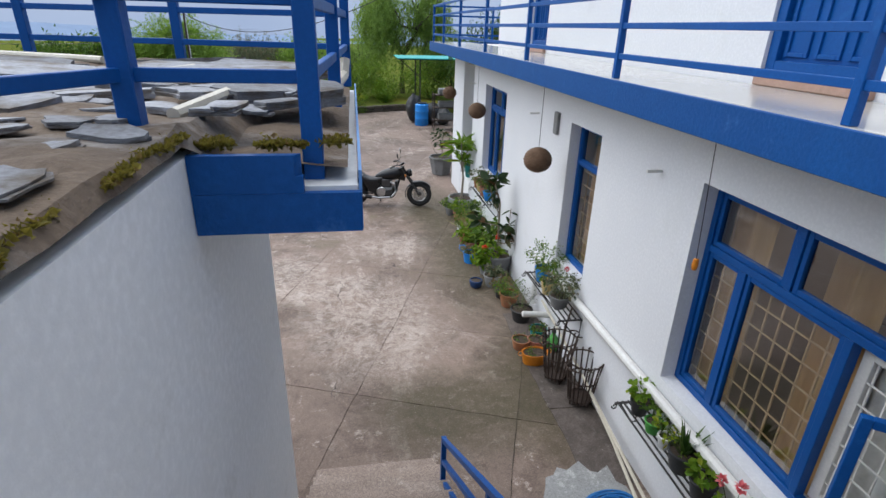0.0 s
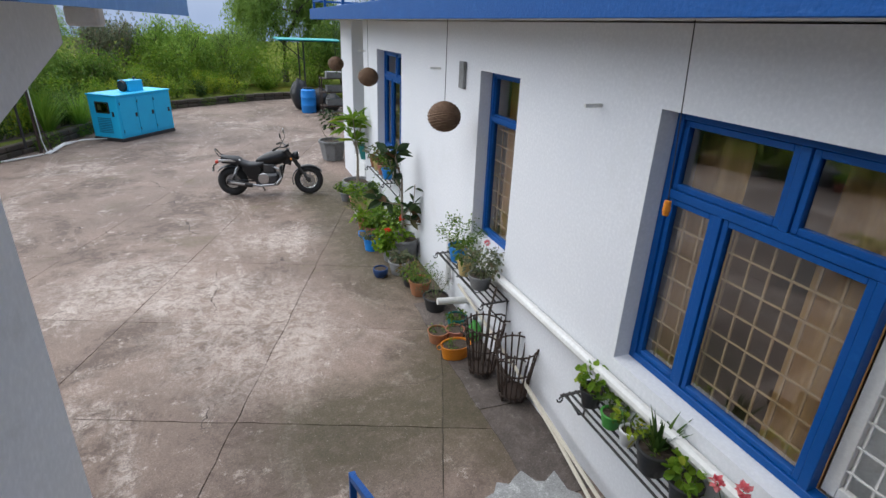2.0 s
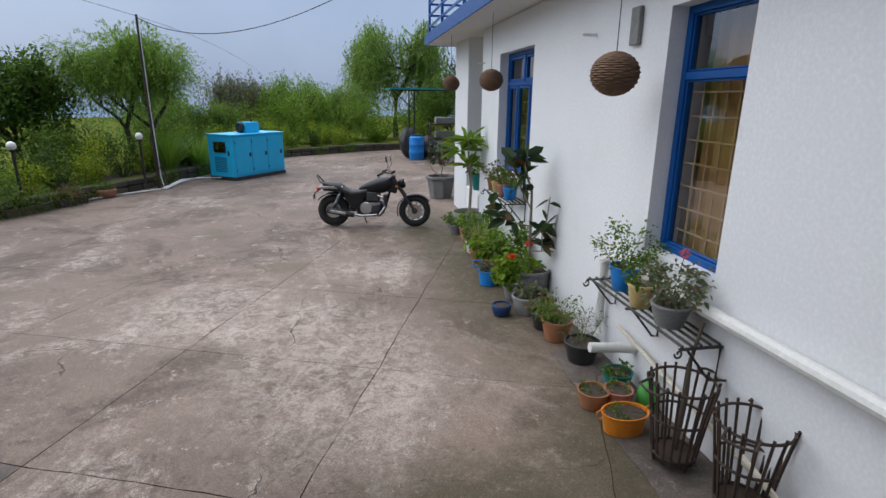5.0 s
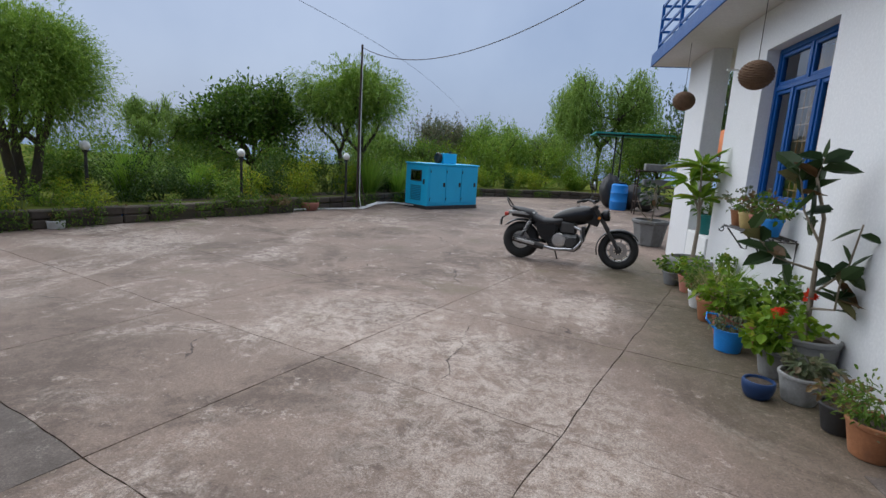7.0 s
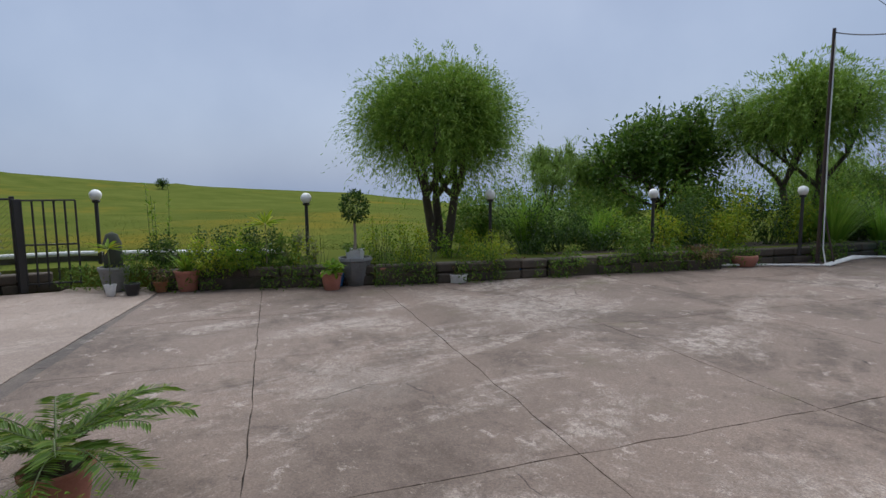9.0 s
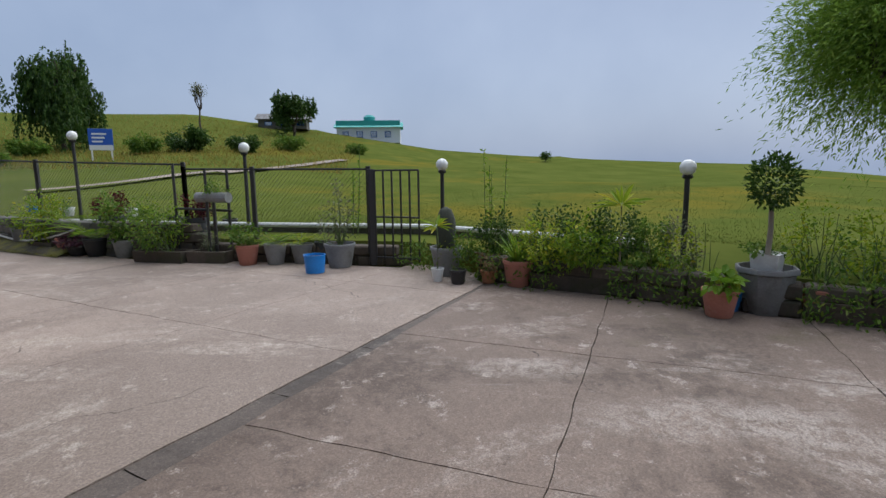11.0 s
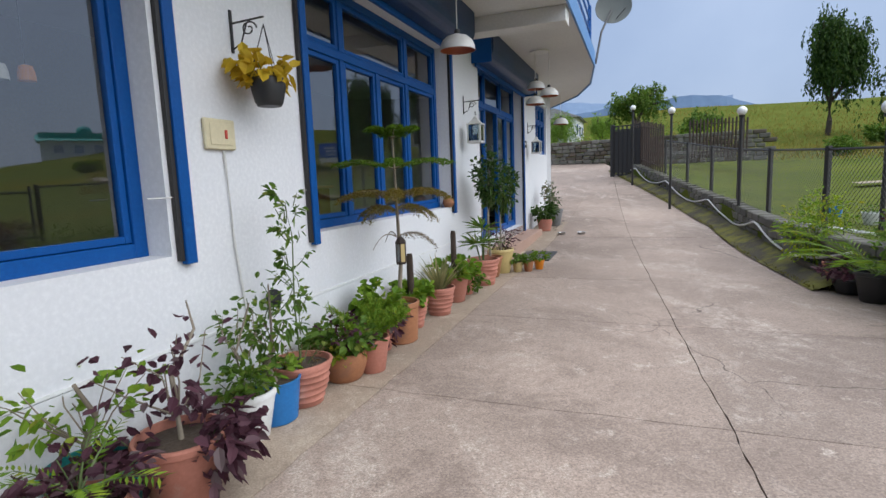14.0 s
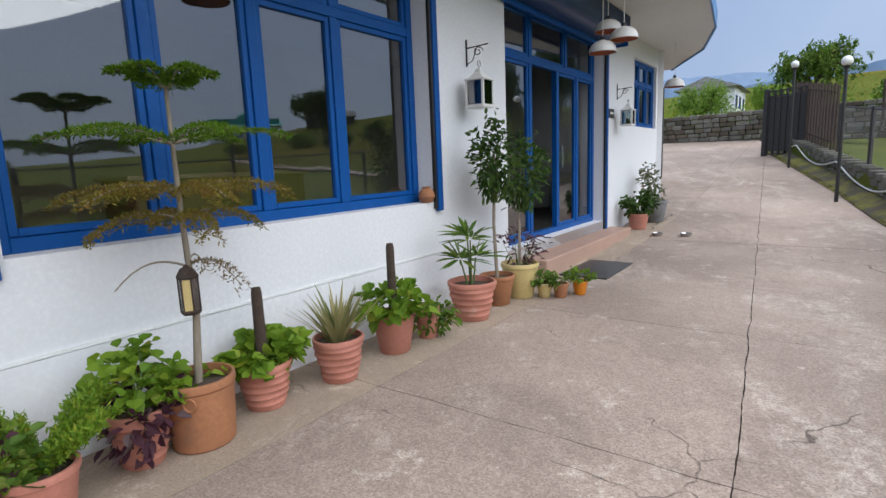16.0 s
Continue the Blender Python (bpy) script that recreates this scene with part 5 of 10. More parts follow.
ob, z = potted(B(-1.05, 0.20), 0.18, 0.26, M_TEALPOT, "teal plastic tub with a small twisted shrub", "bucket", taper=0.8)
stem(ob, [(0, 0, z), (0.01, 0.02, z + 0.12), (-0.05, 0.04, z + 0.25), (-0.02, 0.1, z + 0.4)], 0.02, 0.008)
bush(ob, z + 0.15, 0.35, 0.3, 0.06, 120, L_LIGHT, 8, 0.3, 0.6, M_PALEBARK)
ob, z = potted(B(-1.26, 0.42), 0.16, 0.27, M_TERRA, "terracotta pot with trailing purple foliage and a small palm")
bush(ob, z, 0.22, 0.22, 0.07, 220, L_PURPLE, 10, 0.1, 0.5, low=0.0)
fronds(ob, z + 0.05, 0.32, 6, L_LIGHT, 0.06, 14, 0.8)
ob, z = potted(B(-0.80, 0.40), 0.19, 0.30, M_TERRA, "terracotta pot spilling over with dark purple leaves and twigs")
bush(ob, z - 0.16, 0.36, 0.30, 0.085, 420, L_PURPLE, 12, 0.0, 0.5, low=0.0)
stem(ob, [(0, 0, z), (0.05, -0.1, z + 0.25), (-0.05, -0.15, z + 0.45), (0.02, -0.3, z + 0.55)], 0.012, 0.004)
bush(ob, z + 0.15, 0.45, 0.3, 0.06, 70, L_PURPLE, 6, 0.2, 0.6, M_PALEBARK)
ob, z = potted(B(-0.27, 0.30), 0.145, 0.27, M_WHITEPOT, "white plastic pot painted with red tulips", taper=0.66)
bush(ob, z, 0.2, 0.2, 0.06, 190, L_GREEN, 9, 0.4, 0.55)
stem(ob, [(0, 0, z), (0.05, -0.06, z + 0.25), (0.02, 0.04, z + 0.5)], 0.009, 0.004)
bush(ob, z + 0.22, 0.34, 0.18, 0.05, 48, L_GREEN, 6, 0.2, 0.55, M_PALEBARK)
for k, (cx, cz) in enumerate(((-0.055, 0.21), (0.05, 0.2))):
    bm = nb()
    for da in (-0.35, 0.0, 0.35):
        y, zz = -0.1245, cz
        bm2 = [bm.verts.new((cx + 0.028 * math.sin(da) + dx, -math.sqrt(max(0.141 ** 2 - (cx + dx) ** 2, 0)) - 0.004, cz + dz)) for dx, dz in ((-0.009, 0.0), (0.009, 0.0), (0.012 * math.sin(da) * 3, 0.042))]
        bm.faces.new(bm2)
    part("tulip_motif", bm, M_RED, ob, "small painted red tulip")
ob.matrix_world = ob.matrix_world @ pose(0, 0, 0, 0, 0, 118)
ob, z = potted(B(-0.05, 0.29), 0.15, 0.25, M_BLUEPOT, "blue plastic tub with a sprawling green shrub", "bucket", taper=0.82)
stem(ob, [(0, 0, z), (0.03, 0.02, z + 0.12), (-0.03, 0.05, z + 0.22), (0.02, 0.02, z + 0.36)], 0.026, 0.012)
stem(ob, [(0.0, 0.03, z + 0.2), (-0.04, 0.16, z + 0.34), (-0.06, 0.26, z + 0.62)], 0.010, 0.004)
bush(ob, z + 0.02, 0.12, 0.16, 0.06, 90, L_LIGHT, 7, 0.4, 0.7)
bush(ob, z + 0.22, 0.20, 0.24, 0.055, 110, L_GREEN, 9, 0.1, 0.55, M_PALEBARK)
bush(ob, z + 0.40, 0.30, 0.14, 0.05, 46, L_GREEN, 5, 0.1, 0.5, lean=(-0.06, 0.2))
ob, z = potted(B(0.20, 0.30), 0.185, 0.27, M_TERRA, "pink terracotta pot with swirled sides and a tall thin climber", "swirl", taper=0.68)
stem(ob, [(0, 0, z), (0.01, 0.01, z + 0.4), (-0.01, 0.03, z + 0.8), (0.02, 0.02, z + 0.98)], 0.006, 0.003, M_GREENSTEM)
for hz_, lx, ly in ((0.22, 0.03, 0.0), (0.36, -0.05, 0.03), (0.50, 0.06, -0.02), (0.64, -0.04, 0.04), (0.78, 0.05, 0.02), (0.90, -0.02, 0.03), (1.0, 0.03, 0.0)):
    bush(ob, z + hz_, 0.12, 0.10, 0.055, 26, L_GREEN, 4, 0.1, 0.5, lean=(lx, ly))
bush(ob, z, 0.14, 0.16, 0.04, 60, L_DRY, 8, 0.3, 0.3)
ob, z = potted(B(0.61, 0.35), 0.165, 0.20, M_TERRA2, "round brown clay pot with a small reddish succulent shrub", "bowl")
bush(ob, z, 0.24, 0.21, 0.06, 420, L_GREEN, 12, 0.5, 0.8)
bush(ob, z + 0.02, 0.22, 0.2, 0.055, 90, L_PURPLE, 8, 0.4, 0.7)
bush(ob, z, 0.1, 0.2, 0.05, 80, L_YGREEN, 8, 0.4, 0.7, low=0.0)
ob, z = potted(B(0.80, 0.47), 0.13, 0.25, M_TERRA, "plain pink pot with an upright foxtail fern")
for k in range(11):
    rg = rng_next()
    a = rg.uniform(0, 6.28)
    L = rg.uniform(0.26, 0.42)
    d = np.array((math.cos(a) * 0.8, math.sin(a) * 0.8, 0.75))
    t = np.linspace(0.02, 1, 420)[:, None]
    p = np.array((0, 0, z)) + d * t * L - np.array((0, 0, 0.06)) * t ** 2 + rg.normal(size=(420, 3)) * 0.011
    part("plume", leaf_cloud(p, ball_dirs(rg, 420, 0.2) + d * 0.5, 0.034, 0.010, rg), L_LIGHT, ob)
ob, z = potted(B(1.23, 0.31), 0.13, 0.27, M_TERRA, "ridged pink pot with purple and green trailing leaves", "swirl")
bush(ob, z - 0.20, 0.40, 0.22, 0.075, 300, L_PURPLE, 12, 0.2, 0.5, low=0.0)
bush(ob, z + 0.04, 0.28, 0.2, 0.075, 150, L_LIGHT, 8, 0.4, 0.9)
ob, z = potted(B(1.49, 0.37), 0.165, 0.34, M_TERRA2, "large brown terracotta pot holding a young Norfolk pine", taper=0.88)
part("ring_handle", add_torus(nb(), (-0.05, 0.165, 0.26), 0.03, 0.006, 14, 6, "Y"), M_TERRA2, ob)
stem(ob, [(0, 0, z), (-0.03, 0.0, z + 0.35), (-0.02, 0.01, z + 0.8), (-0.01, 0.0, z + 1.38)], 0.021, 0.009)
for tz, L, mt, dr in ((1.38, 0.20, L_ARAU, 0.04), (1.14, 0.50, L_ARAU, 0.0), (0.92, 0.48, L_ARAUOLD, -0.04), (0.80, 0.36, L_ARAUOLD, -0.08), (0.58, 0.30, L_DRY, -0.1)):
    rg = rng_next()
    bm = nb()
    pp, ww = [], []
    nbr = (6 if tz > 0.85 else 4) if tz > 0.6 else 3
    for i in range(nbr):
        a = 2 * math.pi * i / nbr + tz * 5
        fl = np.array((math.cos(a), math.sin(a), 0))
        pts = []
        for q in np.linspace(0, 1, 9):
            pts.append(np.array((-0.01, 0, z + tz)) + fl * L * q + np.array((0, 0, 0.06 * math.sin(q * 2.6) + dr * q * q)))
        add_path(bm, [tuple(x) for x in pts], 0.006, 4, 0.003)
        if tz > 0.6 or i == 0:
            for q in np.linspace(0.12, 1, 34 if tz > 0.6 else 12):
                c = np.array((-0.01, 0, z + tz)) + fl * L * q + np.array((0, 0, 0.06 * math.sin(q * 2.6) + dr * q * q))
                side = np.array((-fl[1], fl[0], 0))
                for g in (-1, 1):
                    for e in np.linspace(0.1, 1, 5):
                        tw = c + (side * g * 0.8 + fl * 0.5) * 0.085 * e * (1.15 - 0.6 * q) - np.array((0, 0, 0.03 * e * e * (1.3 if tz < 1.0 else 0.3)))
                        for _ in range(2):
                            pp.append(tw)
                            ww.append(side * g * 0.5 + fl * 0.4 + rg.normal(size=3) * 0.55 + (0, 0, 0.3))
    part("branch", bm, M_PALEBARK, ob)
    if pp:
        part("needles", leaf_cloud(np.array(pp), np.array(ww), 0.026, 0.008, rg), mt, ob)
bush(ob, z - 0.02, 0.12, 0.15, 0.06, 60, L_LIGHT, 6, 0.4, 0.9, lean=(0.08, 0.06))
lt = thing("hanging_lantern", pose(*B(1.47, 0.42)[:2], 0.66, 0, 0, 20), "small brass and coloured glass lantern hung on the pine's stem", "lantern")
bm = add_lathe(nb(), [(0, 0.0), (0.04, 0.0), (0.047, 0.012), (0.047, 0.02), (0, 0.02)], 6)
add_lathe(bm, [(0, 0.17), (0.047, 0.17), (0.05, 0.18), (0.03, 0.215), (0.008, 0.23), (0.0, 0.235)], 6)
for k in range(6):
    a = 2 * math.pi * k / 6
    add_tube(bm, (0.043 * math.cos(a), 0.043 * math.sin(a), 0.02), (0.043 * math.cos(a), 0.043 * math.sin(a), 0.17), 0.004, n=4)
part("frame", bm, M_RUSTIRON, lt)
for k in range(6):
    a = 2 * math.pi * (k + 0.5) / 6
    g = part("pane", add_box(nb(), (-0.001, -0.017, 0.022), (0.001, 0.017, 0.168), pose(0.036 * math.cos(a), 0.036 * math.sin(a), 0, 0, 0, math.degrees(a))), M_YELLOWPOT if k % 2 else M_GLASS, lt)
ob, z = potted(B(1.90, 0.30), 0.15, 0.26, M_TERRA, "pink pot of bright green leaves round a dark coir post", "swirl")
bush(ob, z, 0.17, 0.2, 0.095, 260, L_LIGHT, 10, 0.5, 0.9, low=0.0)
smooth(part("coir_post", add_lathe(nb(), [(0, z), (0.03, z), (0.032, z + 0.2), (0.029, z + 0.42), (0.024, z + 0.45), (0, z + 0.452)], 10), M_POST, ob, "dark coir moss post"), 50)
ob, z = potted(B(2.38, 0.39), 0.155, 0.28, M_TERRA, "pink swirled pot of pale striped aloe blades", "swirl")
tuft(ob, z, 0.34, 0.035, 70, L_ALOE, 0.9, 0.5, 0.06)
ob, z = potted(B(2.94, 0.36), 0.155, 0.28, M_TERRA, "plain pink pot of broad green leaves round a coir post")
bush(ob, z, 0.24, 0.22, 0.10, 150, L_LIGHT, 9, 0.5, 0.9)
smooth(part("coir_post", add_lathe(nb(), [(0, z), (0.03, z), (0.032, z + 0.2), (0.029, z + 0.5), (0.022, z + 0.53), (0, z + 0.532)], 10), M_POST, ob, "dark coir moss post"), 50)
ob, z = potted(B(3.30, 0.38), 0.10, 0.24, M_TERRA, "terracotta pot with a trailing green creeper")
bush(ob, z - 0.16, 0.3, 0.2, 0.06, 170, L_GREEN, 9, 0.0, 0.7, low=0.0, lean=(0, 0.05))
ob, z = potted(B(3.88, 0.42), 0.20, 0.33, M_TERRA, "large swirled pink pot with a lady palm", "swirl")
for i in range(5):
    rg = rng_next()
    top = (rg.uniform(-0.1, 0.1), rg.uniform(-0.1, 0.1), z + rg.uniform(0.2, 0.48))
    stem(ob, [(top[0] * 0.4, top[1] * 0.4, z), top], 0.009, 0.006, M_GREENSTEM)
    whorl(ob, top, 16, 0.24, 0.03, L_GREEN, 0.1, 0.25)
ob, z = potted(B(4.38, 0.38), 0.16, 0.28, M_TERRA2, "clay pot with a tall standard fig tree with pale stem")
stem(ob, [(0, 0, z), (0.02, 0, z + 0.5), (0, 0.02, z + 1.1), (0.02, 0, z + 1.3)], 0.018, 0.009)
bush(ob, z + 0.72, 0.75, 0.25, 0.07, 520, L_DARK, 10, -0.1, 0.5)
ob, z = potted(B(4.72, 0.44), 0.18, 0.34, M_YELLOWPOT, "tall beige pot with a dark fig standard and dry ferns")
stem(ob, [(0, 0, z), (0.0, 0.02, z + 0.4), (0.02, 0.0, z + 0.95)], 0.016, 0.008)
bush(ob, z + 0.55, 0.75, 0.28, 0.07, 560, L_DARK, 10, -0.1, 0.5)
bush(ob, z, 0.4, 0.24, 0.08, 120, L_PURPLE, 9, 0.3, 0.3)
for s, d, mt, lf, lb in ((4.80, 0.66, M_YELLOWPOT, L_GREEN, "small cream pot with a low green plant"), (4.86, 0.80, M_TERRA2, L_GREEN, "small brown pot of bushy green leaves"), (5.05, 0.92, M_ORANGE, L_LIGHT, "small orange plastic pot of green leaves")):
    ob, z = potted(B(s, d), 0.075, 0.14, mt, lb)
    bush(ob, z, 0.14, 0.12, 0.05, 120, lf, 8, 0.4, 0.6)
ob, z = potted(B(9.2, 0.32), 0.17, 0.26, M_TERRA, "terracotta pot with a bushy dark green plant", taper=0.75)
bush(ob, z, 0.45, 0.26, 0.09, 320, L_DARK, 9, 0.3, 0.7)
ob, z = potted(B(9.9, 0.42), 0.2, 0.38, M_GREYPOT, "grey cement pot with a straggling flowering shrub")
bush(ob, z, 0.7, 0.34, 0.08, 260, L_GREYGREEN, 9, 0.2, 0.6)
for s, d in ((8.7, 0.75), (8.75, 1.15)):
    bw = thing("feeding_bowl", pose(*B(s, d)), "small grey metal bowl on the ground by the step", "bowl", "bowls by the step")
    smooth(part("bowl", add_lathe(nb(), [(0, 0), (0.06, 0), (0.085, 0.05), (0.09, 0.052), (0.08, 0.05), (0.055, 0.012), (0, 0.012)], 18), M_CHROME, bw))
jr = thing("clay_jar", FB @ pose(-0.02, 3.88, 0.995), "small brown clay jar on the window sill", "jar")
smooth(part("body", add_lathe(nb(), [(0, -0.01), (0.05, -0.01), (0.075, 0.04), (0.06, 0.09), (0.035, 0.11), (0.04, 0.125), (0.03, 0.125), (0, 0.11)], 16), M_TERRA2, jr))

# Corner group by the north end of the west house.
ob, z = potted((-4.15, 5.66), 0.14, 0.20, M_TERRA, "terracotta pot with a spreading cycad palm", taper=0.75)
fronds(ob, z + 0.08, 0.54, 22, L_GREEN, 0.10, 30, 0.9, 1.0, None, 0.016, 0.45)
smooth(part("trunk", add_lathe(nb(), [(0, z), (0.06, z), (0.07, z + 0.06), (0.05, z + 0.10), (0, z + 0.11)], 10), M_BARK, ob), 50)
ob, z = potted((-3.36, 5.50), 0.16, 0.26, M_TERRA, "terracotta pot with a cloud of feathery asparagus fern")
bush(ob, z, 0.2, 0.26, 0.03, 1800, L_LIGHT, 16, 0.3, 0.22)
ob, z = potted((-4.28, 5.12), 0.19, 0.30, M_TERRA, "terracotta pot with dark green leaves")
bush(ob, z, 0.35, 0.26, 0.08, 260, L_GREEN, 9, 0.3, 0.7)
ob, z = potted((-4.75, 4.86), 0.18, 0.28, M_TERRA, "terracotta pot of yellow-green leaves with small pink flowers")
bush(ob, z, 0.36, 0.26, 0.08, 260, L_YGREEN, 9, 0.4, 0.7)
blooms(ob, [(-0.05, 0.12, z + 0.36)], 0.03, L_PINK, "small pink flower")
ob, z = potted((-5.25, 4.6), 0.2, 0.28, M_TERRA, "terracotta pot with glossy green leaves", taper=0.75)
bush(ob, z, 0.3, 0.24, 0.075, 220, L_LIGHT, 9, 0.4, 0.8)

# ---- plants along the east house ----
ob, z = potted((2.16, 5.36), 0.17, 0.16, M_ORANGE, "oval orange plastic tub of soil with seedlings and side handles", "bucket", taper=0.86, squash=0.7)
bush(ob, z, 0.05, 0.1, 0.025, 50, L_GREEN, 6, 0.5, 0.6)
for g in (-1, 1):
    part("handle", add_torus(nb(), (g * 0.185, 0, 0.15), 0.035, 0.005, 12, 5, "Y"), M_ORANGE, ob)
for x, y, r, h, mt, lb in ((2.28, 5.68, 0.11, 0.14, M_TERRA, "small coral pot of dry soil"), (2.08, 5.70, 0.12, 0.14, M_TERRA2, "small brown pot of soil and moss"), (2.40, 5.92, 0.12, 0.15, M_TEALPOT, "teal plastic pot with low green leaves")):
    ob, z = potted((x, y), r, h, mt, lb, "bucket", taper=0.8)
    bush(ob, z, 0.06 if mt != M_TEALPOT else 0.1, r, 0.04, 25 if mt != M_TEALPOT else 90, L_GREEN, 6, 0.4, 0.6)
can = thing("sprayer_bottle", pose(2.50, 5.62, 0), "green plastic sprayer bottle by the pots", "bottle")
smooth(part("body", add_lathe(nb(), [(0, 0), (0.075, 0), (0.085, 0.02), (0.085, 0.12), (0.05, 0.2), (0.025, 0.23), (0.025, 0.26), (0, 0.26)], 16), M_GREENPL, can))
part("cap", add_lathe(nb(), [(0, 0.261), (0.03, 0.261), (0.03, 0.29), (0.012, 0.30), (0, 0.30)], 12), M_BLACKPOT, can)


def fire_basket(x, y, turn, label):
    """A tall iron basket of upright bars between hoops, with two looped handles."""
    ob = thing("iron_basket", pose(x, y, 0, 0, 0, turn), label, "basket", "iron baskets")
    n = 18
    for z, r in ((0.10, 0.135), (0.36, 0.165), (0.60, 0.195)):
        part("hoop", add_torus(nb(), (0, 0, z), r, 0.009, 28, 6), M_RUSTIRON, ob)
    for i in range(n):
        a = 2 * math.pi * i / n
        c, s = math.cos(a), math.sin(a)
        part("bar", add_path(nb(), [(0.13 * c, 0.13 * s, 0.06), (0.165 * c, 0.165 * s, 0.36), (0.205 * c, 0.205 * s, 0.63)], 0.009, 5), M_RUSTIRON, ob)
    for a in (0.5, 2.6, 4.7):
        part("leg", add_tube(nb(), (0.11 * math.cos(a), 0.11 * math.sin(a), 0.0), (0.128 * math.cos(a), 0.128 * math.sin(a), 0.10), 0.011, n=6), M_RUSTIRON, ob)
    for g in (-1, 1):
        part("handle", add_path(nb(), [(g * 0.19, -0.08, 0.62), (g * 0.27, -0.08, 0.60), (g * 0.29, 0.0, 0.60), (g * 0.27, 0.08, 0.60), (g * 0.19, 0.08, 0.62)], 0.009, 6), M_RUSTIRON, ob)
    part("base_plate", add_lathe(nb(), [(0, 0.085), (0.14, 0.085), (0.14, 0.093), (0, 0.093)], 18), M_RUSTIRON, ob)
    return ob


fire_basket(2.30, 4.98, 10, "tall rusty black iron basket beside the wall")
fire_basket(2.42, 4.52, 35, "tall rusty black iron basket beside its twin")
lg = thing("driftwood_stick", pose(2.32, 5.0, 0.10), "rough grey-brown stick standing in the basket", "stick")
part("stick", add_path(nb(), [(0, 0, 0), (0.04, 0.02, 0.35), (0.06, 0.05, 0.6), (0.12, 0.06, 0.86)], 0.022, 7, 0.010), M_BARK, lg)


def plain_bush_pot(x, y, r, h, mt, lb, bh, br, leaf, k, lf, style="plain", z=0.0, taper=0.72, **kw):
    ob, zz = potted((x, y, z), r, h, mt, lb, style, taper=taper)
    bush(ob, zz, bh, br, leaf, k, lf, 9, 0.3, kw.get("width", 0.6))
    return ob, zz


plain_bush_pot(2.30, 6.40, 0.16, 0.20, M_BLACKPOT, "dark plastic pot with a dry straggling herb", 0.34, 0.24, 0.035, 260, L_GREYGREEN, width=0.3)
ob, z = plain_bush_pot(2.24, 6.86, 0.15, 0.22, M_TERRA2, "terracotta pot with a bushy green herb", 0.30, 0.24, 0.05, 380, L_GREEN, width=0.3)
plain_bush_pot(2.20, 7.14, 0.12, 0.18, M_BLACKPOT, "black plastic pot with a pale rim and a leggy succulent", 0.2, 0.16, 0.05, 110, L_DRY)
plain_bush_pot(2.15, 7.55, 0.15, 0.21, M_GREYPOT, "grey cement pot with rosette succulents", 0.18, 0.16, 0.07, 150, L_GREYGREEN)
ob, z = potted((1.87, 7.53), 0.11, 0.13, M_DARKBLUE, "small round navy glazed bowl of bare soil", "bowl")
ob, z = plain_bush_pot(2.17, 8.02, 0.15, 0.23, M_GREYPOT, "grey pot of red geranium with bright leaves", 0.36, 0.28, 0.075, 300, L_LIGHT, width=0.9)
blooms(ob, [(-0.1, -0.12, z + 0.34), (0.18, 0.05, z + 0.45)], 0.05, L_RED, "orange-red flower head")
ob, z = plain_bush_pot(1.98, 8.52, 0.13, 0.20, M_BRIGHTBLUE, "bright blue bucket with a looped handle and green plant", 0.16, 0.15, 0.05, 120, L_GREYGREEN, "bucket", taper=0.82)
part("handle", add_path(nb(), [(-0.13, 0, 0.19), (-0.2, 0.03, 0.26), (-0.19, 0.07, 0.31), (-0.10, 0.08, 0.30), (-0.07, 0.1, 0.24)], 0.009, 6), M_BRIGHTBLUE, ob)
# Rubber plant in the wide grey planter.
ob, z = potted((2.36, 8.05), 0.24, 0.36, M_GREYPOT, "wide grey cement planter with a tall rubber plant", taper=0.85)
trk = [(0, 0, z), (-0.02, 0.0, z + 0.5), (-0.02, 0.02, z + 0.95), (-0.12, 0.02, z + 1.25)]
stem(ob, trk, 0.022, 0.012)
for pts, k, L in (([(-0.02, 0, z + 0.75), (-0.14, 0.08, z + 1.0), (-0.22, 0.1, z + 1.35)], 13, 0.26), ([(-0.02, 0.0, z + 0.55), (-0.30, 0.02, z + 0.62), (-0.5, 0.05, z + 0.82)], 10, 0.24), ([(-0.02, 0.01, z + 0.35), (0.10, -0.18, z + 0.6), (0.08, -0.3, z + 0.95)], 14, 0.20), ([(-0.01, 0.0, z + 0.25), (0.06, -0.2, z + 0.3), (0.02, -0.28, z + 0.55)], 9, 0.20), ([(-0.02, 0.02, z + 0.95), (-0.12, 0.02, z + 1.25), (-0.1, 0.0, z + 1.4)], 10, 0.26)):
    rg = rng_next()
    stem(ob, pts, 0.011, 0.006)
    t = rg.uniform(0.3, 1, k)
    pos = np.array([tuple(Vector(pts[0]).lerp(Vector(pts[1]), q * 2) if q < 0.5 else Vector(pts[1]).lerp(Vector(pts[2]), q * 2 - 1)) for q in t])
    part("leaves", leaf_cloud(pos, ball_dirs(rg, k, 0.25) * (1, 1, 0.9), L, L * 0.52, rg, 0.12, 0.25, True), L_RUBBER, ob)
plain_bush_pot(2.10, 8.95, 0.15, 0.24, M_TERRA, "terracotta pot of leafy geranium", 0.4, 0.28, 0.07, 300, L_LIGHT, width=0.8)
ob, z = potted((2.36, 8.75), 0.16, 0.26, M_TERRA, "terracotta pot with a tall leafy shrub behind the others")
bush(ob, z, 0.55, 0.3, 0.085, 320, L_GREEN, 9, 0.3, 0.7)
ob, z = potted((2.08, 9.45), 0.14, 0.24, M_TERRA2, "brown pot with fine arching spider-plant blades")
tuft(ob, z, 0.42, 0.014, 130, L_ALOE, 1.0, 0.9, 0.05)
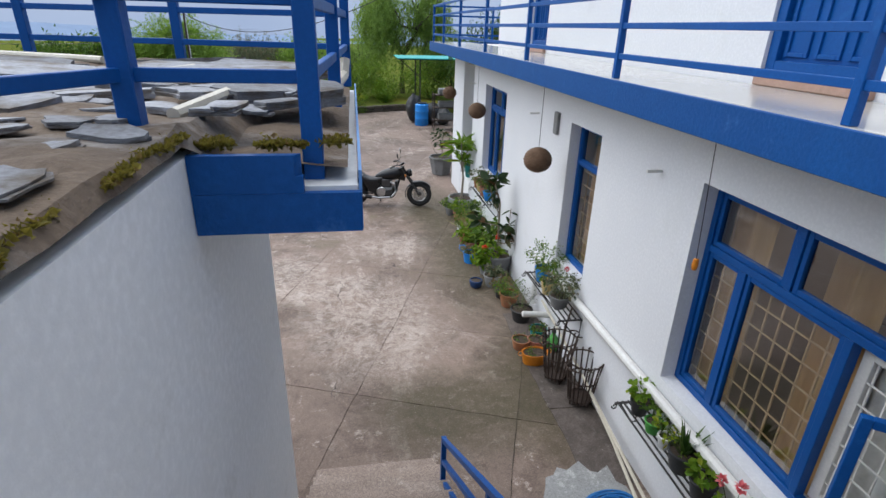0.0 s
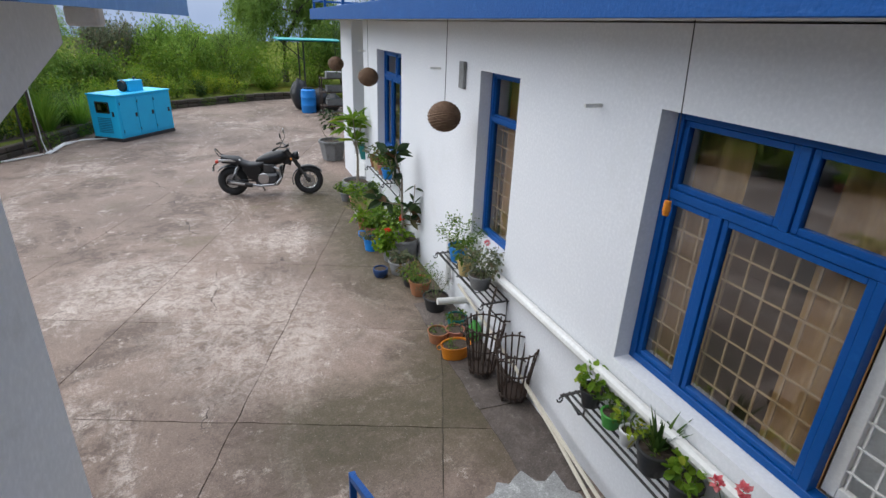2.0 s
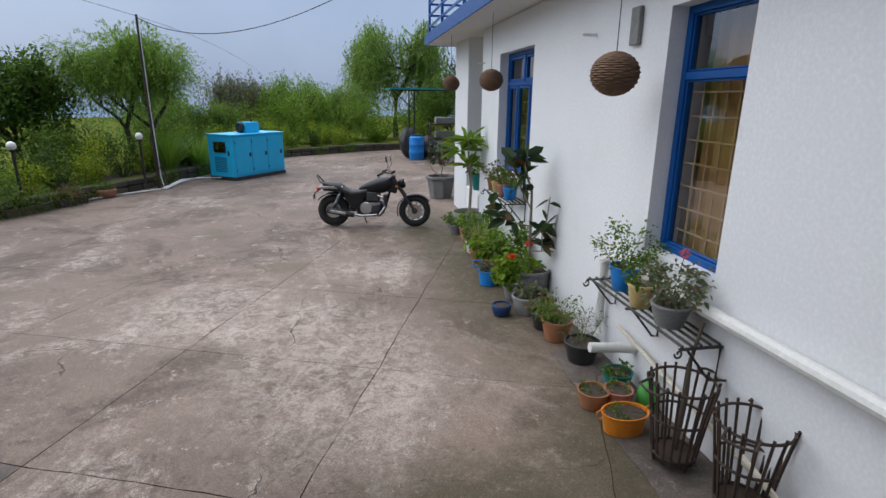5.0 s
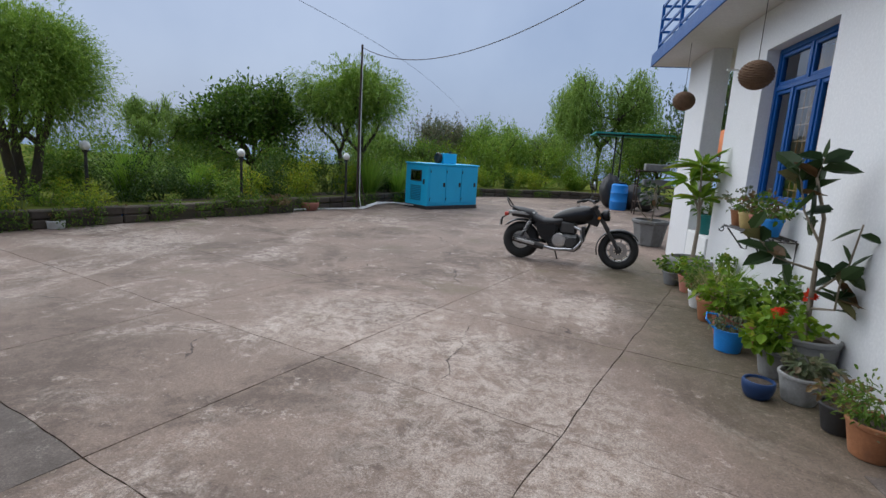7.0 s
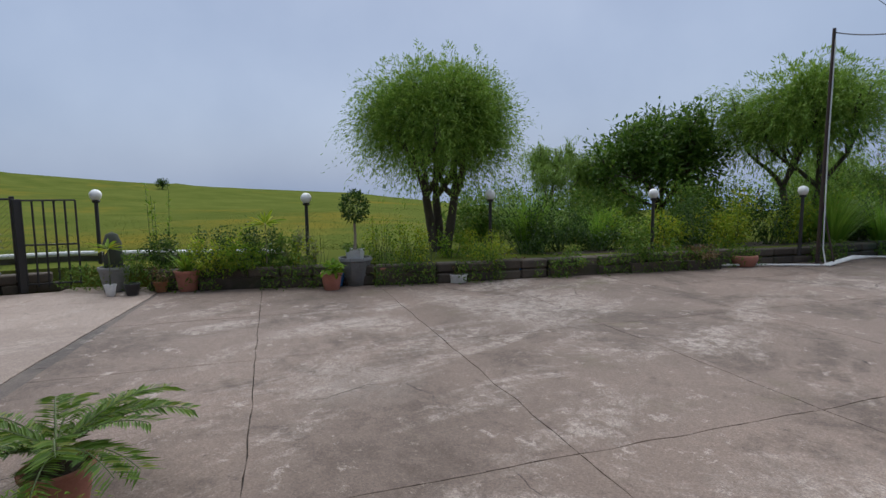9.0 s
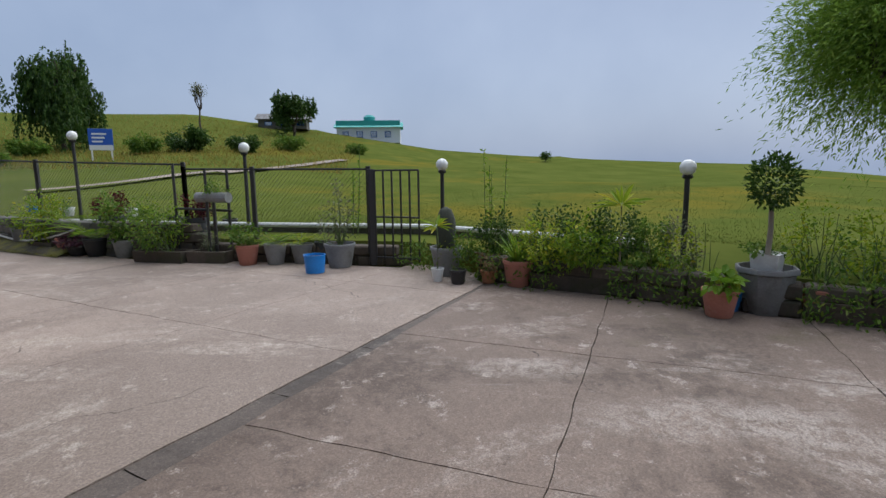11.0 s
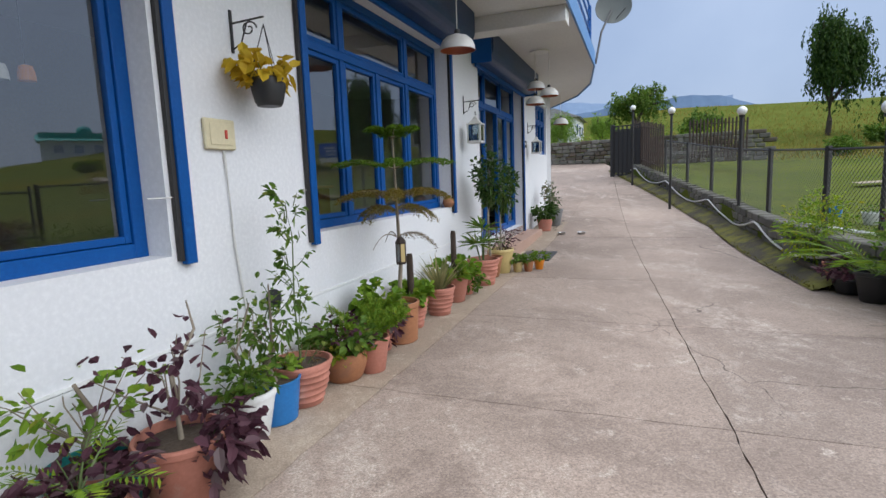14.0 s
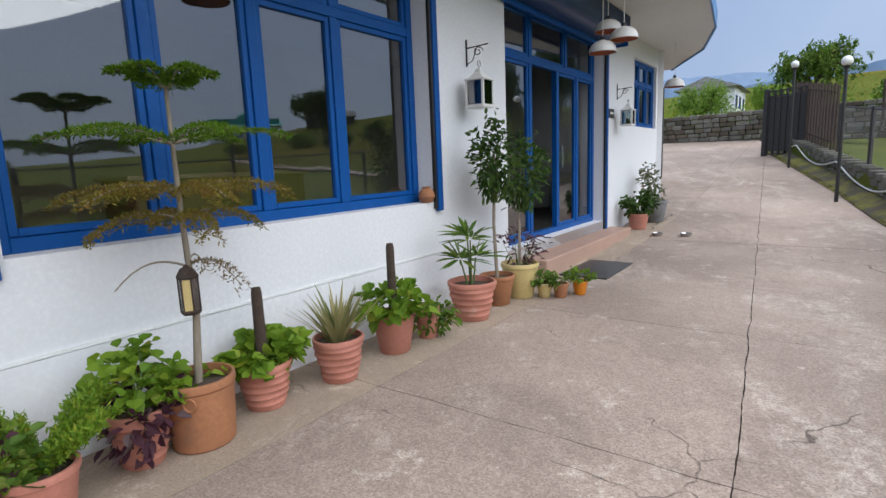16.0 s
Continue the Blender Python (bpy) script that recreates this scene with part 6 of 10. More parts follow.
ob, z = potted((2.34, 9.7), 0.15, 0.24, M_BLACKPOT, "black pot of pale arching blades")
tuft(ob, z, 0.45, 0.016, 120, L_LIGHT, 0.9, 0.9, 0.05)
plain_bush_pot(2.12, 9.98, 0.13, 0.2, M_WHITEPOT, "white plastic pot of green herbs", 0.3, 0.2, 0.05, 200, L_GREEN)
plain_bush_pot(2.33, 10.3, 0.16, 0.25, M_TERRA, "terracotta pot of mixed green leaves", 0.4, 0.26, 0.07, 260, L_GREEN)
plain_bush_pot(2.20, 10.75, 0.14, 0.22, M_TERRA, "terracotta pot with a small leafy plant", 0.32, 0.22, 0.06, 200, L_LIGHT)
plain_bush_pot(2.08, 11.15, 0.13, 0.18, M_GREYPOT, "grey pot with a low leafy plant", 0.26, 0.2, 0.06, 180, L_GREEN)
ob, z = potted((2.36, 11.35), 0.33, 0.36, M_GREYPOT, "very wide stone planter with a long-leaved dracaena tree", "bowl")
stem(ob, [(0, 0, z), (0.02, 0.01, z + 0.5), (-0.02, 0, z + 0.85)], 0.03, 0.02)
for tp in ((-0.02, 0, z + 0.85), (-0.15, 0.1, z + 1.1), (0.12, 0.05, z + 1.2), (-0.08, -0.12, z + 1.3)):
    stem(ob, [(-0.01, 0, z + 0.7), tp], 0.016, 0.01)
    whorl(ob, tp, 24, 0.42, 0.075, L_LIGHT, 0.1, 0.35)
ob, z = potted((2.42, 14.75), 0.36, 0.52, M_GREYPOT, "large grey octagonal cement planter with a bare-stemmed shrub", "octagon", taper=0.72)
stem(ob, [(0, 0, z), (0.05, 0, z + 0.4), (0.02, 0, z + 0.75)], 0.025, 0.01)
stem(ob, [(0, 0, z), (-0.2, 0, z + 0.2), (-0.32, 0.05, z + 0.5)], 0.015, 0.006)
bush(ob, z + 0.3, 0.6, 0.4, 0.12, 80, L_RUBBER, 7, 0.2, 0.6, M_PALEBARK)
ob, z = potted((2.71, 12.1, 0.62), 0.16, 0.3, M_TEALPOT, "pale teal pot on the porch ledge with leafy stems")
bush(ob, z, 0.35, 0.3, 0.1, 120, L_GREEN, 8, 0.3, 0.5)


def wall_shelf(y0, y1, z, depth, label):
    """A black iron bracket shelf with long bars and scrolled ends."""
    ob = thing("iron_shelf", (0, 0, 0), label, "shelf", "iron wall shelves")
    x1 = 2.566
    x0 = x1 - depth
    for i in range(5):
        x = x0 + 0.02 + (depth - 0.04) * i / 4
        part("bar", add_tube(nb(), (x, y0, z), (x, y1, z), 0.010, n=6), M_BLACK, ob)
    for y in (y0, (y0 + y1) / 2, y1):
        part("cross_bar", add_box(nb(), (x0, y - 0.012, z - 0.022), (x1, y + 0.012, z - 0.011)), M_BLACK, ob)
        part("bracket", add_path(nb(), [(x1 - 0.01, y, z - 0.02), (x1 - 0.012, y, z - 0.26), (x1 - 0.06, y, z - 0.25), (x0 + 0.06, y, z - 0.03)], 0.009, 6), M_BLACK, ob)
    for y in (y0, y1):
        bm = nb()
        pts = [(x0 - 0.03 * math.cos(t) * (1 - t / 9), y, z - 0.045 - 0.035 * math.sin(t) * (1 - t / 9)) for t in np.linspace(0, 6.5, 18)]
        part("scroll", add_path(bm, pts, 0.007, 5), M_BLACK, ob)
    return ob


wall_shelf(1.3, 3.62, 0.76, 0.26, "long black iron shelf below the window with pots")
wall_shelf(5.02, 6.35, 0.82, 0.30, "black iron bracket shelf with scrolled ends")
wall_shelf(8.9, 10.05, 0.98, 0.30, "black iron shelf under the far window")


def shelf_pot(x, y, z, r, h, mt, lb, bh, br, leaf, k, lf, style="plain", width=0.6):
    ob, zz = potted((x, y, z + 0.011), r, h, mt, lb, style)
    bush(ob, zz, bh, br, leaf, k, lf, 8, 0.35, width)
    return ob, zz


shelf_pot(2.44, 3.44, 0.76, 0.09, 0.15, M_BLACKPOT, "small black pot of bright geranium leaves", 0.2, 0.13, 0.06, 60, L_LIGHT, width=0.9)
shelf_pot(2.44, 3.20, 0.76, 0.08, 0.12, M_GREENPL, "small green pot with aloe leaves", 0.13, 0.11, 0.06, 50, L_GREEN)
ob, z = potted((2.44, 3.02, 0.771), 0.065, 0.12, M_WHITEPOT, "small white dotted pot with a yellowing plant")
bush(ob, z, 0.18, 0.14, 0.06, 60, L_YGREEN, 8, 0.3, 0.5)
ob, z = potted((2.44, 2.78, 0.771), 0.12, 0.19, M_BLACKPOT, "black plastic pot with spiky dark aloe blades")
tuft(ob, z, 0.26, 0.04, 26, L_DARK, 0.8, 0.35, 0.04)
bush(ob, z, 0.06, 0.1, 0.03, 60, L_GREEN, 6, 0.5)
shelf_pot(2.44, 2.52, 0.76, 0.10, 0.16, M_BLACKPOT, "black pot of round geranium leaves", 0.17, 0.14, 0.07, 60, L_LIGHT, width=0.95)
ob, z = shelf_pot(2.43, 2.20, 0.76, 0.13, 0.14, M_TERRA2, "round coir pot of dry moss with a flowering geranium", 0.24, 0.16, 0.065, 60, L_LIGHT, width=0.9)
blooms(ob, [(-0.06, 0.1, z + 0.27), (0.0, 0.0, z + 0.30), (-0.1, -0.14, z + 0.26)], 0.04, L_PINK, "pink geranium head")
ob, z = shelf_pot(2.43, 1.85, 0.76, 0.11, 0.16, M_BLACKPOT, "black pot of green geranium with pink flowers", 0.22, 0.17, 0.07, 110, L_LIGHT, width=0.95)
blooms(ob, [(-0.05, 0.05, z + 0.27), (-0.08, -0.1, z + 0.22)], 0.04, L_PINK, "pink geranium head")
shelf_pot(2.42, 6.02, 0.82, 0.12, 0.20, M_BRIGHTBLUE, "blue plastic pot with a bushy small-leaved shrub", 0.36, 0.26, 0.035, 800, L_GREEN, "bucket")
shelf_pot(2.36, 5.66, 0.82, 0.10, 0.18, M_YELLOWPOT, "cream plastic pot with a leafy plant", 0.2, 0.15, 0.05, 90, L_GREEN)
ob, z = shelf_pot(2.38, 5.32, 0.82, 0.13, 0.16, M_GREYPOT, "grey metal pot with grey-green leaves and mauve flowers", 0.32, 0.24, 0.05, 330, L_GREYGREEN)
blooms(ob, [(0.05, 0.0, z + 0.36)], 0.03, L_PINK, "small mauve flower head")
for y, mt, lf, lb in ((9.95, M_TERRA2, L_GREYGREEN, "brown pot with a thin bent shrub"), (9.7, M_YELLOWPOT, L_GREEN, "yellow pot of green leaves"), (9.4, M_TERRA, L_DRY, "terracotta pot with dry reddish leaves"), (9.1, M_BRIGHTBLUE, L_GREEN, "blue pot of green leaves")):
    shelf_pot(2.40, y, 0.98, 0.10, 0.17, mt, lb, 0.28, 0.18, 0.06, 110, lf)

# ---- motorcycle ----
def motorcycle(m):
    """A low black cruiser on its side stand; x runs forward along the machine."""
    ob = thing("motorcycle", m, "black cruiser motorcycle with alloy wheels parked on its side stand", "motorcycle")
    WB, R = 1.50, 0.295

    def wheel(x, r, w, nm):
        wh = part("wheel", add_lathe(nb(), [(0, -0.03), (0.045, -0.03), (0.045, 0.03), (0, 0.03)], 14, pose(x, 0, R, 90)), M_STEELDARK, ob)
        ty = nb()
        add_torus(ty, (x, 0, R), r - w * 0.5, w * 0.5, 40, 12, "Y")
        smooth(part("tyre", ty, M_RUBBER, wh, "black rubber tyre"), 60)
        rim = add_torus(nb(), (x, 0, R), r - w * 0.98, 0.014, 36, 6, "Y")
        smooth(part("rim", rim, M_CHROME, wh, "bright machined rim edge"), 60)
        sp = nb()
        for i in range(10):
            a = 2 * math.pi * i / 10
            add_tube(sp, (x + 0.04 * math.cos(a), 0, R + 0.04 * math.sin(a)), (x + (r - w * 1.05) * math.cos(a + 0.12), 0, R + (r - w * 1.05) * math.sin(a + 0.12)), 0.012, 0.009, 5)
        part("spokes", sp, M_STEELDARK, wh, "cast alloy spokes")
        disc = add_lathe(nb(), [(0.07, -0.003), (0.13, -0.003), (0.13, 0.003), (0.07, 0.003), (0.07, -0.003)], 28, pose(x, -0.06, R, 90))
        part("brake_disc", disc, M_CHROME, wh)
        return wh

    wheel(0, 0.295, 0.16, "rear")
    wheel(WB, 0.295, 0.12, "front")
    # Front end.
    top = Vector((WB - 0.42, 0, 0.93))
    for s in (-0.085, 0.085):
        fk = part("fork", add_tube(nb(), (WB, s, R), (WB - 0.17, s, 0.56), 0.026, n=12), M_STEELDARK, ob)
        smooth(part("fork_tube", add_tube(nb(), (WB - 0.17, s, 0.56), (top.x, s, top.z), 0.027, n=12), M_BLACK, fk))
    part("triple_clamp", add_box(nb(), (-0.05, -0.11, -0.02), (0.05, 0.11, 0.02), pose(top.x + 0.02, 0, top.z - 0.02, 0, -25), bevel=0.008), M_BIKEBLACK, ob)

    def fender(x, a0, a1, rr, w, nm):
        bm = nb()
        rows = []
        for a in np.linspace(a0, a1, 16):
            rows.append([bm.verts.new((x + (rr + 0.012 * math.cos(u * 1.5)) * math.cos(a), w * u, R + (rr - 0.03 * abs(u) ** 2) * math.sin(a))) for u in np.linspace(-1, 1, 7)])
        for r0, r1 in zip(rows, rows[1:]):
            for i in range(6):
                bm.faces.new((r0[i], r0[i + 1], r1[i + 1], r1[i]))
        o = part(nm, bm, M_BIKEBLACK, ob)
        o.modifiers.new("thick", "SOLIDIFY").thickness = 0.006
        return smooth(o, 60)

    fender(WB, radians(35), radians(200), 0.325, 0.075, "front_fender")
    fender(0, radians(30), radians(140), 0.345, 0.11, "rear_fender")
    hl = part("headlight", add_lathe(nb(), [(0, -0.09), (0.04, -0.085), (0.085, -0.03), (0.09, 0.03), (0.08, 0.045), (0, 0.05)], 18, pose(top.x + 0.19, 0, 0.80, 0, 80)), M_BIKEBLACK, ob)
    smooth(hl)
    part("lens", add_lathe(nb(), [(0, 0.052), (0.07, 0.049), (0.07, 0.054), (0, 0.062)], 18, pose(top.x + 0.19, 0, 0.80, 0, 80)), M_GLASS, hl)
    part("instrument", add_lathe(nb(), [(0, -0.02), (0.05, -0.02), (0.055, 0.02), (0, 0.025)], 16, pose(top.x + 0.02, 0, 1.0, 0, -30)), M_BIKEBLACK, ob)
    hb = nb()
    add_path(hb, [(top.x - 0.20, -0.40, 0.98), (top.x - 0.10, -0.30, 1.02), (top.x, -0.12, 0.99), (top.x + 0.01, 0, 0.97), (top.x, 0.12, 0.99), (top.x - 0.10, 0.30, 1.02), (top.x - 0.20, 0.40, 0.98)], 0.012, 8)
    bar = smooth(part("handlebar", hb, M_BIKEBLACK, ob))
    for s in (-1, 1):
        part("grip", add_tube(nb(), (top.x - 0.13, s * 0.33, 1.012), (top.x - 0.215, s * 0.415, 0.975), 0.019, n=10), M_RUBBER, bar)
        mi = part("mirror_stalk", add_path(nb(), [(top.x - 0.09, s * 0.28, 1.02), (top.x - 0.03, s * 0.32, 1.14), (top.x - 0.06, s * 0.36, 1.22)], 0.006, 6), M_BLACK, ob)
        part("mirror", add_lathe(nb(), [(0, -0.012), (0.05, -0.012), (0.058, 0.0), (0.05, 0.012), (0, 0.014)], 16, pose(top.x - 0.06, s * 0.37, 1.25, 0, 80), squash=0.7), M_CHROME if s > 0 else M_BLACK, mi)
        part("indicator", add_lathe(nb(), [(0, -0.025), (0.02, -0.02), (0.024, 0.0), (0.02, 0.02), (0, 0.026)], 10, pose(top.x + 0.10, s * 0.16, 0.76, 90)), M_ORANGE, ob)
    # Frame, tank, seat.
    fr = nb()
    add_path(fr, [(top.x - 0.02, 0, 0.82), (0.72, 0, 0.72), (0.34, 0, 0.60), (0.12, 0, 0.62)], 0.026, 8)
    add_path(fr, [(top.x, 0, 0.78), (0.98, 0, 0.45), (0.92, 0, 0.26), (0.45, 0, 0.24), (0.36, 0, 0.5)], 0.022, 8)
    for s in (-0.13, 0.13):
        add_path(fr, [(0.42, s * 0.6, 0.30), (0.2, s, 0.33), (0.0, s, R)], 0.018, 6)
    smooth(part("frame", fr, M_BIKEBLACK, ob))
    bm = nb()
    bmesh.ops.create_uvsphere(bm, u_segments=24, v_segments=14, radius=1.0)
    for v in bm.verts:
        t = (v.co.x + 1) / 2
        v.co = Vector((v.co.x * 0.34, v.co.y * (0.10 + 0.10 * t), v.co.z * (0.10 + 0.085 * t) + 0.03 * t))
    bmesh.ops.transform(bm, matrix=pose(0.80, 0, 0.735, 0, -8), verts=bm.verts[:])
    tank = smooth(part("fuel_tank", bm, M_BIKEBLACK, ob, "glossy black teardrop fuel tank"), 80)
    part("filler_cap", add_lathe(nb(), [(0, 0), (0.035, 0), (0.035, 0.012), (0, 0.014)], 14, pose(0.84, 0, 0.918, 0, -8)), M_CHROME, tank)
    bm = nb()
    pr = [(0.64, 0.67, 0.12), (0.50, 0.63, 0.16), (0.36, 0.625, 0.17), (0.22, 0.67, 0.16), (0.15, 0.735, 0.14), (0.0, 0.755, 0.125), (-0.17, 0.765, 0.10)]
    rows = []
    for x, z, w in pr:
        rows.append([bm.verts.new((x, w * math.sin(a), z + 0.06 * math.cos(a) - (0.05 if abs(a) > 2 else 0))) for a in np.linspace(-math.pi, math.pi, 14, endpoint=False)])
    for r0, r1 in zip(rows, rows[1:]):
        for i in range(14):
            bm.faces.new((r0[i], r0[(i + 1) % 14], r1[(i + 1) % 14], r1[i]))
    bm.faces.new(rows[0])
    bm.faces.new(rows[-1][::-1])
    smooth(part("seat", bm, M_SEAT, ob, "stepped black leatherette seat"), 60)
    part("grab_rail", add_path(nb(), [(-0.02, 0.12, 0.76), (-0.2, 0.11, 0.82), (-0.27, 0.06, 0.92), (-0.28, 0, 0.95), (-0.27, -0.06, 0.92), (-0.2, -0.11, 0.82), (-0.02, -0.12, 0.76)], 0.012, 6), M_BLACK, ob)
    for s in (-1, 1):
        smooth(part("side_cover", add_lathe(nb(), [(0, -0.03), (0.14, -0.025), (0.17, 0.0), (0.14, 0.03), (0, 0.035)], 14, pose(0.42, s * 0.12, 0.52, 90, 0, 0), squash=0.8), M_BIKEBLACK, ob))
        part("tail_panel", add_box(nb(), (-0.22, s * 0.115 - 0.012, 0.70), (0.20, s * 0.115 + 0.012, 0.755), bevel=0.008), M_CHROME if s < 0 else M_BIKEBLACK, ob)
        sh = part("shock_absorber", add_tube(nb(), (0.02, s * 0.15, 0.34), (0.16, s * 0.15, 0.66), 0.02, n=8), M_BLACK, ob)
        sp = nb()
        for k in range(7):
            q = 0.35 + 0.08 * k
            add_torus(sp, (0.02 + 0.14 * q, s * 0.15, 0.34 + 0.32 * q), 0.03, 0.006, 12, 5)
        part("spring", sp, M_CHROME, sh)
    for s in (-1, 1):
        sc = nb()
        add_prism(sc, [(0.22, 0.56), (0.34, 0.36), (0.50, 0.30), (0.56, 0.50), (0.52, 0.64), (0.24, 0.64)], -0.012, 0.012)
        bmesh.ops.transform(sc, matrix=pose(0, s * 0.135, 0, 90), verts=sc.verts[:])
        part("side_panel", sc, M_BIKEBLACK, ob)
        cw = nb()
        add_prism(cw, [(1.00, 0.66), (1.16, 0.62), (1.20, 0.76), (1.10, 0.94), (1.02, 0.88)], -0.015, 0.015)
        bmesh.ops.transform(cw, matrix=pose(0, s * 0.075, 0, 90), verts=cw.verts[:])
        part("tank_shroud", cw, M_BIKEBLACK, ob)
    part("tail_light", add_box(nb(), (-0.30, -0.05, 0.66), (-0.24, 0.05, 0.72), bevel=0.012), M_RED, ob)
    part("number_plate", add_box(nb(), (-0.36, -0.09, 0.50), (-0.352, 0.09, 0.60), bevel=0.002), M_WHITEMETAL, ob)
    part("plate_bracket", add_path(nb(), [(-0.24, 0, 0.68), (-0.34, 0, 0.62), (-0.35, 0, 0.5)], 0.012, 6), M_BLACK, ob)
    # Engine and exhaust.
    en = nb()
    add_box(en, (0.46, -0.15, 0.20), (0.92, 0.15, 0.47), bevel=0.05)
    add_box(en, (0.60, -0.12, 0.46), (0.86, 0.12, 0.66), bevel=0.03)
    add_box(en, (0.93, -0.10, 0.36), (0.99, 0.10, 0.60), bevel=0.01)
    eng = part("engine", en, M_STEELDARK, ob, "dark grey air-cooled engine")
    smooth(part("crank_cover", add_lathe(nb(), [(0, -0.02), (0.10, -0.018), (0.115, 0.0), (0.1, 0.02), (0, 0.025)], 18, pose(0.62, -0.15, 0.36, 90)), M_CHROME, eng))
    smooth(part("clutch_cover", add_lathe(nb(), [(0, -0.02), (0.075, -0.018), (0.085, 0.0), (0.07, 0.02), (0, 0.025)], 18, pose(0.78, -0.15, 0.34, 90)), M_STEELDARK, eng))
    cyl = nb()
    for k in range(8):
        add_box(cyl, (-0.085, -0.10, 0.02 + k * 0.024), (0.085, 0.10, 0.034 + k * 0.024), pose(0.72, 0, 0.44, 0, 14))
    add_box(cyl, (-0.065, -0.08, 0.0), (0.065, 0.08, 0.25), pose(0.72, 0, 0.44, 0, 14))
    part("cylinder", cyl, M_STEELDARK, eng, "finned engine cylinder")
    ex = smooth(part("exhaust_pipe", add_path(nb(), [(0.80, -0.09, 0.60), (0.93, -0.13, 0.55), (0.96, -0.15, 0.38), (0.86, -0.17, 0.24), (0.55, -0.18, 0.22), (0.30, -0.185, 0.26)], 0.024, 10), M_CHROME, ob))
    smooth(part("silencer", add_path(nb(), [(0.40, -0.19, 0.235), (0.25, -0.20, 0.265), (0.05, -0.21, 0.305), (-0.08, -0.215, 0.335)], 0.045, 12, 0.06), M_BLACK, ex))
    part("heat_shield", add_box(nb(), (-0.16, -0.006, -0.022), (0.16, 0.006, 0.022), pose(0.10, -0.262, 0.30, 0, 9), bevel=0.004), M_CHROME, ex)
    part("foot_peg", add_tube(nb(), (0.84, -0.16, 0.27), (0.84, -0.28, 0.27), 0.014, n=8), M_RUBBER, ob)
    part("side_stand", add_path(nb(), [(0.50, 0.12, 0.26), (0.54, 0.24, 0.10), (0.57, 0.27, 0.0)], 0.012, 6), M_BLACK, ob)
    part("chain_guard", add_box(nb(), (0.02, 0.125, 0.36), (0.42, 0.14, 0.41), bevel=0.006), M_BLACK, ob)
    return ob


motorcycle(pose(-0.05, 12.07, 0, -3, 0, -9.5))

# ---- generator ----
gen = thing("generator", pose(-2.75, 19.05, 0, 0, 0, 54), "turquoise sheet-metal diesel generator housing with access doors and a top silencer", "generator")
part("base_frame", add_box(nb(), (-1.22, -0.60, 0.0), (1.22, 0.60, 0.10), bevel=0.01), M_STEELDARK, gen)
body = part("body", add_box(nb(), (-1.2, -0.58, 0.101), (1.2, 0.58, 1.28), bevel=0.012), M_TEAL, gen)
part("lid", add_box(nb(), (-1.23, -0.61, 1.282), (1.23, 0.61, 1.33), bevel=0.01), M_TEAL, gen)
for x0, x1 in ((-1.12, -0.40), (-0.38, 0.34), (0.36, 1.10)):
    dr = part("door", add_box(nb(), (x0, -0.602, 0.18), (x1, -0.582, 1.22), bevel=0.006), M_TEAL, gen)
    part("latch", add_box(nb(), (x1 - 0.12, -0.615, 0.66), (x1 - 0.03, -0.603, 0.78), bevel=0.004), M_BLACK, dr)
    for z in (0.3, 1.1):
        part("hinge", add_tube(nb(), (x0 + 0.015, -0.61, z - 0.04), (x0 + 0.015, -0.61, z + 0.04), 0.012, n=6), M_BLACK, dr)
pn = part("control_window", add_box(nb(), (-1.222, -0.26, 0.80), (-1.202, 0.30, 1.12), bevel=0.02), M_BLACK, gen, "dark framed control panel window")
part("glass", add_box(nb(), (-1.228, -0.20, 0.84), (-1.223, 0.24, 1.08)), M_GLASS, pn)
part("gauge", add_box(nb(), (-1.2235, 0.06, 0.88), (-1.2225, 0.2, 1.04)), M_WHITEMETAL, pn)
lv = nb()
for k in range(9):
    add_box(lv, (-1.216, -0.26, 0.24 + k * 0.05), (-1.202, 0.30, 0.268 + k * 0.05), bevel=0.003)
part("louvre", lv, M_TEALDARK, gen, "row of air louvres")
part("lock", add_box(nb(), (-1.215, -0.42, 0.72), (-1.202, -0.34, 0.86), bevel=0.003), M_BLACK, gen)
sl = part("silencer_box", add_box(nb(), (-0.2, -0.22, 1.332), (0.42, 0.22, 1.64), bevel=0.01), M_TEAL, gen)
part("outlet", add_lathe(nb(), [(0, 0), (0.16, 0), (0.17, 0.05), (0.15, 0.12), (0.10, 0.12), (0, 0.10)], 16, pose(-0.2, 0, 1.49, 0, -90)), M_BLACK, sl)
part("flue", add_tube(nb(), (0.3, 0, 1.64), (0.3, 0, 1.72), 0.04, n=10), M_STEELDARK, sl)

gen.scale = (0.84, 0.84, 0.97)

# ---- lamp posts round the yard ----
def lamp_post(x, y, zb, zt, group="globe lamp posts"):
    ob = thing("lamp_post", pose(x, y, zb), "black garden lamp post with a round white globe", "lamp post", group)
    h = zt - zb
    part("pole", add_tube(nb(), (0, 0, -0.1), (0, 0, h - 0.10), 0.032, 0.028, 10), M_BLACK, ob)
    part("collar", add_lathe(nb(), [(0, h - 0.12), (0.05, h - 0.12), (0.06, h - 0.09), (0.045, h - 0.075), (0, h - 0.075)], 12), M_BLACK, ob)
    smooth(part("globe", add_lathe(nb(), [(0, h - 0.08)] + [(0.088 * math.sin(t), h - 0.088 * math.cos(t)) for t in np.linspace(0.4, math.pi - 0.05, 12)] + [(0, h + 0.088)], 18), M_LAMPGLOBE, ob, "white round globe"), 80)


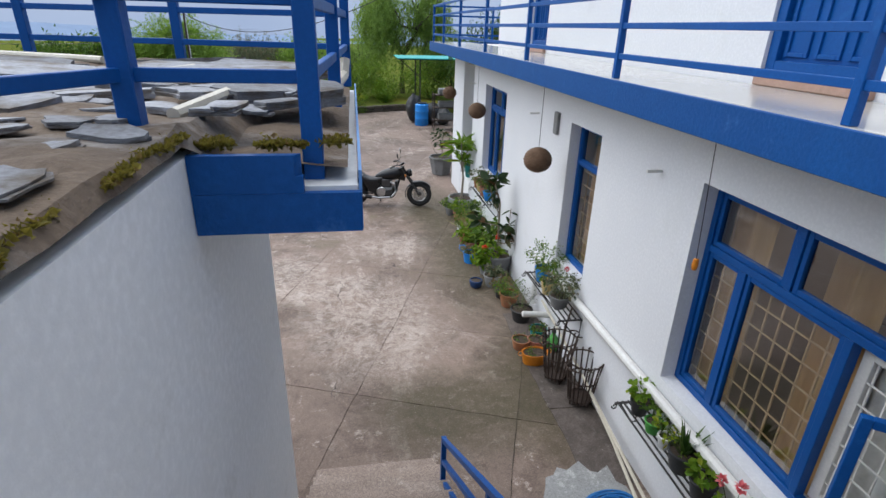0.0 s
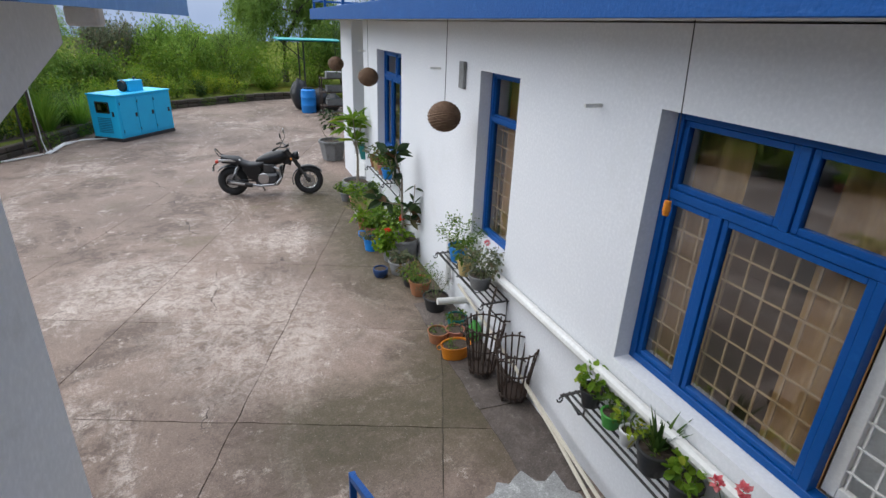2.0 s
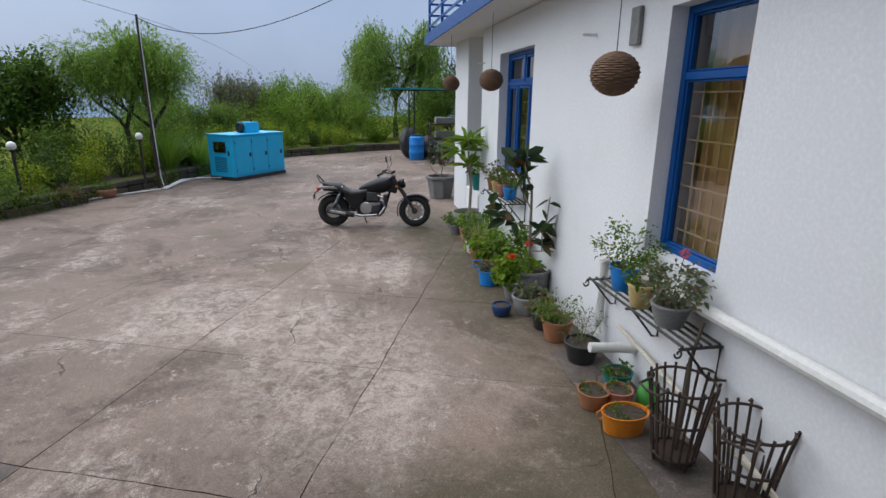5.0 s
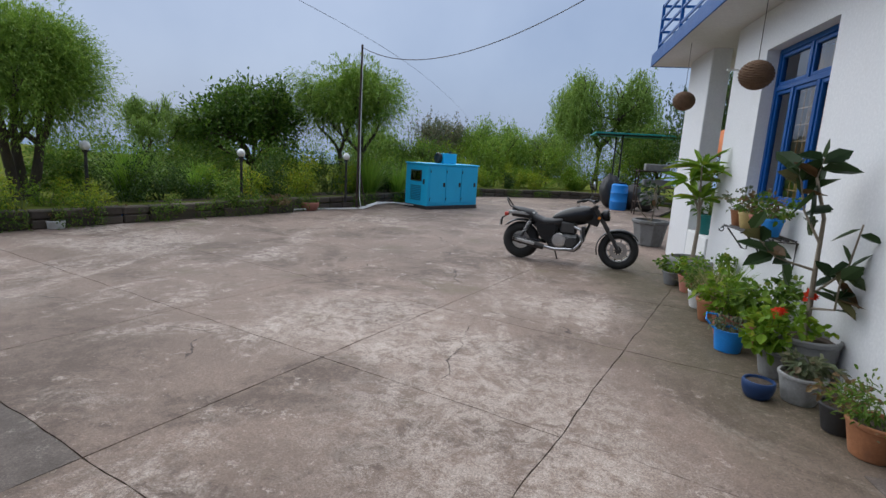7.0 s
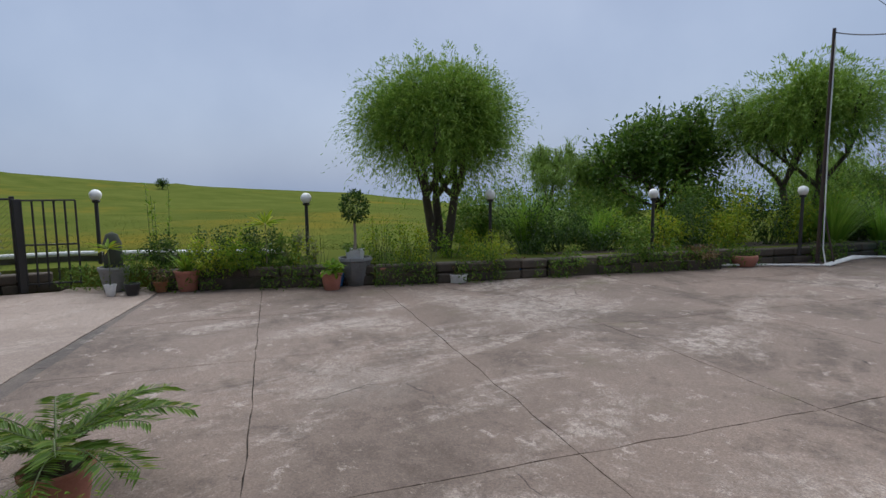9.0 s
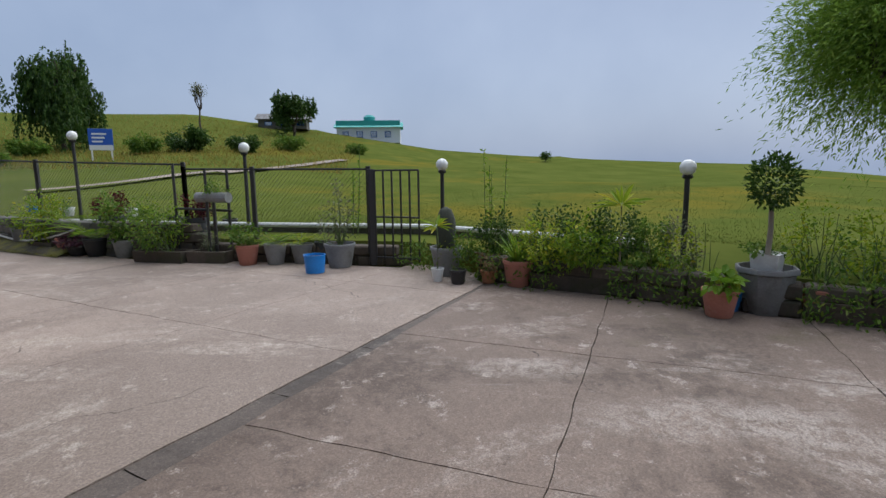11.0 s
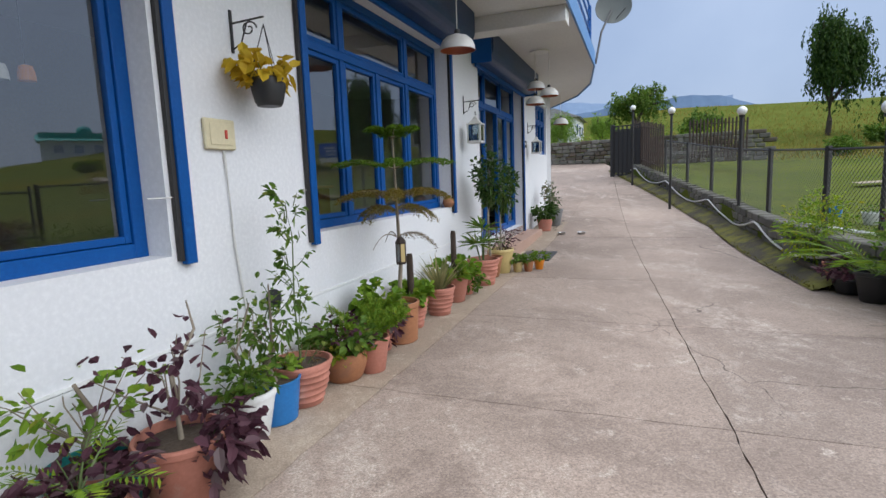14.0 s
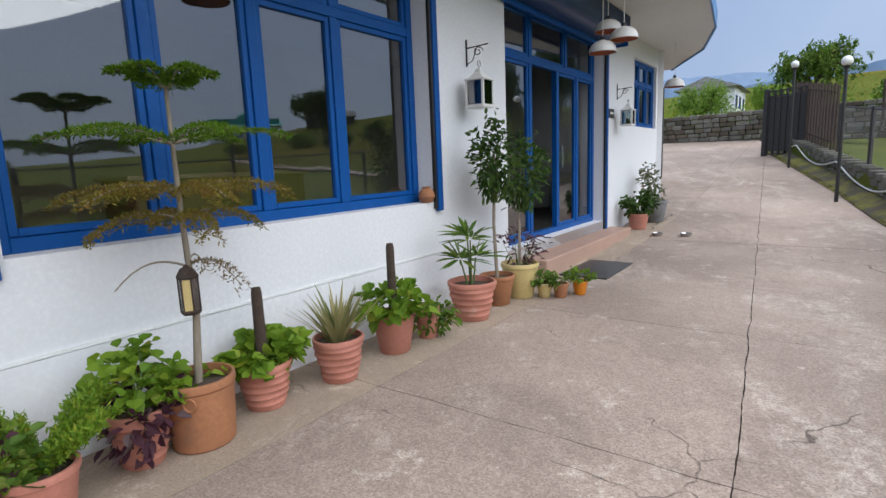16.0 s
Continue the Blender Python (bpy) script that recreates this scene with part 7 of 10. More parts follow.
for x, y, zb, zt in ((-4.83, 16.59, 0.28, 1.35), (-6.4, 14.31, 0.28, 1.32), (-7.91, 11.78, 0.28, 1.33), (-9.56, 9.2, 0.28, 1.30), (-11.2, 6.45, 0.25, 1.38), (-12.42, 3.13, 0.3, 1.71), (-13.32, -0.41, 0.3, 2.01), (-14.15, -3.93, 0.02, 2.40), (-14.73, -7.09, 0.35, 2.81), (-15.99, -11.21, 0.78, 3.41)):
    lamp_post(x, y, zb, zt)

# ---- utility pole, cables ----
up = thing("utility_pole", pose(-4.65, 16.95, 0), "thin rusty steel pole with a bracing strut carrying cables", "pole")
part("pole", add_tube(nb(), (0, 0, -0.05), (0.02, 0.02, 4.18), 0.035, 0.028, 8), M_RUSTIRON, up)
part("strut", add_tube(nb(), (0.28, -0.05, 0.0), (0.0, 0.0, 1.25), 0.016, n=6), M_RUSTIRON, up)
part("conduit", add_path(nb(), [(0.045, 0.02, 4.0), (0.05, 0.0, 2.0), (0.09, -0.04, 0.3), (0.16, -0.1, 0.02)], 0.012, 6), M_WHITEPOT, up)


def cable_through(pts, r):
    """A cable that runs smoothly through a few support points."""
    t = np.linspace(0, 1, 40)
    q = np.linspace(0, 1, len(pts))
    co = [np.polyval(np.polyfit(q, [p[k] for p in pts], min(3, len(pts) - 1)), t) for k in range(3)]
    tagged(part("overhead_cable", add_path(nb(), list(zip(*co)), r, 5), M_BLACK), "thin black overhead cable sagging from the pole", "cable", "overhead cables")


cable_through([(-4.62, 16.97, 4.1), (-3.0, 16.14, 3.72), (-1.4, 15.3, 3.85), (0.6, 14.3, 4.5), (2.4, 13.4, 5.5)], 0.010)
cable_through([(-3.8, 30.0, 3.45), (-3.4, 19.0, 3.7), (-3.4, 14.0, 3.7), (-3.6, 9.0, 3.6), (-3.9, 5.2, 3.75)], 0.0035)
ch = thing("cable_conduit", (0, 0, 0), "grey plastic conduit pipes lying from the pole to the generator", "pipe")
for k in range(3):
    part("conduit", add_path(nb(), [(-4.4 - 0.05 * k, 16.7, 0.02), (-4.2, 17.2 + 0.05 * k, 0.12 + 0.02 * k), (-3.9 + 0.06 * k, 17.8, 0.14), (-3.5 + 0.06 * k, 18.3, 0.06)], 0.018, 6), M_WHITEPOT, ch)
pp = thing("water_pipe", (0, 0, 0), "white plastic pipe lying along the low wall", "pipe")
part("pipe", add_path(nb(), [(-4.5, 16.6, 0.03), (-5.2, 15.9, 0.03), (-5.7, 15.0, 0.05), (-6.2, 14.0, 0.22), (-6.7, 12.9, 0.22), (-7.1, 12.0, 0.05), (-8.3, 9.6, 0.03), (-9.3, 7.8, 0.03)], 0.022, 6), M_PVC, pp)

# ---- low stone walls round the yard ----
def off_line(pts, d):
    out = []
    for i, p in enumerate(pts):
        a, b = Vector(pts[max(i - 1, 0)]), Vector(pts[min(i + 1, len(pts) - 1)])
        t = (b - a).normalized()
        out.append(Vector(p) + Vector((t.y, -t.x)) * d)
    return out


def walk_line(pts, step):
    out, carry = [], 0.0
    for p, q in zip(pts, pts[1:]):
        L, t = (q - p).length, 0.0
        d = (q - p) / L
        while carry + t < L:
            out.append((p + d * (carry + t), d))
            t += step
        carry = carry + t - L
    return out


rngw = np.random.default_rng(77)
north = off_line(CURB[:10], 0.12)
kerb = thing("low_wall", (0, 0, 0), "low damp dark stone wall edging the yard", "wall", kind="structure")
for course in range(2):
    for k, (p, d) in enumerate(walk_line(north, 0.46)):
        a = math.degrees(math.atan2(d.y, d.x))
        h0 = 0.16 * course
        part("stone", add_box(nb(), (0.008 + 0.2 * course % 0.2, -0.11 + rngw.uniform(-0.02, 0.02), h0), (0.452, 0.11, h0 + 0.152 + rngw.uniform(-0.02, 0.0)), pose(p.x, p.y, 0, 0, 0, a + rngw.uniform(-1.5, 1.5)), bevel=0.02), M_STONEDARK, kerb)
south = off_line(CURB[10:], 0.25)
rw = thing("retaining_wall", (0, 0, 0), "mossy coursed stone retaining wall beside the drive", "wall", kind="structure")
for course in range(4):
    for k, (p, d) in enumerate(walk_line(south, 0.40)):
        s = (Vector((p.x, p.y, 0)) - Vector((-6.166, 1.898, 0))).dot(U)
        if course > 1 and s < 1.5:
            continue
        a = math.degrees(math.atan2(d.y, d.x))
        h0 = road_z(s) + 0.145 * course - 0.03
        part("stone", add_box(nb(), (0.006 + (0.2 if course % 2 else 0), -0.12 + rngw.uniform(-0.02, 0.02), h0), (0.394 + (0.2 if course % 2 else 0), 0.12, h0 + 0.138), pose(p.x, p.y, 0, 0, 0, a + rngw.uniform(-1.5, 1.5)), bevel=0.018), M_STONE if s > 3 else M_STONEDARK, rw)
# Mossy bank at the wall's foot.
bm = nb()
ln = [Vector(p) for p in CURB[12:]]
inn, outl = off_line(ln, -0.24), off_line(ln, 0.14)
rows = []
for a, b in zip(inn, outl):
    s = (Vector((a.x, a.y, 0)) - Vector((-6.166, 1.898, 0))).dot(U)
    rows.append([bm.verts.new((*(a.lerp(b, q)), road_z(s) + (0.008, 0.05, 0.10, 0.16)[k])) for k, q in enumerate((0, 0.3, 0.65, 1.0))])
for r0, r1 in zip(rows, rows[1:]):
    for i in range(3):
        bm.faces.new((r0[i], r0[i + 1], r1[i + 1], r1[i]))
smooth(structure("ground_moss_bank", bm, mat("mossy_bank_earth", (0.085, 0.07, 0.045), (0.05, 0.042, 0.028), 5, 60, 1.0, 0.8, stain=(0.15, 0.14, 0.02), stain_scale=2.6, stain_lo=0.44, stain_hi=0.6), "strip of yellow-green moss along the wall's foot", "ground"))
hose_pts = []
for i, (p, d) in enumerate(walk_line(off_line(CURB[12:], 0.10), 0.25)):
    s = (Vector((p.x, p.y, 0)) - Vector((-6.166, 1.898, 0))).dot(U)
    ph = (i * 0.25 % 3.4) / 3.4
    hose_pts.append((p.x, p.y, road_z(s) + 0.42 - 0.26 * math.sin(math.pi * ph)))
tagged(part("wall_hose", add_path(nb(), hose_pts, 0.016, 6), M_PVC), "white hose looped along the retaining wall", "hose")

# Garden bed behind the north wall.
bm = nb()
i1, i2 = off_line(CURB[:11], 0.24), off_line(CURB[:11], 1.35)
rows = [[bm.verts.new((*a.lerp(b, q), 0.27 + 0.05 * noise.noise((a.x * 2, a.y * 2, q * 5)))) for q in (0, 0.3, 0.6, 1.0)] for a, b in zip(i1, i2)]
for r0, r1 in zip(rows, rows[1:]):
    for i in range(3):
        bm.faces.new((r0[i], r0[i + 1], r1[i + 1], r1[i]))
smooth(structure("ground_bed", bm, M_SOIL, "dark earth of the garden bed behind the low wall", "ground"))
# Edging and pipe on the far side of the path beyond the gate.
far_edge = [Vector((-9.9, 8.9)), Vector((-11.9, 6.2)), Vector((-12.5, 3.0)), Vector((-13.4, -0.4)), Vector((-14.0, -3.2))]
bm = nb()
for p, q in zip(far_edge, far_edge[1:]):
    d = (q - p).normalized()
    o = Vector((d.y, -d.x))
    add_prism(bm, [tuple(v) for v in (p, q, q + o * 0.14, p + o * 0.14)], 0.0, 0.40)
structure("low_wall_path_edge", bm, M_STONE, "low rough cement edging beyond the bed", "wall")
tagged(part("edging_pipe", add_path(nb(), [(p.x, p.y, 0.43) for p in off_line(far_edge, -0.05)], 0.04, 8), M_PVC), "long white plastic pipe lying on the path edging", "pipe")

# ---- gate and fences ----
gt = thing("garden_gate", (0, 0, 0), "black iron garden gate of upright bars, closed", "gate")
g0, g1 = Vector((-10.86, 5.48)), Vector((-10.62, 6.15))
d = (g1 - g0).normalized()
part("gate_post", add_box(nb(), (-0.045, -0.045, 0), (0.045, 0.045, 1.33), pose(g0.x, g0.y, 0, 0, 0, 20), bevel=0.005), M_BLACK, gt)
for k in range(6):
    p = g0.lerp(g1, 0.08 + 0.92 * k / 5)
    part("bar", add_tube(nb(), (p.x, p.y, 0.08), (p.x, p.y, 1.31), 0.015, n=6), M_BLACK, gt)
for z in (0.12, 0.68, 1.31):
    part("rail", add_tube(nb(), (g0.x, g0.y, z), (g1.x, g1.y, z), 0.014, n=6), M_BLACK, gt)


def mesh_fence(pts, zs, h, label, group, step=0.07):
    """Chain-link: top rail, posts and crossing wires in every bay."""
    ob = thing("wire_fence", (0, 0, 0), label, "fence", group)
    for i, (p, q) in enumerate(zip(pts, pts[1:])):
        p, q, za, zb = Vector(p), Vector(q), zs[i], zs[i + 1]
        part("post", add_box(nb(), (-0.03, -0.03, za - 0.1), (0.03, 0.03, za + h + 0.04), pose(p.x, p.y, 0), bevel=0.004), M_BLACK, ob)
        part("top_rail", add_tube(nb(), (p.x, p.y, za + h), (q.x, q.y, zb + h), 0.017, n=6), M_BLACK, ob)
        L = (q - p).length
        vs, es = [], []
        n = int((L + h) / step)
        vv, ff = [], []
        nrm = Vector((-(q - p).y, (q - p).x)).normalized() * 0.002
        for k in range(n):
            for sgn in (1, -1):
                a0 = k * step - (h if sgn > 0 else 0)
                x0, z0, x1, z1 = (a0, 0, a0 + h, h) if sgn > 0 else (k * step, 0, k * step - h, h)
                lo, hi = max(min(x0, x1), 0), min(max(x0, x1), L)
                if hi - lo < 0.02:
                    continue

                def zz(x):
                    return z0 + (z1 - z0) * (x - x0) / (x1 - x0)
                A = (p.lerp(q, lo / L), zz(lo) + za + (zb - za) * lo / L)
                Bq = (p.lerp(q, hi / L), zz(hi) + za + (zb - za) * hi / L)
                o = len(vv)
                w = 0.0013
                vv += [(A[0].x - nrm.x, A[0].y - nrm.y, A[1] - w), (A[0].x + nrm.x, A[0].y + nrm.y, A[1] + w), (Bq[0].x + nrm.x, Bq[0].y + nrm.y, Bq[1] + w), (Bq[0].x - nrm.x, Bq[0].y - nrm.y, Bq[1] - w)]
                ff.append((o, o + 1, o + 2, o + 3))
        part("wire_mesh", (vv, ff), M_STEELDARK, ob)
    p, za = pts[-1], zs[-1]
    part("post", add_box(nb(), (-0.03, -0.03, za - 0.1), (0.03, 0.03, za + h + 0.04), pose(p[0], p[1], 0), bevel=0.004), M_BLACK, ob)
    return ob


mesh_fence([(-10.9, 5.44), (-11.5, 3.6), (-12.0, 2.3)], [0.28, 0.3, 0.32], 1.05, "black framed wire mesh fence panel beside the gate", "wire fences")
mesh_fence([(-12.0, 2.3), (-13.0, -0.9), (-13.9, -2.9), (-14.75, -4.7), (-15.3, -6.3), (-15.75, -7.9), (-16.3, -9.8)], [0.32, 0.42, 0.50, 0.60, 0.74, 0.92, 1.12], 1.12, "rusty wire mesh fence on the retaining wall", "wire fences")
fr = thing("plant_stand", pose(-11.3, 3.15, 0.0), "black iron plant stand of three uprights", "stand")
for x, y, h in ((0, 0.15, 1.35), (0.05, -0.15, 1.35), (-0.2, -0.75, 1.45)):
    part("upright", add_tube(nb(), (x, y, 0.1), (x, y, h), 0.02, n=6), M_BLACK, fr)
part("cross_bar", add_tube(nb(), (0.03, 0.2, 0.75), (-0.2, -0.8, 0.78), 0.02, n=6), M_BLACK, fr)
pl = thing("pipe_planter", pose(-11.25, 3.1, 0.95), "grey pipe planter lying on a stand with trailing leaves", "planter")
part("pipe", add_tube(nb(), (-0.1, -0.28, 0), (0.12, 0.28, 0.0), 0.075, n=14), M_GREYPOT, pl)
part("stand", add_box(nb(), (-0.02, -0.02, -0.95), (0.02, 0.02, -0.07)), M_BLACK, pl)
bush(pl, 0.05, 0.2, 0.22, 0.05, 120, L_GREEN, 8, 0.4, 0.6)


def bar_fence(p, q, z0, z1, h, n, label, sway=0.0):
    ob = thing("picket_fence", (0, 0, 0), label, "fence", "bar fences")
    p, q = Vector(p), Vector(q)
    for k in range(n + 1):
        c = p.lerp(q, k / n)
        z = z0 + (z1 - z0) * k / n
        part("bar", add_box(nb(), (-0.022, -0.022, z), (0.022, 0.022, z + h + 0.04 * (k % 2)), pose(c.x, c.y, 0)), M_RUSTIRON, ob)
    for dz in (0.2, h - 0.15):
        part("rail", add_tube(nb(), (p.x, p.y, z0 + dz), (q.x, q.y, z1 + dz), 0.018, n=6), M_RUSTIRON, ob)


bar_fence((-16.45, -10.2), (-17.3, -13.6), 1.25, 1.75, 1.5, 15, "rusty brown picket fence beside the drive gate")
bar_fence((-20.6, -11.7), (-19.0, -12.6), 1.75, 1.75, 1.35, 16, "rusty brown picket fence further up the bank")
for nm, base, turn, lb in (("drive_gate", (-16.5, -13.6, 1.10), 118, "tall black steel drive gate leaf standing open"), ("drive_gate", (-12.75, -10.9, 0.98), 62, "tall black steel gate leaf folded back by the house")):
    ob = thing(nm, pose(*base, 0, 0, turn), lb, "gate", "drive gates")
    part("gate_post", add_box(nb(), (-0.06, -0.06, -0.2), (0.06, 0.06, 2.0), bevel=0.01), M_BLACK, ob)
    part("sheet", add_box(nb(), (0.08, -0.012, 0.25), (1.5, 0.012, 1.75)), M_BLACK, ob)
    for x in np.linspace(0.08, 1.5, 9):
        part("bar", add_box(nb(), (x - 0.02, -0.03, 0.1), (x + 0.02, 0.03, 1.95)), M_BLACK, ob)
    for z in (0.12, 0.22, 1.76, 1.9):
        part("rail", add_box(nb(), (0.06, -0.026, z), (1.52, 0.026, z + 0.04)), M_BLACK, ob)

# ---- hanging and wall-mounted things ----
def cane_ball(x, y, z, r):
    """A woven cane globe lamp that hangs on a wire below the balcony."""
    ob = thing("cane_globe_lamp", pose(x, y, z), "round woven brown cane globe hanging on a wire from the balcony", "hanging lamp", "cane globe lamps")
    bm = nb()
    n, k = 26, 34
    for i in range(n):
        t = math.pi * (i + 0.7) / (n + 0.4)
        rr = r * math.sin(t)
        wob = 0.006
        pts = [((rr + wob * math.sin(9 * a + i * math.pi)) * math.cos(a), (rr + wob * math.sin(9 * a + i * math.pi)) * math.sin(a), 0.88 * r * math.cos(t)) for a in np.linspace(0, 2 * math.pi, k + 1)]
        add_path(bm, pts, r * 0.062, 4)
    tagged(smooth(part("woven_shell", bm, M_RATTAN, ob), 70), kind="stuff")
    part("core", add_lathe(nb(), [(0, -0.84 * r)] + [(0.93 * r * math.sin(t), -0.82 * r * math.cos(t)) for t in np.linspace(0.2, 2.9, 12)] + [(0, 0.84 * r)], 18), M_RATTAN, ob)
    part("wire", add_tube(nb(), (0, 0, r * 0.85), (0, 0, 3.405 - z), 0.0035, n=5), M_BLACK, ob)


cane_ball(2.2, 6.07, 2.48, 0.165)
cane_ball(2.23, 9.64, 2.55, 0.155)
cane_ball(2.17, 12.27, 2.57, 0.15)
bb = thing("hanging_bulb", pose(2.28, 2.95, 2.50), "small orange bulb holder hanging on a thin wire", "lamp")
part("holder", add_lathe(nb(), [(0, -0.05), (0.016, -0.05), (0.022, -0.02), (0.018, 0.03), (0, 0.035)], 10), M_ORANGE, bb)
part("wire", add_tube(nb(), (0, 0, 0.03), (-0.02, 0.05, 0.905), 0.003, n=5), M_BLACK, bb)
for y in (4.0, 7.2, 11.3):
    tagged(part("wall_bracket", add_box(nb(), (2.43, y - 0.012, 2.86), (2.568, y + 0.012, 2.885), bevel=0.003), M_PVC), "short white wall bracket above the windows", "bracket", "wall brackets")
tagged(part("wall_box", add_box(nb(), (2.53, 6.40, 2.72), (2.568, 6.53, 3.0), bevel=0.006), M_GREYPOT), "small grey box fixed high on the wall", "box")
tagged(part("drain_pipe", add_path(nb(), [(2.51, 2.0, 1.06), (2.51, 6.25, 0.98), (2.51, 6.42, 0.98), (2.51, 6.52, 0.90), (2.51, 6.53, 0.35), (2.49, 6.5, 0.22)], 0.045, 10), M_PVC), "white plastic drain pipe along the wall", "pipe")
tagged(part("drain_pipe", add_path(nb(), [(2.62, 5.97, 0.30), (2.45, 6.0, 0.315), (2.18, 6.02, 0.33)], 0.042, 12), M_PVC), "short open white drain pipe by the pots", "pipe")
for k in range(2):
    tagged(part("loose_pipe", add_path(nb(), [(2.52 - 0.06 * k, 6.2 - 1.6 * k, 0.42 - 0.1 * k), (2.50 - 0.05 * k, 4.6 - 0.8 * k, 0.25 - 0.1 * k), (2.40 - 0.16 * k, 2.6 - 0.4 * k, 0.08 - 0.03 * k)], 0.018, 6), M_PVCOLD), "thin yellowed plastic pipe lying against the wall foot", "pipe", "loose pipes")
hz = thing("garden_hose", pose(2.12, 3.02, 0.018), "coiled turquoise garden hose on the ground", "hose")
rgh = np.random.default_rng(5)
bm = nb()
hp = []
for i in range(240):
    a = i * 0.19
    r = 0.20 + 0.05 * math.sin(i * 0.053) + rgh.uniform(-0.006, 0.006)
    hp.append((r * 1.15 * math.cos(a) + 0.02 * math.sin(i * 0.2), r * 0.9 * math.sin(a), 0.015 + 0.028 * (0.5 + 0.5 * math.sin(i * 0.6)) + 0.00015 * i))
part("hose", add_path(bm, hp, 0.011, 6), M_BLUEPOT, hz, "coils of turquoise hose")

fp = thing("hanging_flowerpot", pose(*wb(0.20, 0.22).xy, 1.80), "dark hanging pot of yellow leaves on a scrolled iron bracket", "hanging pot")
pb = pot_body(fp, 0.10, 0.16, M_BLACKPOT, "bowl")
bush(fp, pb, 0.16, 0.17, 0.085, 120, L_YELLOW, 10, 0.2, 0.85, low=0.0)
for k in range(3):
    a = 2 * math.pi * k / 3
    part("chain", add_tube(nb(), (0.1 * math.cos(a), 0.1 * math.sin(a), 0.155), (0, 0, 0.46), 0.003, n=4), M_BLACK, fp)


def scroll_bracket(s, z, d=0.24, h=0.24):
    """A scrolled wrought-iron arm on the west wall."""
    ob = thing("iron_bracket", FB @ pose(0, s, z), "scrolled black iron wall bracket", "bracket", "iron brackets")
    part("back_bar", add_box(nb(), (0.002, -0.008, -h / 2), (0.012, 0.008, h / 2)), M_BLACK, ob)
    part("arm", add_path(nb(), [(0.01, 0, h * 0.18), (d * 0.5, 0, h * 0.2), (d, 0, h * 0.22)], 0.006, 5), M_BLACK, ob)
    part("scroll", add_path(nb(), [(d * 0.55 + 0.055 * math.cos(t) * (1 - t / 11), 0, h * 0.0 + 0.045 * math.sin(t) * (1 - t / 11)) for t in np.linspace(0, 8, 26)], 0.005, 5), M_BLACK, ob)
    part("brace", add_path(nb(), [(0.01, 0, -h * 0.42), (d * 0.3, 0, -h * 0.3), (d * 0.5, 0, h * 0.15)], 0.005, 5), M_BLACK, ob)


scroll_bracket(0.18, 2.24)
scroll_bracket(4.55, 2.32)
scroll_bracket(9.0, 2.35)


def house_lantern(s, z, label):
    ob = thing("wall_lantern", FB @ pose(0.20, s, z), label, "lantern", "white lanterns")
    w, h = 0.085, 0.24
    part("base", add_box(nb(), (-w - 0.012, -w - 0.012, 0), (w + 0.012, w + 0.012, 0.03), bevel=0.005), M_WHITEMETAL, ob)
    for x in (-w, w):
        for y in (-w, w):
            part("corner_post", add_box(nb(), (x - 0.01, y - 0.01, 0.031), (x + 0.01, y + 0.01, h)), M_WHITEMETAL, ob)
    for x0, y0, x1, y1 in ((-w + 0.011, -0.002 - w, w - 0.011, 0.002 - w), (-w + 0.011, w - 0.002, w - 0.011, w + 0.002), (-w - 0.002, -w + 0.011, -w + 0.002, w - 0.011), (w - 0.002, -w + 0.011, w + 0.002, w - 0.011)):
        part("pane", add_box(nb(), (x0, y0, 0.032), (x1, y1, h - 0.002)), M_GLASS, ob)
    rf = nb()
    add_box(rf, (-w - 0.018, -w - 0.018, h), (w + 0.018, w + 0.018, h + 0.018), bevel=0.004)
    add_lathe(rf, [(0, h + 0.018), (w * 1.35, h + 0.018), (w * 0.5, h + 0.075), (w * 0.42, h + 0.10), (w * 0.3, h + 0.105), (0, h + 0.125)], 4, pose(0, 0, 0, 0, 0, 45))
    part("roof", rf, M_WHITEMETAL, ob)
    part("candle", add_lathe(nb(), [(0, 0.031), (0.03, 0.031), (0.03, 0.12), (0, 0.122)], 12), M_CREAM, ob)
    part("hanging_ring", add_torus(nb(), (0, 0, h + 0.15), 0.025, 0.003, 12, 5, "X"), M_BLACK, ob)


house_lantern(4.45, 1.80, "white house-shaped lantern hanging from an iron bracket")
house_lantern(8.94, 1.80, "white house-shaped lantern beyond the entrance")


def dome_lamp(s, d, z, r, inside=M_REDINSIDE):
    ob = thing("dome_pendant_lamp", FB @ pose(d, s, z), "cream enamel dome pendant lamp under the overhang", "pendant lamp", "dome pendant lamps")
    shell = add_lathe(nb(), [(r, 0.0), (r * 0.985, r * 0.25), (r * 0.86, r * 0.52), (r * 0.6, r * 0.76), (r * 0.25, r * 0.88), (0, r * 0.9)], 28)
    smooth(part("shade", shell, M_WHITEMETAL, ob), 60)
    smooth(part("lining", add_lathe(nb(), [(r * 0.985, 0.001), (r * 0.96, r * 0.25), (r * 0.83, r * 0.5), (r * 0.57, r * 0.72), (0, r * 0.85)], 28), inside, ob, "reddish lining of the shade"), 60)
    part("cap", add_lathe(nb(), [(0, r * 0.88), (0.03, r * 0.88), (0.025, r * 1.15), (0, r * 1.18)], 10), M_BLACK, ob)
    part("cord", add_tube(nb(), (0, 0, r * 1.15), (0, 0, 3.36 - z), 0.005, n=5), M_WHITEMETAL, ob)


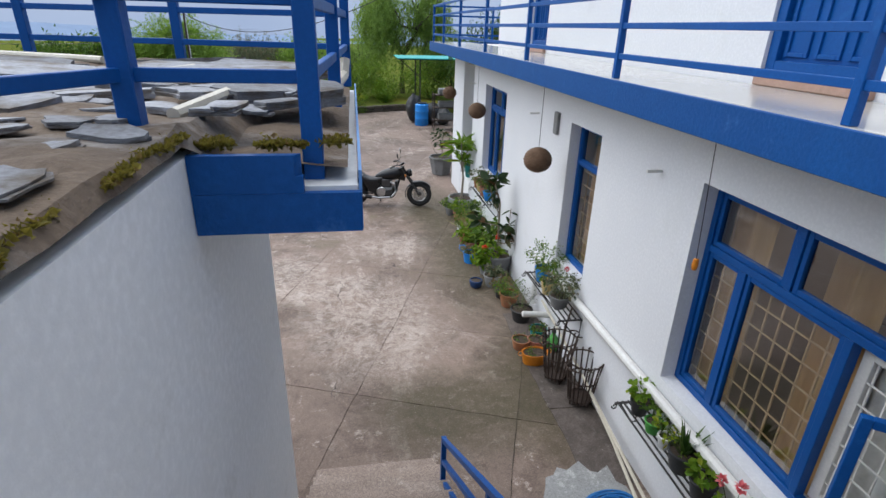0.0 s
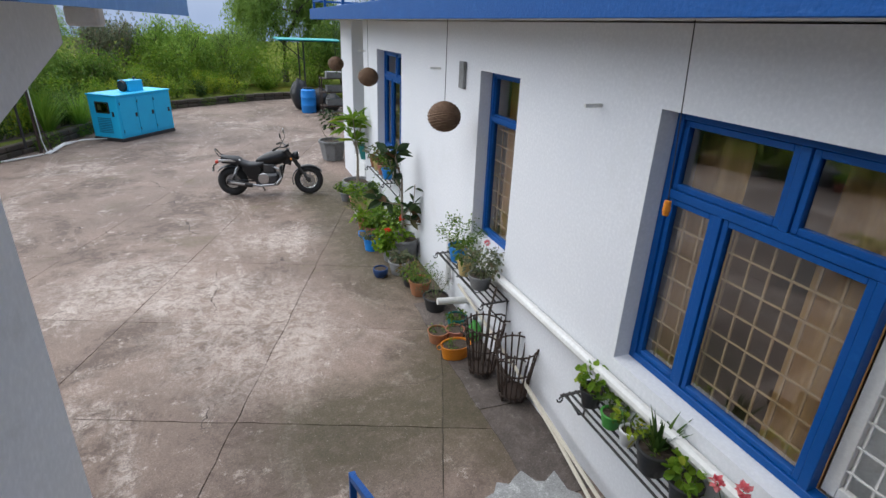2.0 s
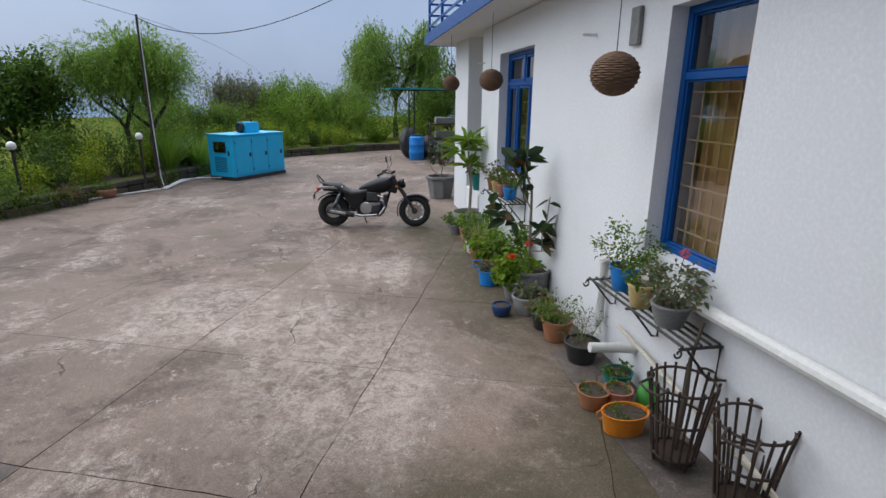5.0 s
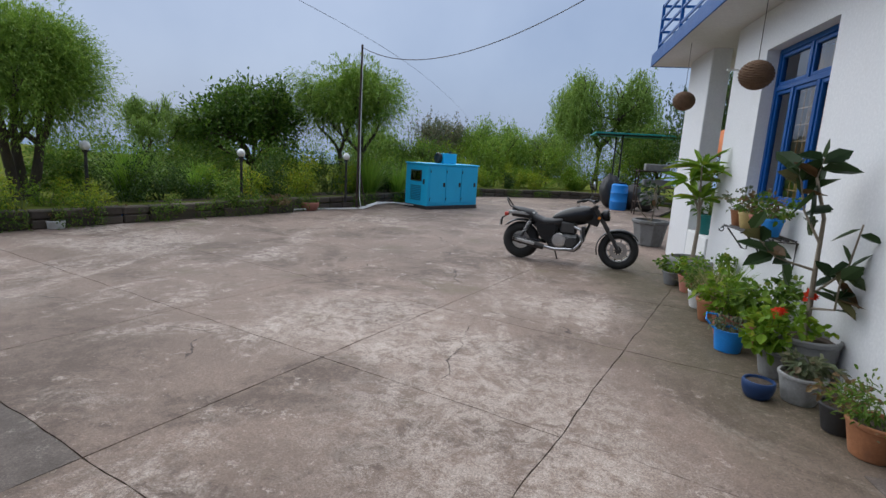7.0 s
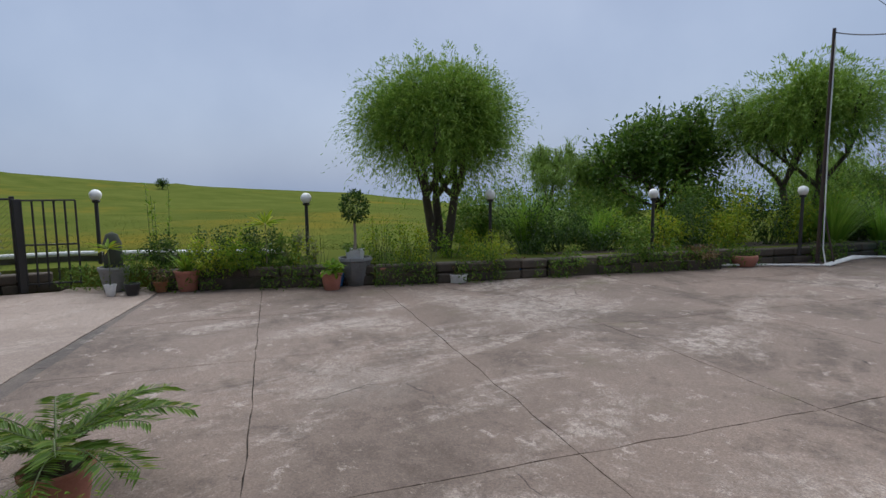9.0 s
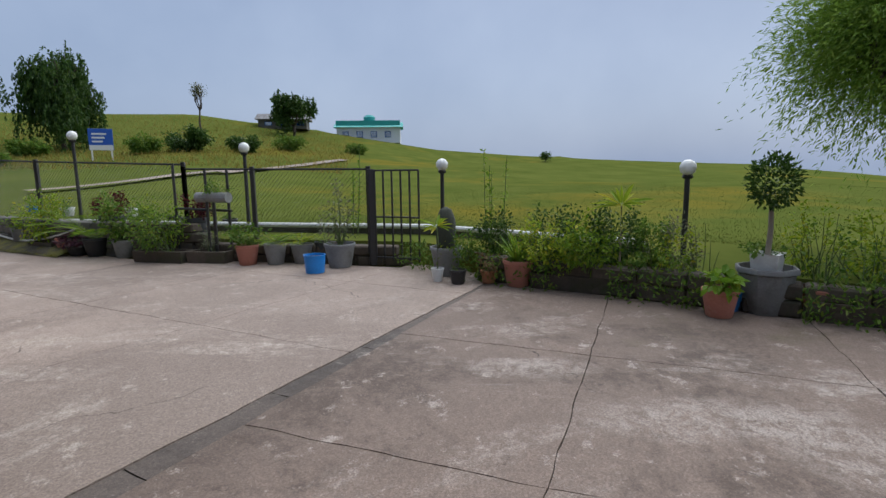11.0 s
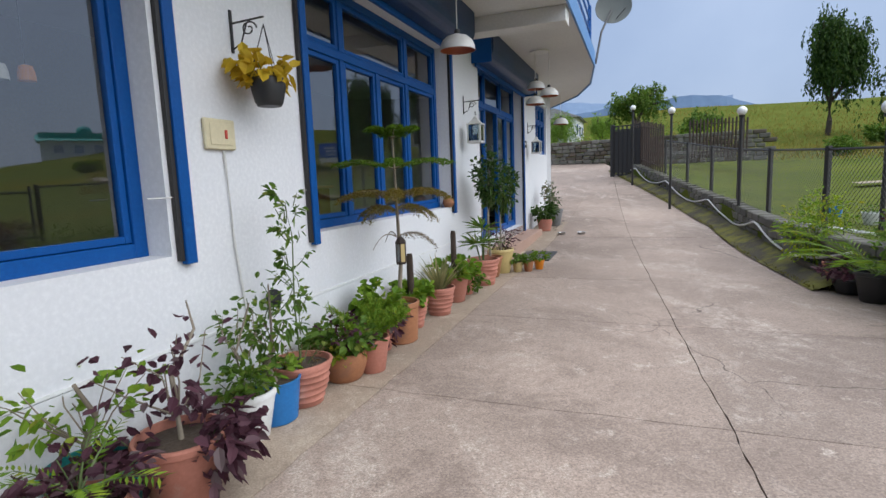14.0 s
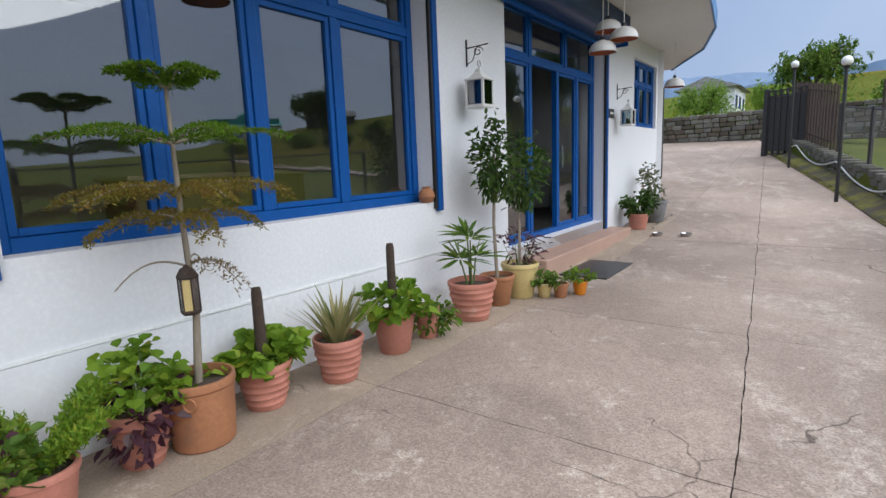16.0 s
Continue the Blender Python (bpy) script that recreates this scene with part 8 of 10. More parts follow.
dome_lamp(2.58, 0.60, 2.56, 0.17)
dome_lamp(6.45, 0.64, 2.50, 0.155)
dome_lamp(6.55, 0.85, 2.63, 0.155)
dome_lamp(6.75, 0.60, 2.79, 0.155)
dome_lamp(10.93, 0.45, 2.56, 0.18)
tagged(part("ceiling_rose", add_lathe(nb(), [(0, 3.33), (0.16, 3.335), (0.16, 3.36), (0, 3.36)], 20, Matrix.Translation(wb(6.55, 0.70))), M_WHITEMETAL), "round white ceiling plate for the pendant lamps", "ceiling plate")
sw = thing("switch_plate", FB @ pose(0.0, 0.0, 1.64), "cream wall socket plate with a red switch", "switch")
part("plate", add_box(nb(), (0.002, -0.115, -0.085), (0.028, 0.115, 0.085), bevel=0.006), M_CREAM, sw)
part("socket", add_box(nb(), (0.0285, -0.085, -0.06), (0.034, 0.085, 0.06), bevel=0.003), M_CREAM, sw)
part("rocker", add_box(nb(), (0.0345, 0.02, -0.025), (0.042, 0.04, 0.025), bevel=0.003), M_RED, sw)
tagged(part("wall_conduit", add_path(nb(), [tuple(wb(0.03, 0.012, 1.55)), tuple(wb(0.05, 0.012, 1.0)), tuple(wb(0.10, 0.014, 0.55))], 0.008, 5), M_PVC), "thin white conduit running down the wall", "conduit")
for s in (0.75, 4.0 - 0.02, -0.5, 4.75):
    tagged(part("wall_nail", add_tube(nb(), tuple(wb(s, 0.002, 1.30)), tuple(wb(s + 0.12, 0.03, 1.302)), 0.004, n=5), M_PVC), "thin bent wire hook on the wall", "hook", "wall hooks")
sp = thing("spot_lamp", FB @ pose(0.06, 0.30, 0.62), "small dark spotlight fixed low on the wall", "lamp")
smooth(part("head", add_lathe(nb(), [(0, -0.05), (0.04, -0.045), (0.05, 0.03), (0.045, 0.05), (0, 0.045)], 14, pose(0, 0, 0, 40, 30)), M_BLACKPOT, sp))
part("arm", add_tube(nb(), (-0.058, 0, 0), (-0.01, 0, 0), 0.01, n=6), M_BLACKPOT, sp)
ds = thing("satellite_dish", pose(-12.55, -5.88, 4.83), "grey satellite dish on a pole above the overhang", "dish")
smooth(part("reflector", add_lathe(nb(), [(0, -0.06), (0.15, -0.05), (0.28, -0.015), (0.37, 0.03), (0.375, 0.035), (0.37, 0.04), (0.28, -0.005), (0, -0.05)], 28, pose(0, 0, 0, -75, 0, -27)), mat("dull_grey_dish", (0.13, 0.14, 0.13), (0.10, 0.11, 0.10), 4, 50, 0.7, 0.1), ds))
part("mast", add_path(nb(), [(0.05, 0.0, -0.05), (0.35, 0.15, -0.55), (0.5, 0.2, -1.2)], 0.022, 6), M_STEELDARK, ds)
part("feed_arm", add_path(nb(), [(0, -0.02, -0.3), (-0.1, 0.35, -0.1)], 0.01, 5), M_STEELDARK, ds)
railing("terrace_railing", [tuple(wb(s, d).xy) for s, d in ((-2.5, 1.36), (8.2, 1.36), (10.2, 1.13), (12.0, 0.66), (13.8, -0.3))], 3.5, [3.75, 3.97, 4.19, 4.41], [(*wb(s, d).xy, 3.49) for s, d in ((-2.5, 1.36), (0, 1.36), (2.5, 1.36), (5.0, 1.36), (8.2, 1.36), (10.2, 1.13), (12.0, 0.66))], "blue steel railing along the terrace above the overhang", "blue railings")
tagged(part("door_mat", add_box(nb(), (0.40, 5.75, 0.004), (0.95, 6.75, 0.018), FB, bevel=0.004), M_STEELDARK), "dark grey door mat before the entrance step", "mat")
sg = thing("door_sign", FB @ pose(0.0, 8.72, 2.0), "small black door sign with pale lettering", "sign")
part("board", add_box(nb(), (0.002, -0.12, -0.07), (0.014, 0.12, 0.07)), M_BLACK, sg)
part("lettering", add_box(nb(), (0.0145, -0.08, -0.01), (0.016, 0.08, 0.02)), M_WHITEMETAL, sg)

# ---- pots and troughs along the yard's edge ----
def edge_pot(x, y, r, h, mt, lb, bh, br, leaf, k, lf, style="plain", width=0.6, taper=0.72):
    ob, z = potted((x, y), r, h, mt, lb, style, "pots along the yard edge", taper=taper)
    if k:
        bush(ob, z, bh, br, leaf, k, lf, 8, 0.35, width)
    return ob, z


def trough(x, y, turn, L, lb, shrubs, h=0.17, w=0.16):
    """A rough stone trough with its earth and a row of shrubs."""
    ob = thing("stone_trough", pose(x, y, 0, 0, 0, turn), lb, "planter", "stone troughs")
    bm = nb()
    o = [(-L / 2, -w), (L / 2, -w), (L / 2, w), (-L / 2, w)]
    i = [(-L / 2 + 0.04, -w + 0.04), (L / 2 - 0.04, -w + 0.04), (L / 2 - 0.04, w - 0.04), (-L / 2 + 0.04, w - 0.04)]
    lo = [bm.verts.new((px * 0.96, py * 0.85, 0.0)) for px, py in o]
    hi = [bm.verts.new((px, py, h)) for px, py in o]
    ih = [bm.verts.new((px, py, h)) for px, py in i]
    il = [bm.verts.new((px, py, h * 0.75)) for px, py in i]
    for k in range(4):
        j = (k + 1) % 4
        bm.faces.new((lo[k], lo[j], hi[j], hi[k]))
        bm.faces.new((hi[k], hi[j], ih[j], ih[k]))
        bm.faces.new((ih[k], ih[j], il[j], il[k]))
    bm.faces.new(lo[::-1])
    part("trough", bm, M_STONEDARK, ob)
    part("soil", add_box(nb(), (-L / 2 + 0.045, -w + 0.045, h * 0.7), (L / 2 - 0.045, w - 0.045, h * 0.86)), M_SOIL, ob)
    for sx, bh, br, leaf, k, lf in shrubs:
        rng = rng_next()
        before = len(ob.children)
        bush(ob, h * 0.86, bh, br, leaf, k, lf, 7, 0.3, 0.5, lean=(0, 0))
        for c in list(ob.children)[before:]:
            c.location.x += sx
    return ob


trough(-11.30, 2.22, 78, 0.85, "mossy stone trough with a bushy green shrub", ((-0.15, 0.85, 0.42, 0.055, 620, L_LIGHT), (0.2, 0.7, 0.36, 0.055, 420, L_GREEN)))
trough(-11.22, 3.02, 82, 0.62, "low stone trough with thin seedlings", ((0.0, 0.4, 0.22, 0.045, 130, L_GREYGREEN),))
edge_pot(-10.98, 3.66, 0.16, 0.29, M_TERRA, "terracotta pot of leafy green shrub", 0.38, 0.26, 0.06, 320, L_GREEN)
ob, z = potted((-11.02, 4.05), 0.16, 0.30, M_GREYPOT, "grey bucket pot with arching palm leaves", "bucket", "pots along the yard edge")
fronds(ob, z, 0.42, 9, L_LIGHT, 0.10, 16, 0.9)
ob, z = potted((-11.08, 4.42), 0.16, 0.28, M_GREYPOT, "grey bucket pot with a small palm", "bucket", "pots along the yard edge")
fronds(ob, z, 0.42, 9, L_YGREEN, 0.10, 16, 0.9)
edge_pot(-10.34, 4.80, 0.14, 0.24, M_BRIGHTBLUE, "empty bright blue plastic bucket", 0, 0, 0, 0, L_GREEN, "bucket", taper=0.85)
ob, z = edge_pot(-10.76, 5.04, 0.21, 0.33, M_GREYPOT, "large grey cement pot with a thin tall shrub", 0.95, 0.30, 0.05, 240, L_GREYGREEN)
edge_pot(-11.15, 4.72, 0.13, 0.30, M_BLACKPOT, "black plastic pot behind the bucket", 0.1, 0.1, 0.03, 30, L_GREEN)
# Big bell-shaped cactus pot at the gate.
ob, z = potted((-10.15, 6.52), 0.2, 0.36, M_GREYPOT, "tall dark grey pot with a domed grey-green cactus", group="pots along the yard edge")
smooth(part("cactus", add_lathe(nb(), [(0, z), (0.11, z), (0.125, z + 0.15), (0.115, z + 0.38), (0.075, z + 0.50), (0.0, z + 0.54)], 22, spiral=0.05), mat("dark_cactus_skin", (0.055, 0.06, 0.04), (0.035, 0.04, 0.028), 9, 60, 0.9, 0.8), ob, "domed ribbed cactus"), 60)
ob, z = potted((-9.76, 6.42), 0.075, 0.16, M_WHITEPOT, "small white pot with a tall yellow-tipped dracaena", group="pots along the yard edge")
stem(ob, [(0, 0, z), (0.02, 0.01, z + 0.3), (0, 0, z + 0.5)], 0.011, 0.008, M_GREENSTEM)
whorl(ob, (0, 0, z + 0.5), 22, 0.26, 0.035, L_YGREEN, 0.2, 0.3)
edge_pot(-9.62, 6.66, 0.10, 0.17, M_BLACKPOT, "square black plastic pot of soil", 0.06, 0.08, 0.03, 20, L_GREEN)
edge_pot(-9.66, 7.02, 0.10, 0.15, M_TERRA2, "brown pot with dry reddish shoots", 0.25, 0.2, 0.05, 110, L_DRY)
ob, z = edge_pot(-9.50, 7.34, 0.17, 0.30, M_TERRA, "terracotta pot with a spiky green yucca", 0.1, 0.12, 0.03, 20, L_GREEN)
tuft(ob, z, 0.4, 0.035, 44, L_LIGHT, 1.0, 0.55, 0.04)
trough(-9.30, 7.90, 63, 0.90, "mossy stone trough with tall leafy shrubs", ((-0.2, 0.75, 0.28, 0.06, 330, L_LIGHT), (0.22, 0.8, 0.28, 0.06, 330, L_YGREEN)))
ob, z = potted((-9.08, 8.34), 0.09, 0.16, M_WHITEPOT, "small white pot with a tall thin dracaena", group="pots along the yard edge")
stem(ob, [(0, 0, z), (-0.02, 0.01, z + 0.4), (0, 0, z + 0.78)], 0.012, 0.008)
whorl(ob, (0, 0, z + 0.78), 26, 0.30, 0.04, L_YGREEN, 0.2, 0.3)
edge_pot(-8.98, 8.52, 0.09, 0.16, M_TERRA2, "small brown pot with reddish leaves", 0.2, 0.14, 0.05, 70, L_DRY)
trough(-8.80, 8.84, 62, 0.85, "mossy stone trough with a clipped conical bush", ((-0.2, 0.7, 0.2, 0.05, 260, L_YGREEN), (0.18, 0.75, 0.2, 0.04, 700, L_GREYGREEN)))
ob, z = edge_pot(-8.22, 8.96, 0.15, 0.25, M_TERRA, "terracotta pot with yellow-edged leaves", 0.2, 0.18, 0.09, 90, L_LIGHT, width=0.7)
edge_pot(-8.42, 9.16, 0.10, 0.2, M_BLUEPOT, "blue plastic pot of soil", 0.05, 0.08, 0.03, 20, L_GREEN)
ob, z = potted((-8.35, 9.42), 0.25, 0.42, M_GREYPOT, "big grey octagonal planter with a ball-topped topiary fig", "octagon", "pots along the yard edge")
part("inner_pot", add_lathe(nb(), [(0, z), (0.14, z), (0.16, z + 0.16), (0.17, z + 0.17), (0.15, z + 0.165), (0, z + 0.14)], 4), M_WHITEPOT, ob)
stem(ob, [(0, 0, z + 0.12), (0.0, 0.01, z + 0.38), (0, 0, z + 0.6)], 0.025, 0.02)
bush(ob, z + 0.14, 0.12, 0.2, 0.05, 110, L_GREEN, 6, 0.2, 0.6)
rg = rng_next()
dd = ball_dirs(rg, 900)
pos = np.array((0, 0, z + 0.80)) + dd * rg.uniform(0.55, 1.0, (900, 1)) * (0.22, 0.22, 0.24)
part("crown", leaf_cloud(pos, dd + rg.normal(size=(900, 3)) * 0.5, 0.05, 0.03, rg), L_DARK, ob, "clipped ball of dark leaves")
edge_pot(-8.18, 9.80, 0.17, 0.26, M_TERRA, "terracotta pot with a thin tall shrub", 0.75, 0.2, 0.05, 110, L_GREEN)
trough(-7.92, 10.22, 66, 0.95, "mossy stone trough with tall straggling flowers", ((-0.25, 0.75, 0.28, 0.05, 260, L_YGREEN), (0.2, 0.7, 0.3, 0.05, 260, L_GREEN)))
tagged(edge_pot(-7.50, 10.72, 0.14, 0.13, M_WHITEPOT, "white plastic box planter with dry shoots", 0.16, 0.12, 0.05, 40, L_DRY, taper=0.9)[0])
trough(-7.45, 11.30, 68, 0.95, "mossy stone trough with a round yellow-green bush", ((0.0, 0.62, 0.36, 0.05, 620, L_YGREEN),))
edge_pot(-7.22, 11.78, 0.10, 0.15, M_BLUEPOT, "small blue pot with dry leaves", 0.2, 0.12, 0.05, 60, L_DRY)
trough(-6.85, 12.60, 68, 0.9, "dark stone trough with low ferns", ((0.0, 0.3, 0.35, 0.06, 300, L_GREEN),))
trough(-6.20, 13.95, 66, 0.95, "stone trough with an upright leafy shrub", ((0.0, 0.75, 0.38, 0.07, 480, L_GREEN),))
trough(-5.78, 14.80, 66, 0.7, "stone trough with dry brown grass tufts", ((0.0, 0.25, 0.3, 0.07, 200, L_DRY),))
edge_pot(-5.42, 15.70, 0.24, 0.20, M_TERRA, "shallow terracotta bowl with low plants", 0.08, 0.18, 0.04, 60, L_GREEN, "bowl")
# South of the gate, towards the retaining wall.
edge_pot(-11.70, 1.40, 0.15, 0.28, M_GREYPOT, "grey pot with a leafy shrub", 0.75, 0.42, 0.065, 620, L_GREEN)
ob, z = potted((-11.85, 0.85), 0.18, 0.3, M_BLACKPOT, "black pot with a large arching palm", group="pots along the yard edge")
fronds(ob, z, 0.9, 16, L_LIGHT, 0.17, 22, 0.8)
edge_pot(-12.2, 0.10, 0.15, 0.26, M_TERRA, "terracotta pot with small green leaves", 0.25, 0.2, 0.06, 160, L_GREEN)
edge_pot(-11.95, 0.48, 0.16, 0.16, M_BLACKPOT, "low black pot of dark purple leaves", 0.25, 0.26, 0.07, 260, L_PURPLE)
trough(-12.45, -0.42, 66, 0.7, "dark trough with spreading pale shrubs", ((-0.15, 0.9, 0.42, 0.055, 700, L_YGREEN), (0.2, 1.0, 0.38, 0.055, 560, L_LIGHT)))
edge_pot(-12.85, -1.15, 0.19, 0.36, M_GREYPOT, "dark grey bucket pot with a trailing shrub", 0.35, 0.28, 0.06, 200, L_LIGHT, "bucket")
edge_pot(-11.75, 2.55, 0.2, 0.62, M_BLACKPOT, "tall dark pot with a dense maroon bush", 0.5, 0.26, 0.05, 620, L_MAROON)
edge_pot(-12.25, 0.9, 0.2, 0.62, M_BLACKPOT, "tall dark pot with a maroon bush", 0.5, 0.22, 0.05, 520, L_MAROON)
for k, (x, y, mt) in enumerate(((-13.9, 0.2, M_WHITEPOT), (-13.6, 1.2, M_BLACKPOT), (-14.3, -1.4, M_WHITEPOT), (-12.9, 2.6, M_BLACKPOT), (-14.9, -2.6, M_BRIGHTBLUE))):
    ob, z = potted((x, y, terrain_z(x, y) - 0.02), 0.13, 0.2, mt, ("small white pot on the grass", "small dark pot on the grass", "white pot on the grass", "dark pot with a small plant on the grass", "bright blue pot on the grass")[k], group="pots on the grass")
    bush(ob, z, 0.15, 0.12, 0.05, 40, L_GREEN, 6)

# ---- shrubs in the garden bed ----
rngb = np.random.default_rng(21)
bed_mid = off_line(CURB[1:11], 0.75)
kinds = (("leafy green garden shrub in the bed", L_GREEN, 0.06), ("light green flowering shrub in the bed", L_LIGHT, 0.055), ("dark clipped evergreen shrub in the bed", L_DARK, 0.05), ("yellowing straggly shrub in the bed", L_YGREEN, 0.05))
for i, (p, d) in enumerate(walk_line(bed_mid, 0.62)):
    if p.y < 12.2 or math.hypot(p.x + 3.2, p.y - 19.5) < 1.3 or (p - Vector((-10.7, 5.9))).length < 0.7:
        continue
    k = int(rngb.integers(0, 4))
    q = p + Vector((rngb.uniform(-0.3, 0.3), rngb.uniform(-0.3, 0.3)))
    far = q.y > 11.5
    ob = thing("shrub", pose(q.x, q.y, 0.24), kinds[k][0], "shrub", "shrubs in the bed")
    bush(ob, 0.0, rngb.uniform(0.6, 1.0) if not far else rngb.uniform(0.8, 1.3), rngb.uniform(0.28, 0.42) if not far else rngb.uniform(0.4, 0.6), kinds[k][2] * (1.3 if far else 1), 640 if not far else 900, kinds[k][1], 9, 0.3, 0.5, low=0.05)
for x, y, hh, r, leaf, k, mt, lb in (
        (-9.95, 7.17, 0.62, 0.24, 0.05, 900, L_DARK, "dark clipped evergreen shrub in the bed"), (-9.75, 7.75, 0.66, 0.26, 0.05, 1000, L_DARK, "dark dense evergreen shrub in the bed"),
        (-9.42, 8.10, 0.78, 0.26, 0.05, 1000, L_DARK, "tall dark evergreen shrub in the bed"), (-9.30, 8.40, 0.70, 0.24, 0.05, 900, L_DARK, "dark evergreen shrub with glossy leaves in the bed"),
        (-9.05, 8.68, 0.66, 0.20, 0.05, 700, L_GREEN, "narrow green shrub in the bed"), (-9.40, 7.62, 0.55, 0.30, 0.05, 620, L_YGREEN, "light flowering shrub with yellow-green leaves"),
        (-9.10, 8.02, 0.55, 0.30, 0.05, 620, L_LIGHT, "light green flowering shrub behind the trough"), (-8.55, 9.95, 0.75, 0.22, 0.05, 320, L_YGREEN, "thin yellowing shrub in the bed"),
        (-8.30, 10.35, 0.80, 0.30, 0.055, 520, L_YGREEN, "straggly yellow-green shrub in the bed"), (-8.10, 11.1, 0.62, 0.28, 0.05, 420, L_LIGHT, "light green shrub in the bed"),
        (-7.95, 11.6, 0.60, 0.36, 0.05, 800, L_YGREEN, "round yellow-green shrub in the bed"), (-9.9, 6.75, 0.35, 0.2, 0.05, 200, L_GREEN, "low green shrub by the gate")):
    ob = thing("shrub", pose(x, y, 0.24), lb, "shrub", "shrubs in the bed")
    bush(ob, 0.0, hh, r, leaf, k, mt, 12, 0.3, 0.5, low=0.05)
for x, y, L, k in ((-8.2, 13.1, 1.25, 420), (-4.9, 18.6, 1.25, 380), (-7.5, 14.3, 0.9, 250), (-4.3, 19.6, 1.1, 250)):
    ob = thing("tall_grass_clump", pose(x, y, 0.26), "fountain of tall light green grass in the bed", "grass", "tall grass clumps")
    tuft(ob, 0.0, L, 0.02, k, L_GRASS, 0.75, 0.75, 0.25, 6)
for x, y, hh in ((-10.1, 7.1, 1.3), (-12.0, 4.9, 1.4)):
    ob = thing("flower_stalks", pose(x, y, 0.25), "tall thin leafy flower stalks in the bed", "plant", "tall stalks")
    for j in range(4):
        rg = rng_next()
        bx, by = rg.uniform(-0.2, 0.2, 2)
        h1 = hh * rg.uniform(0.75, 1.05)
        stem(ob, [(bx, by, 0), (bx * 1.3, by * 1.3, h1 * 0.5), (bx * 1.5 + 0.03, by * 1.5, h1)], 0.007, 0.003, M_GREENSTEM, 5)
        t = rg.uniform(0.15, 1, 46)[:, None]
        pos = np.hstack((bx * (1 + 0.5 * t), by * (1 + 0.5 * t), h1 * t))
        part("leaves", leaf_cloud(pos, ball_dirs(rg, 46, 0.3), 0.07, 0.025, rg), L_LIGHT, ob)

# ---- trees ----
def limbs(bm, rng, base, way, length, r, depth, tips, up=0.15, spread=0.7, mids=None):
    """Forking limbs that taper and turn upward; their ends are gathered in tips."""
    p, d = Vector(base), Vector(way).normalized()
    pts = [p.copy()]
    for k in range(4):
        d = (d + Vector(rng.normal(size=3)) * 0.16 + Vector((0, 0, up * 0.3))).normalized()
        p = p + d * length / 4
        pts.append(p.copy())
    add_path(bm, pts, r, 6 if depth > 1 else 4, r * 0.6)
    if mids is not None and depth <= 2:
        mids += pts[1:]
    if depth == 0:
        tips += pts[2:]
        return
    for k in range(3 if depth > 1 else 4):
        nd = (d + Vector(rng.normal(size=3)) * spread + Vector((0, 0, up))).normalized()
        limbs(bm, rng, pts[-1 - (k % 2)], nd, length * rng.uniform(0.55, 0.78), r * 0.58, depth - 1, tips, up, spread, mids)


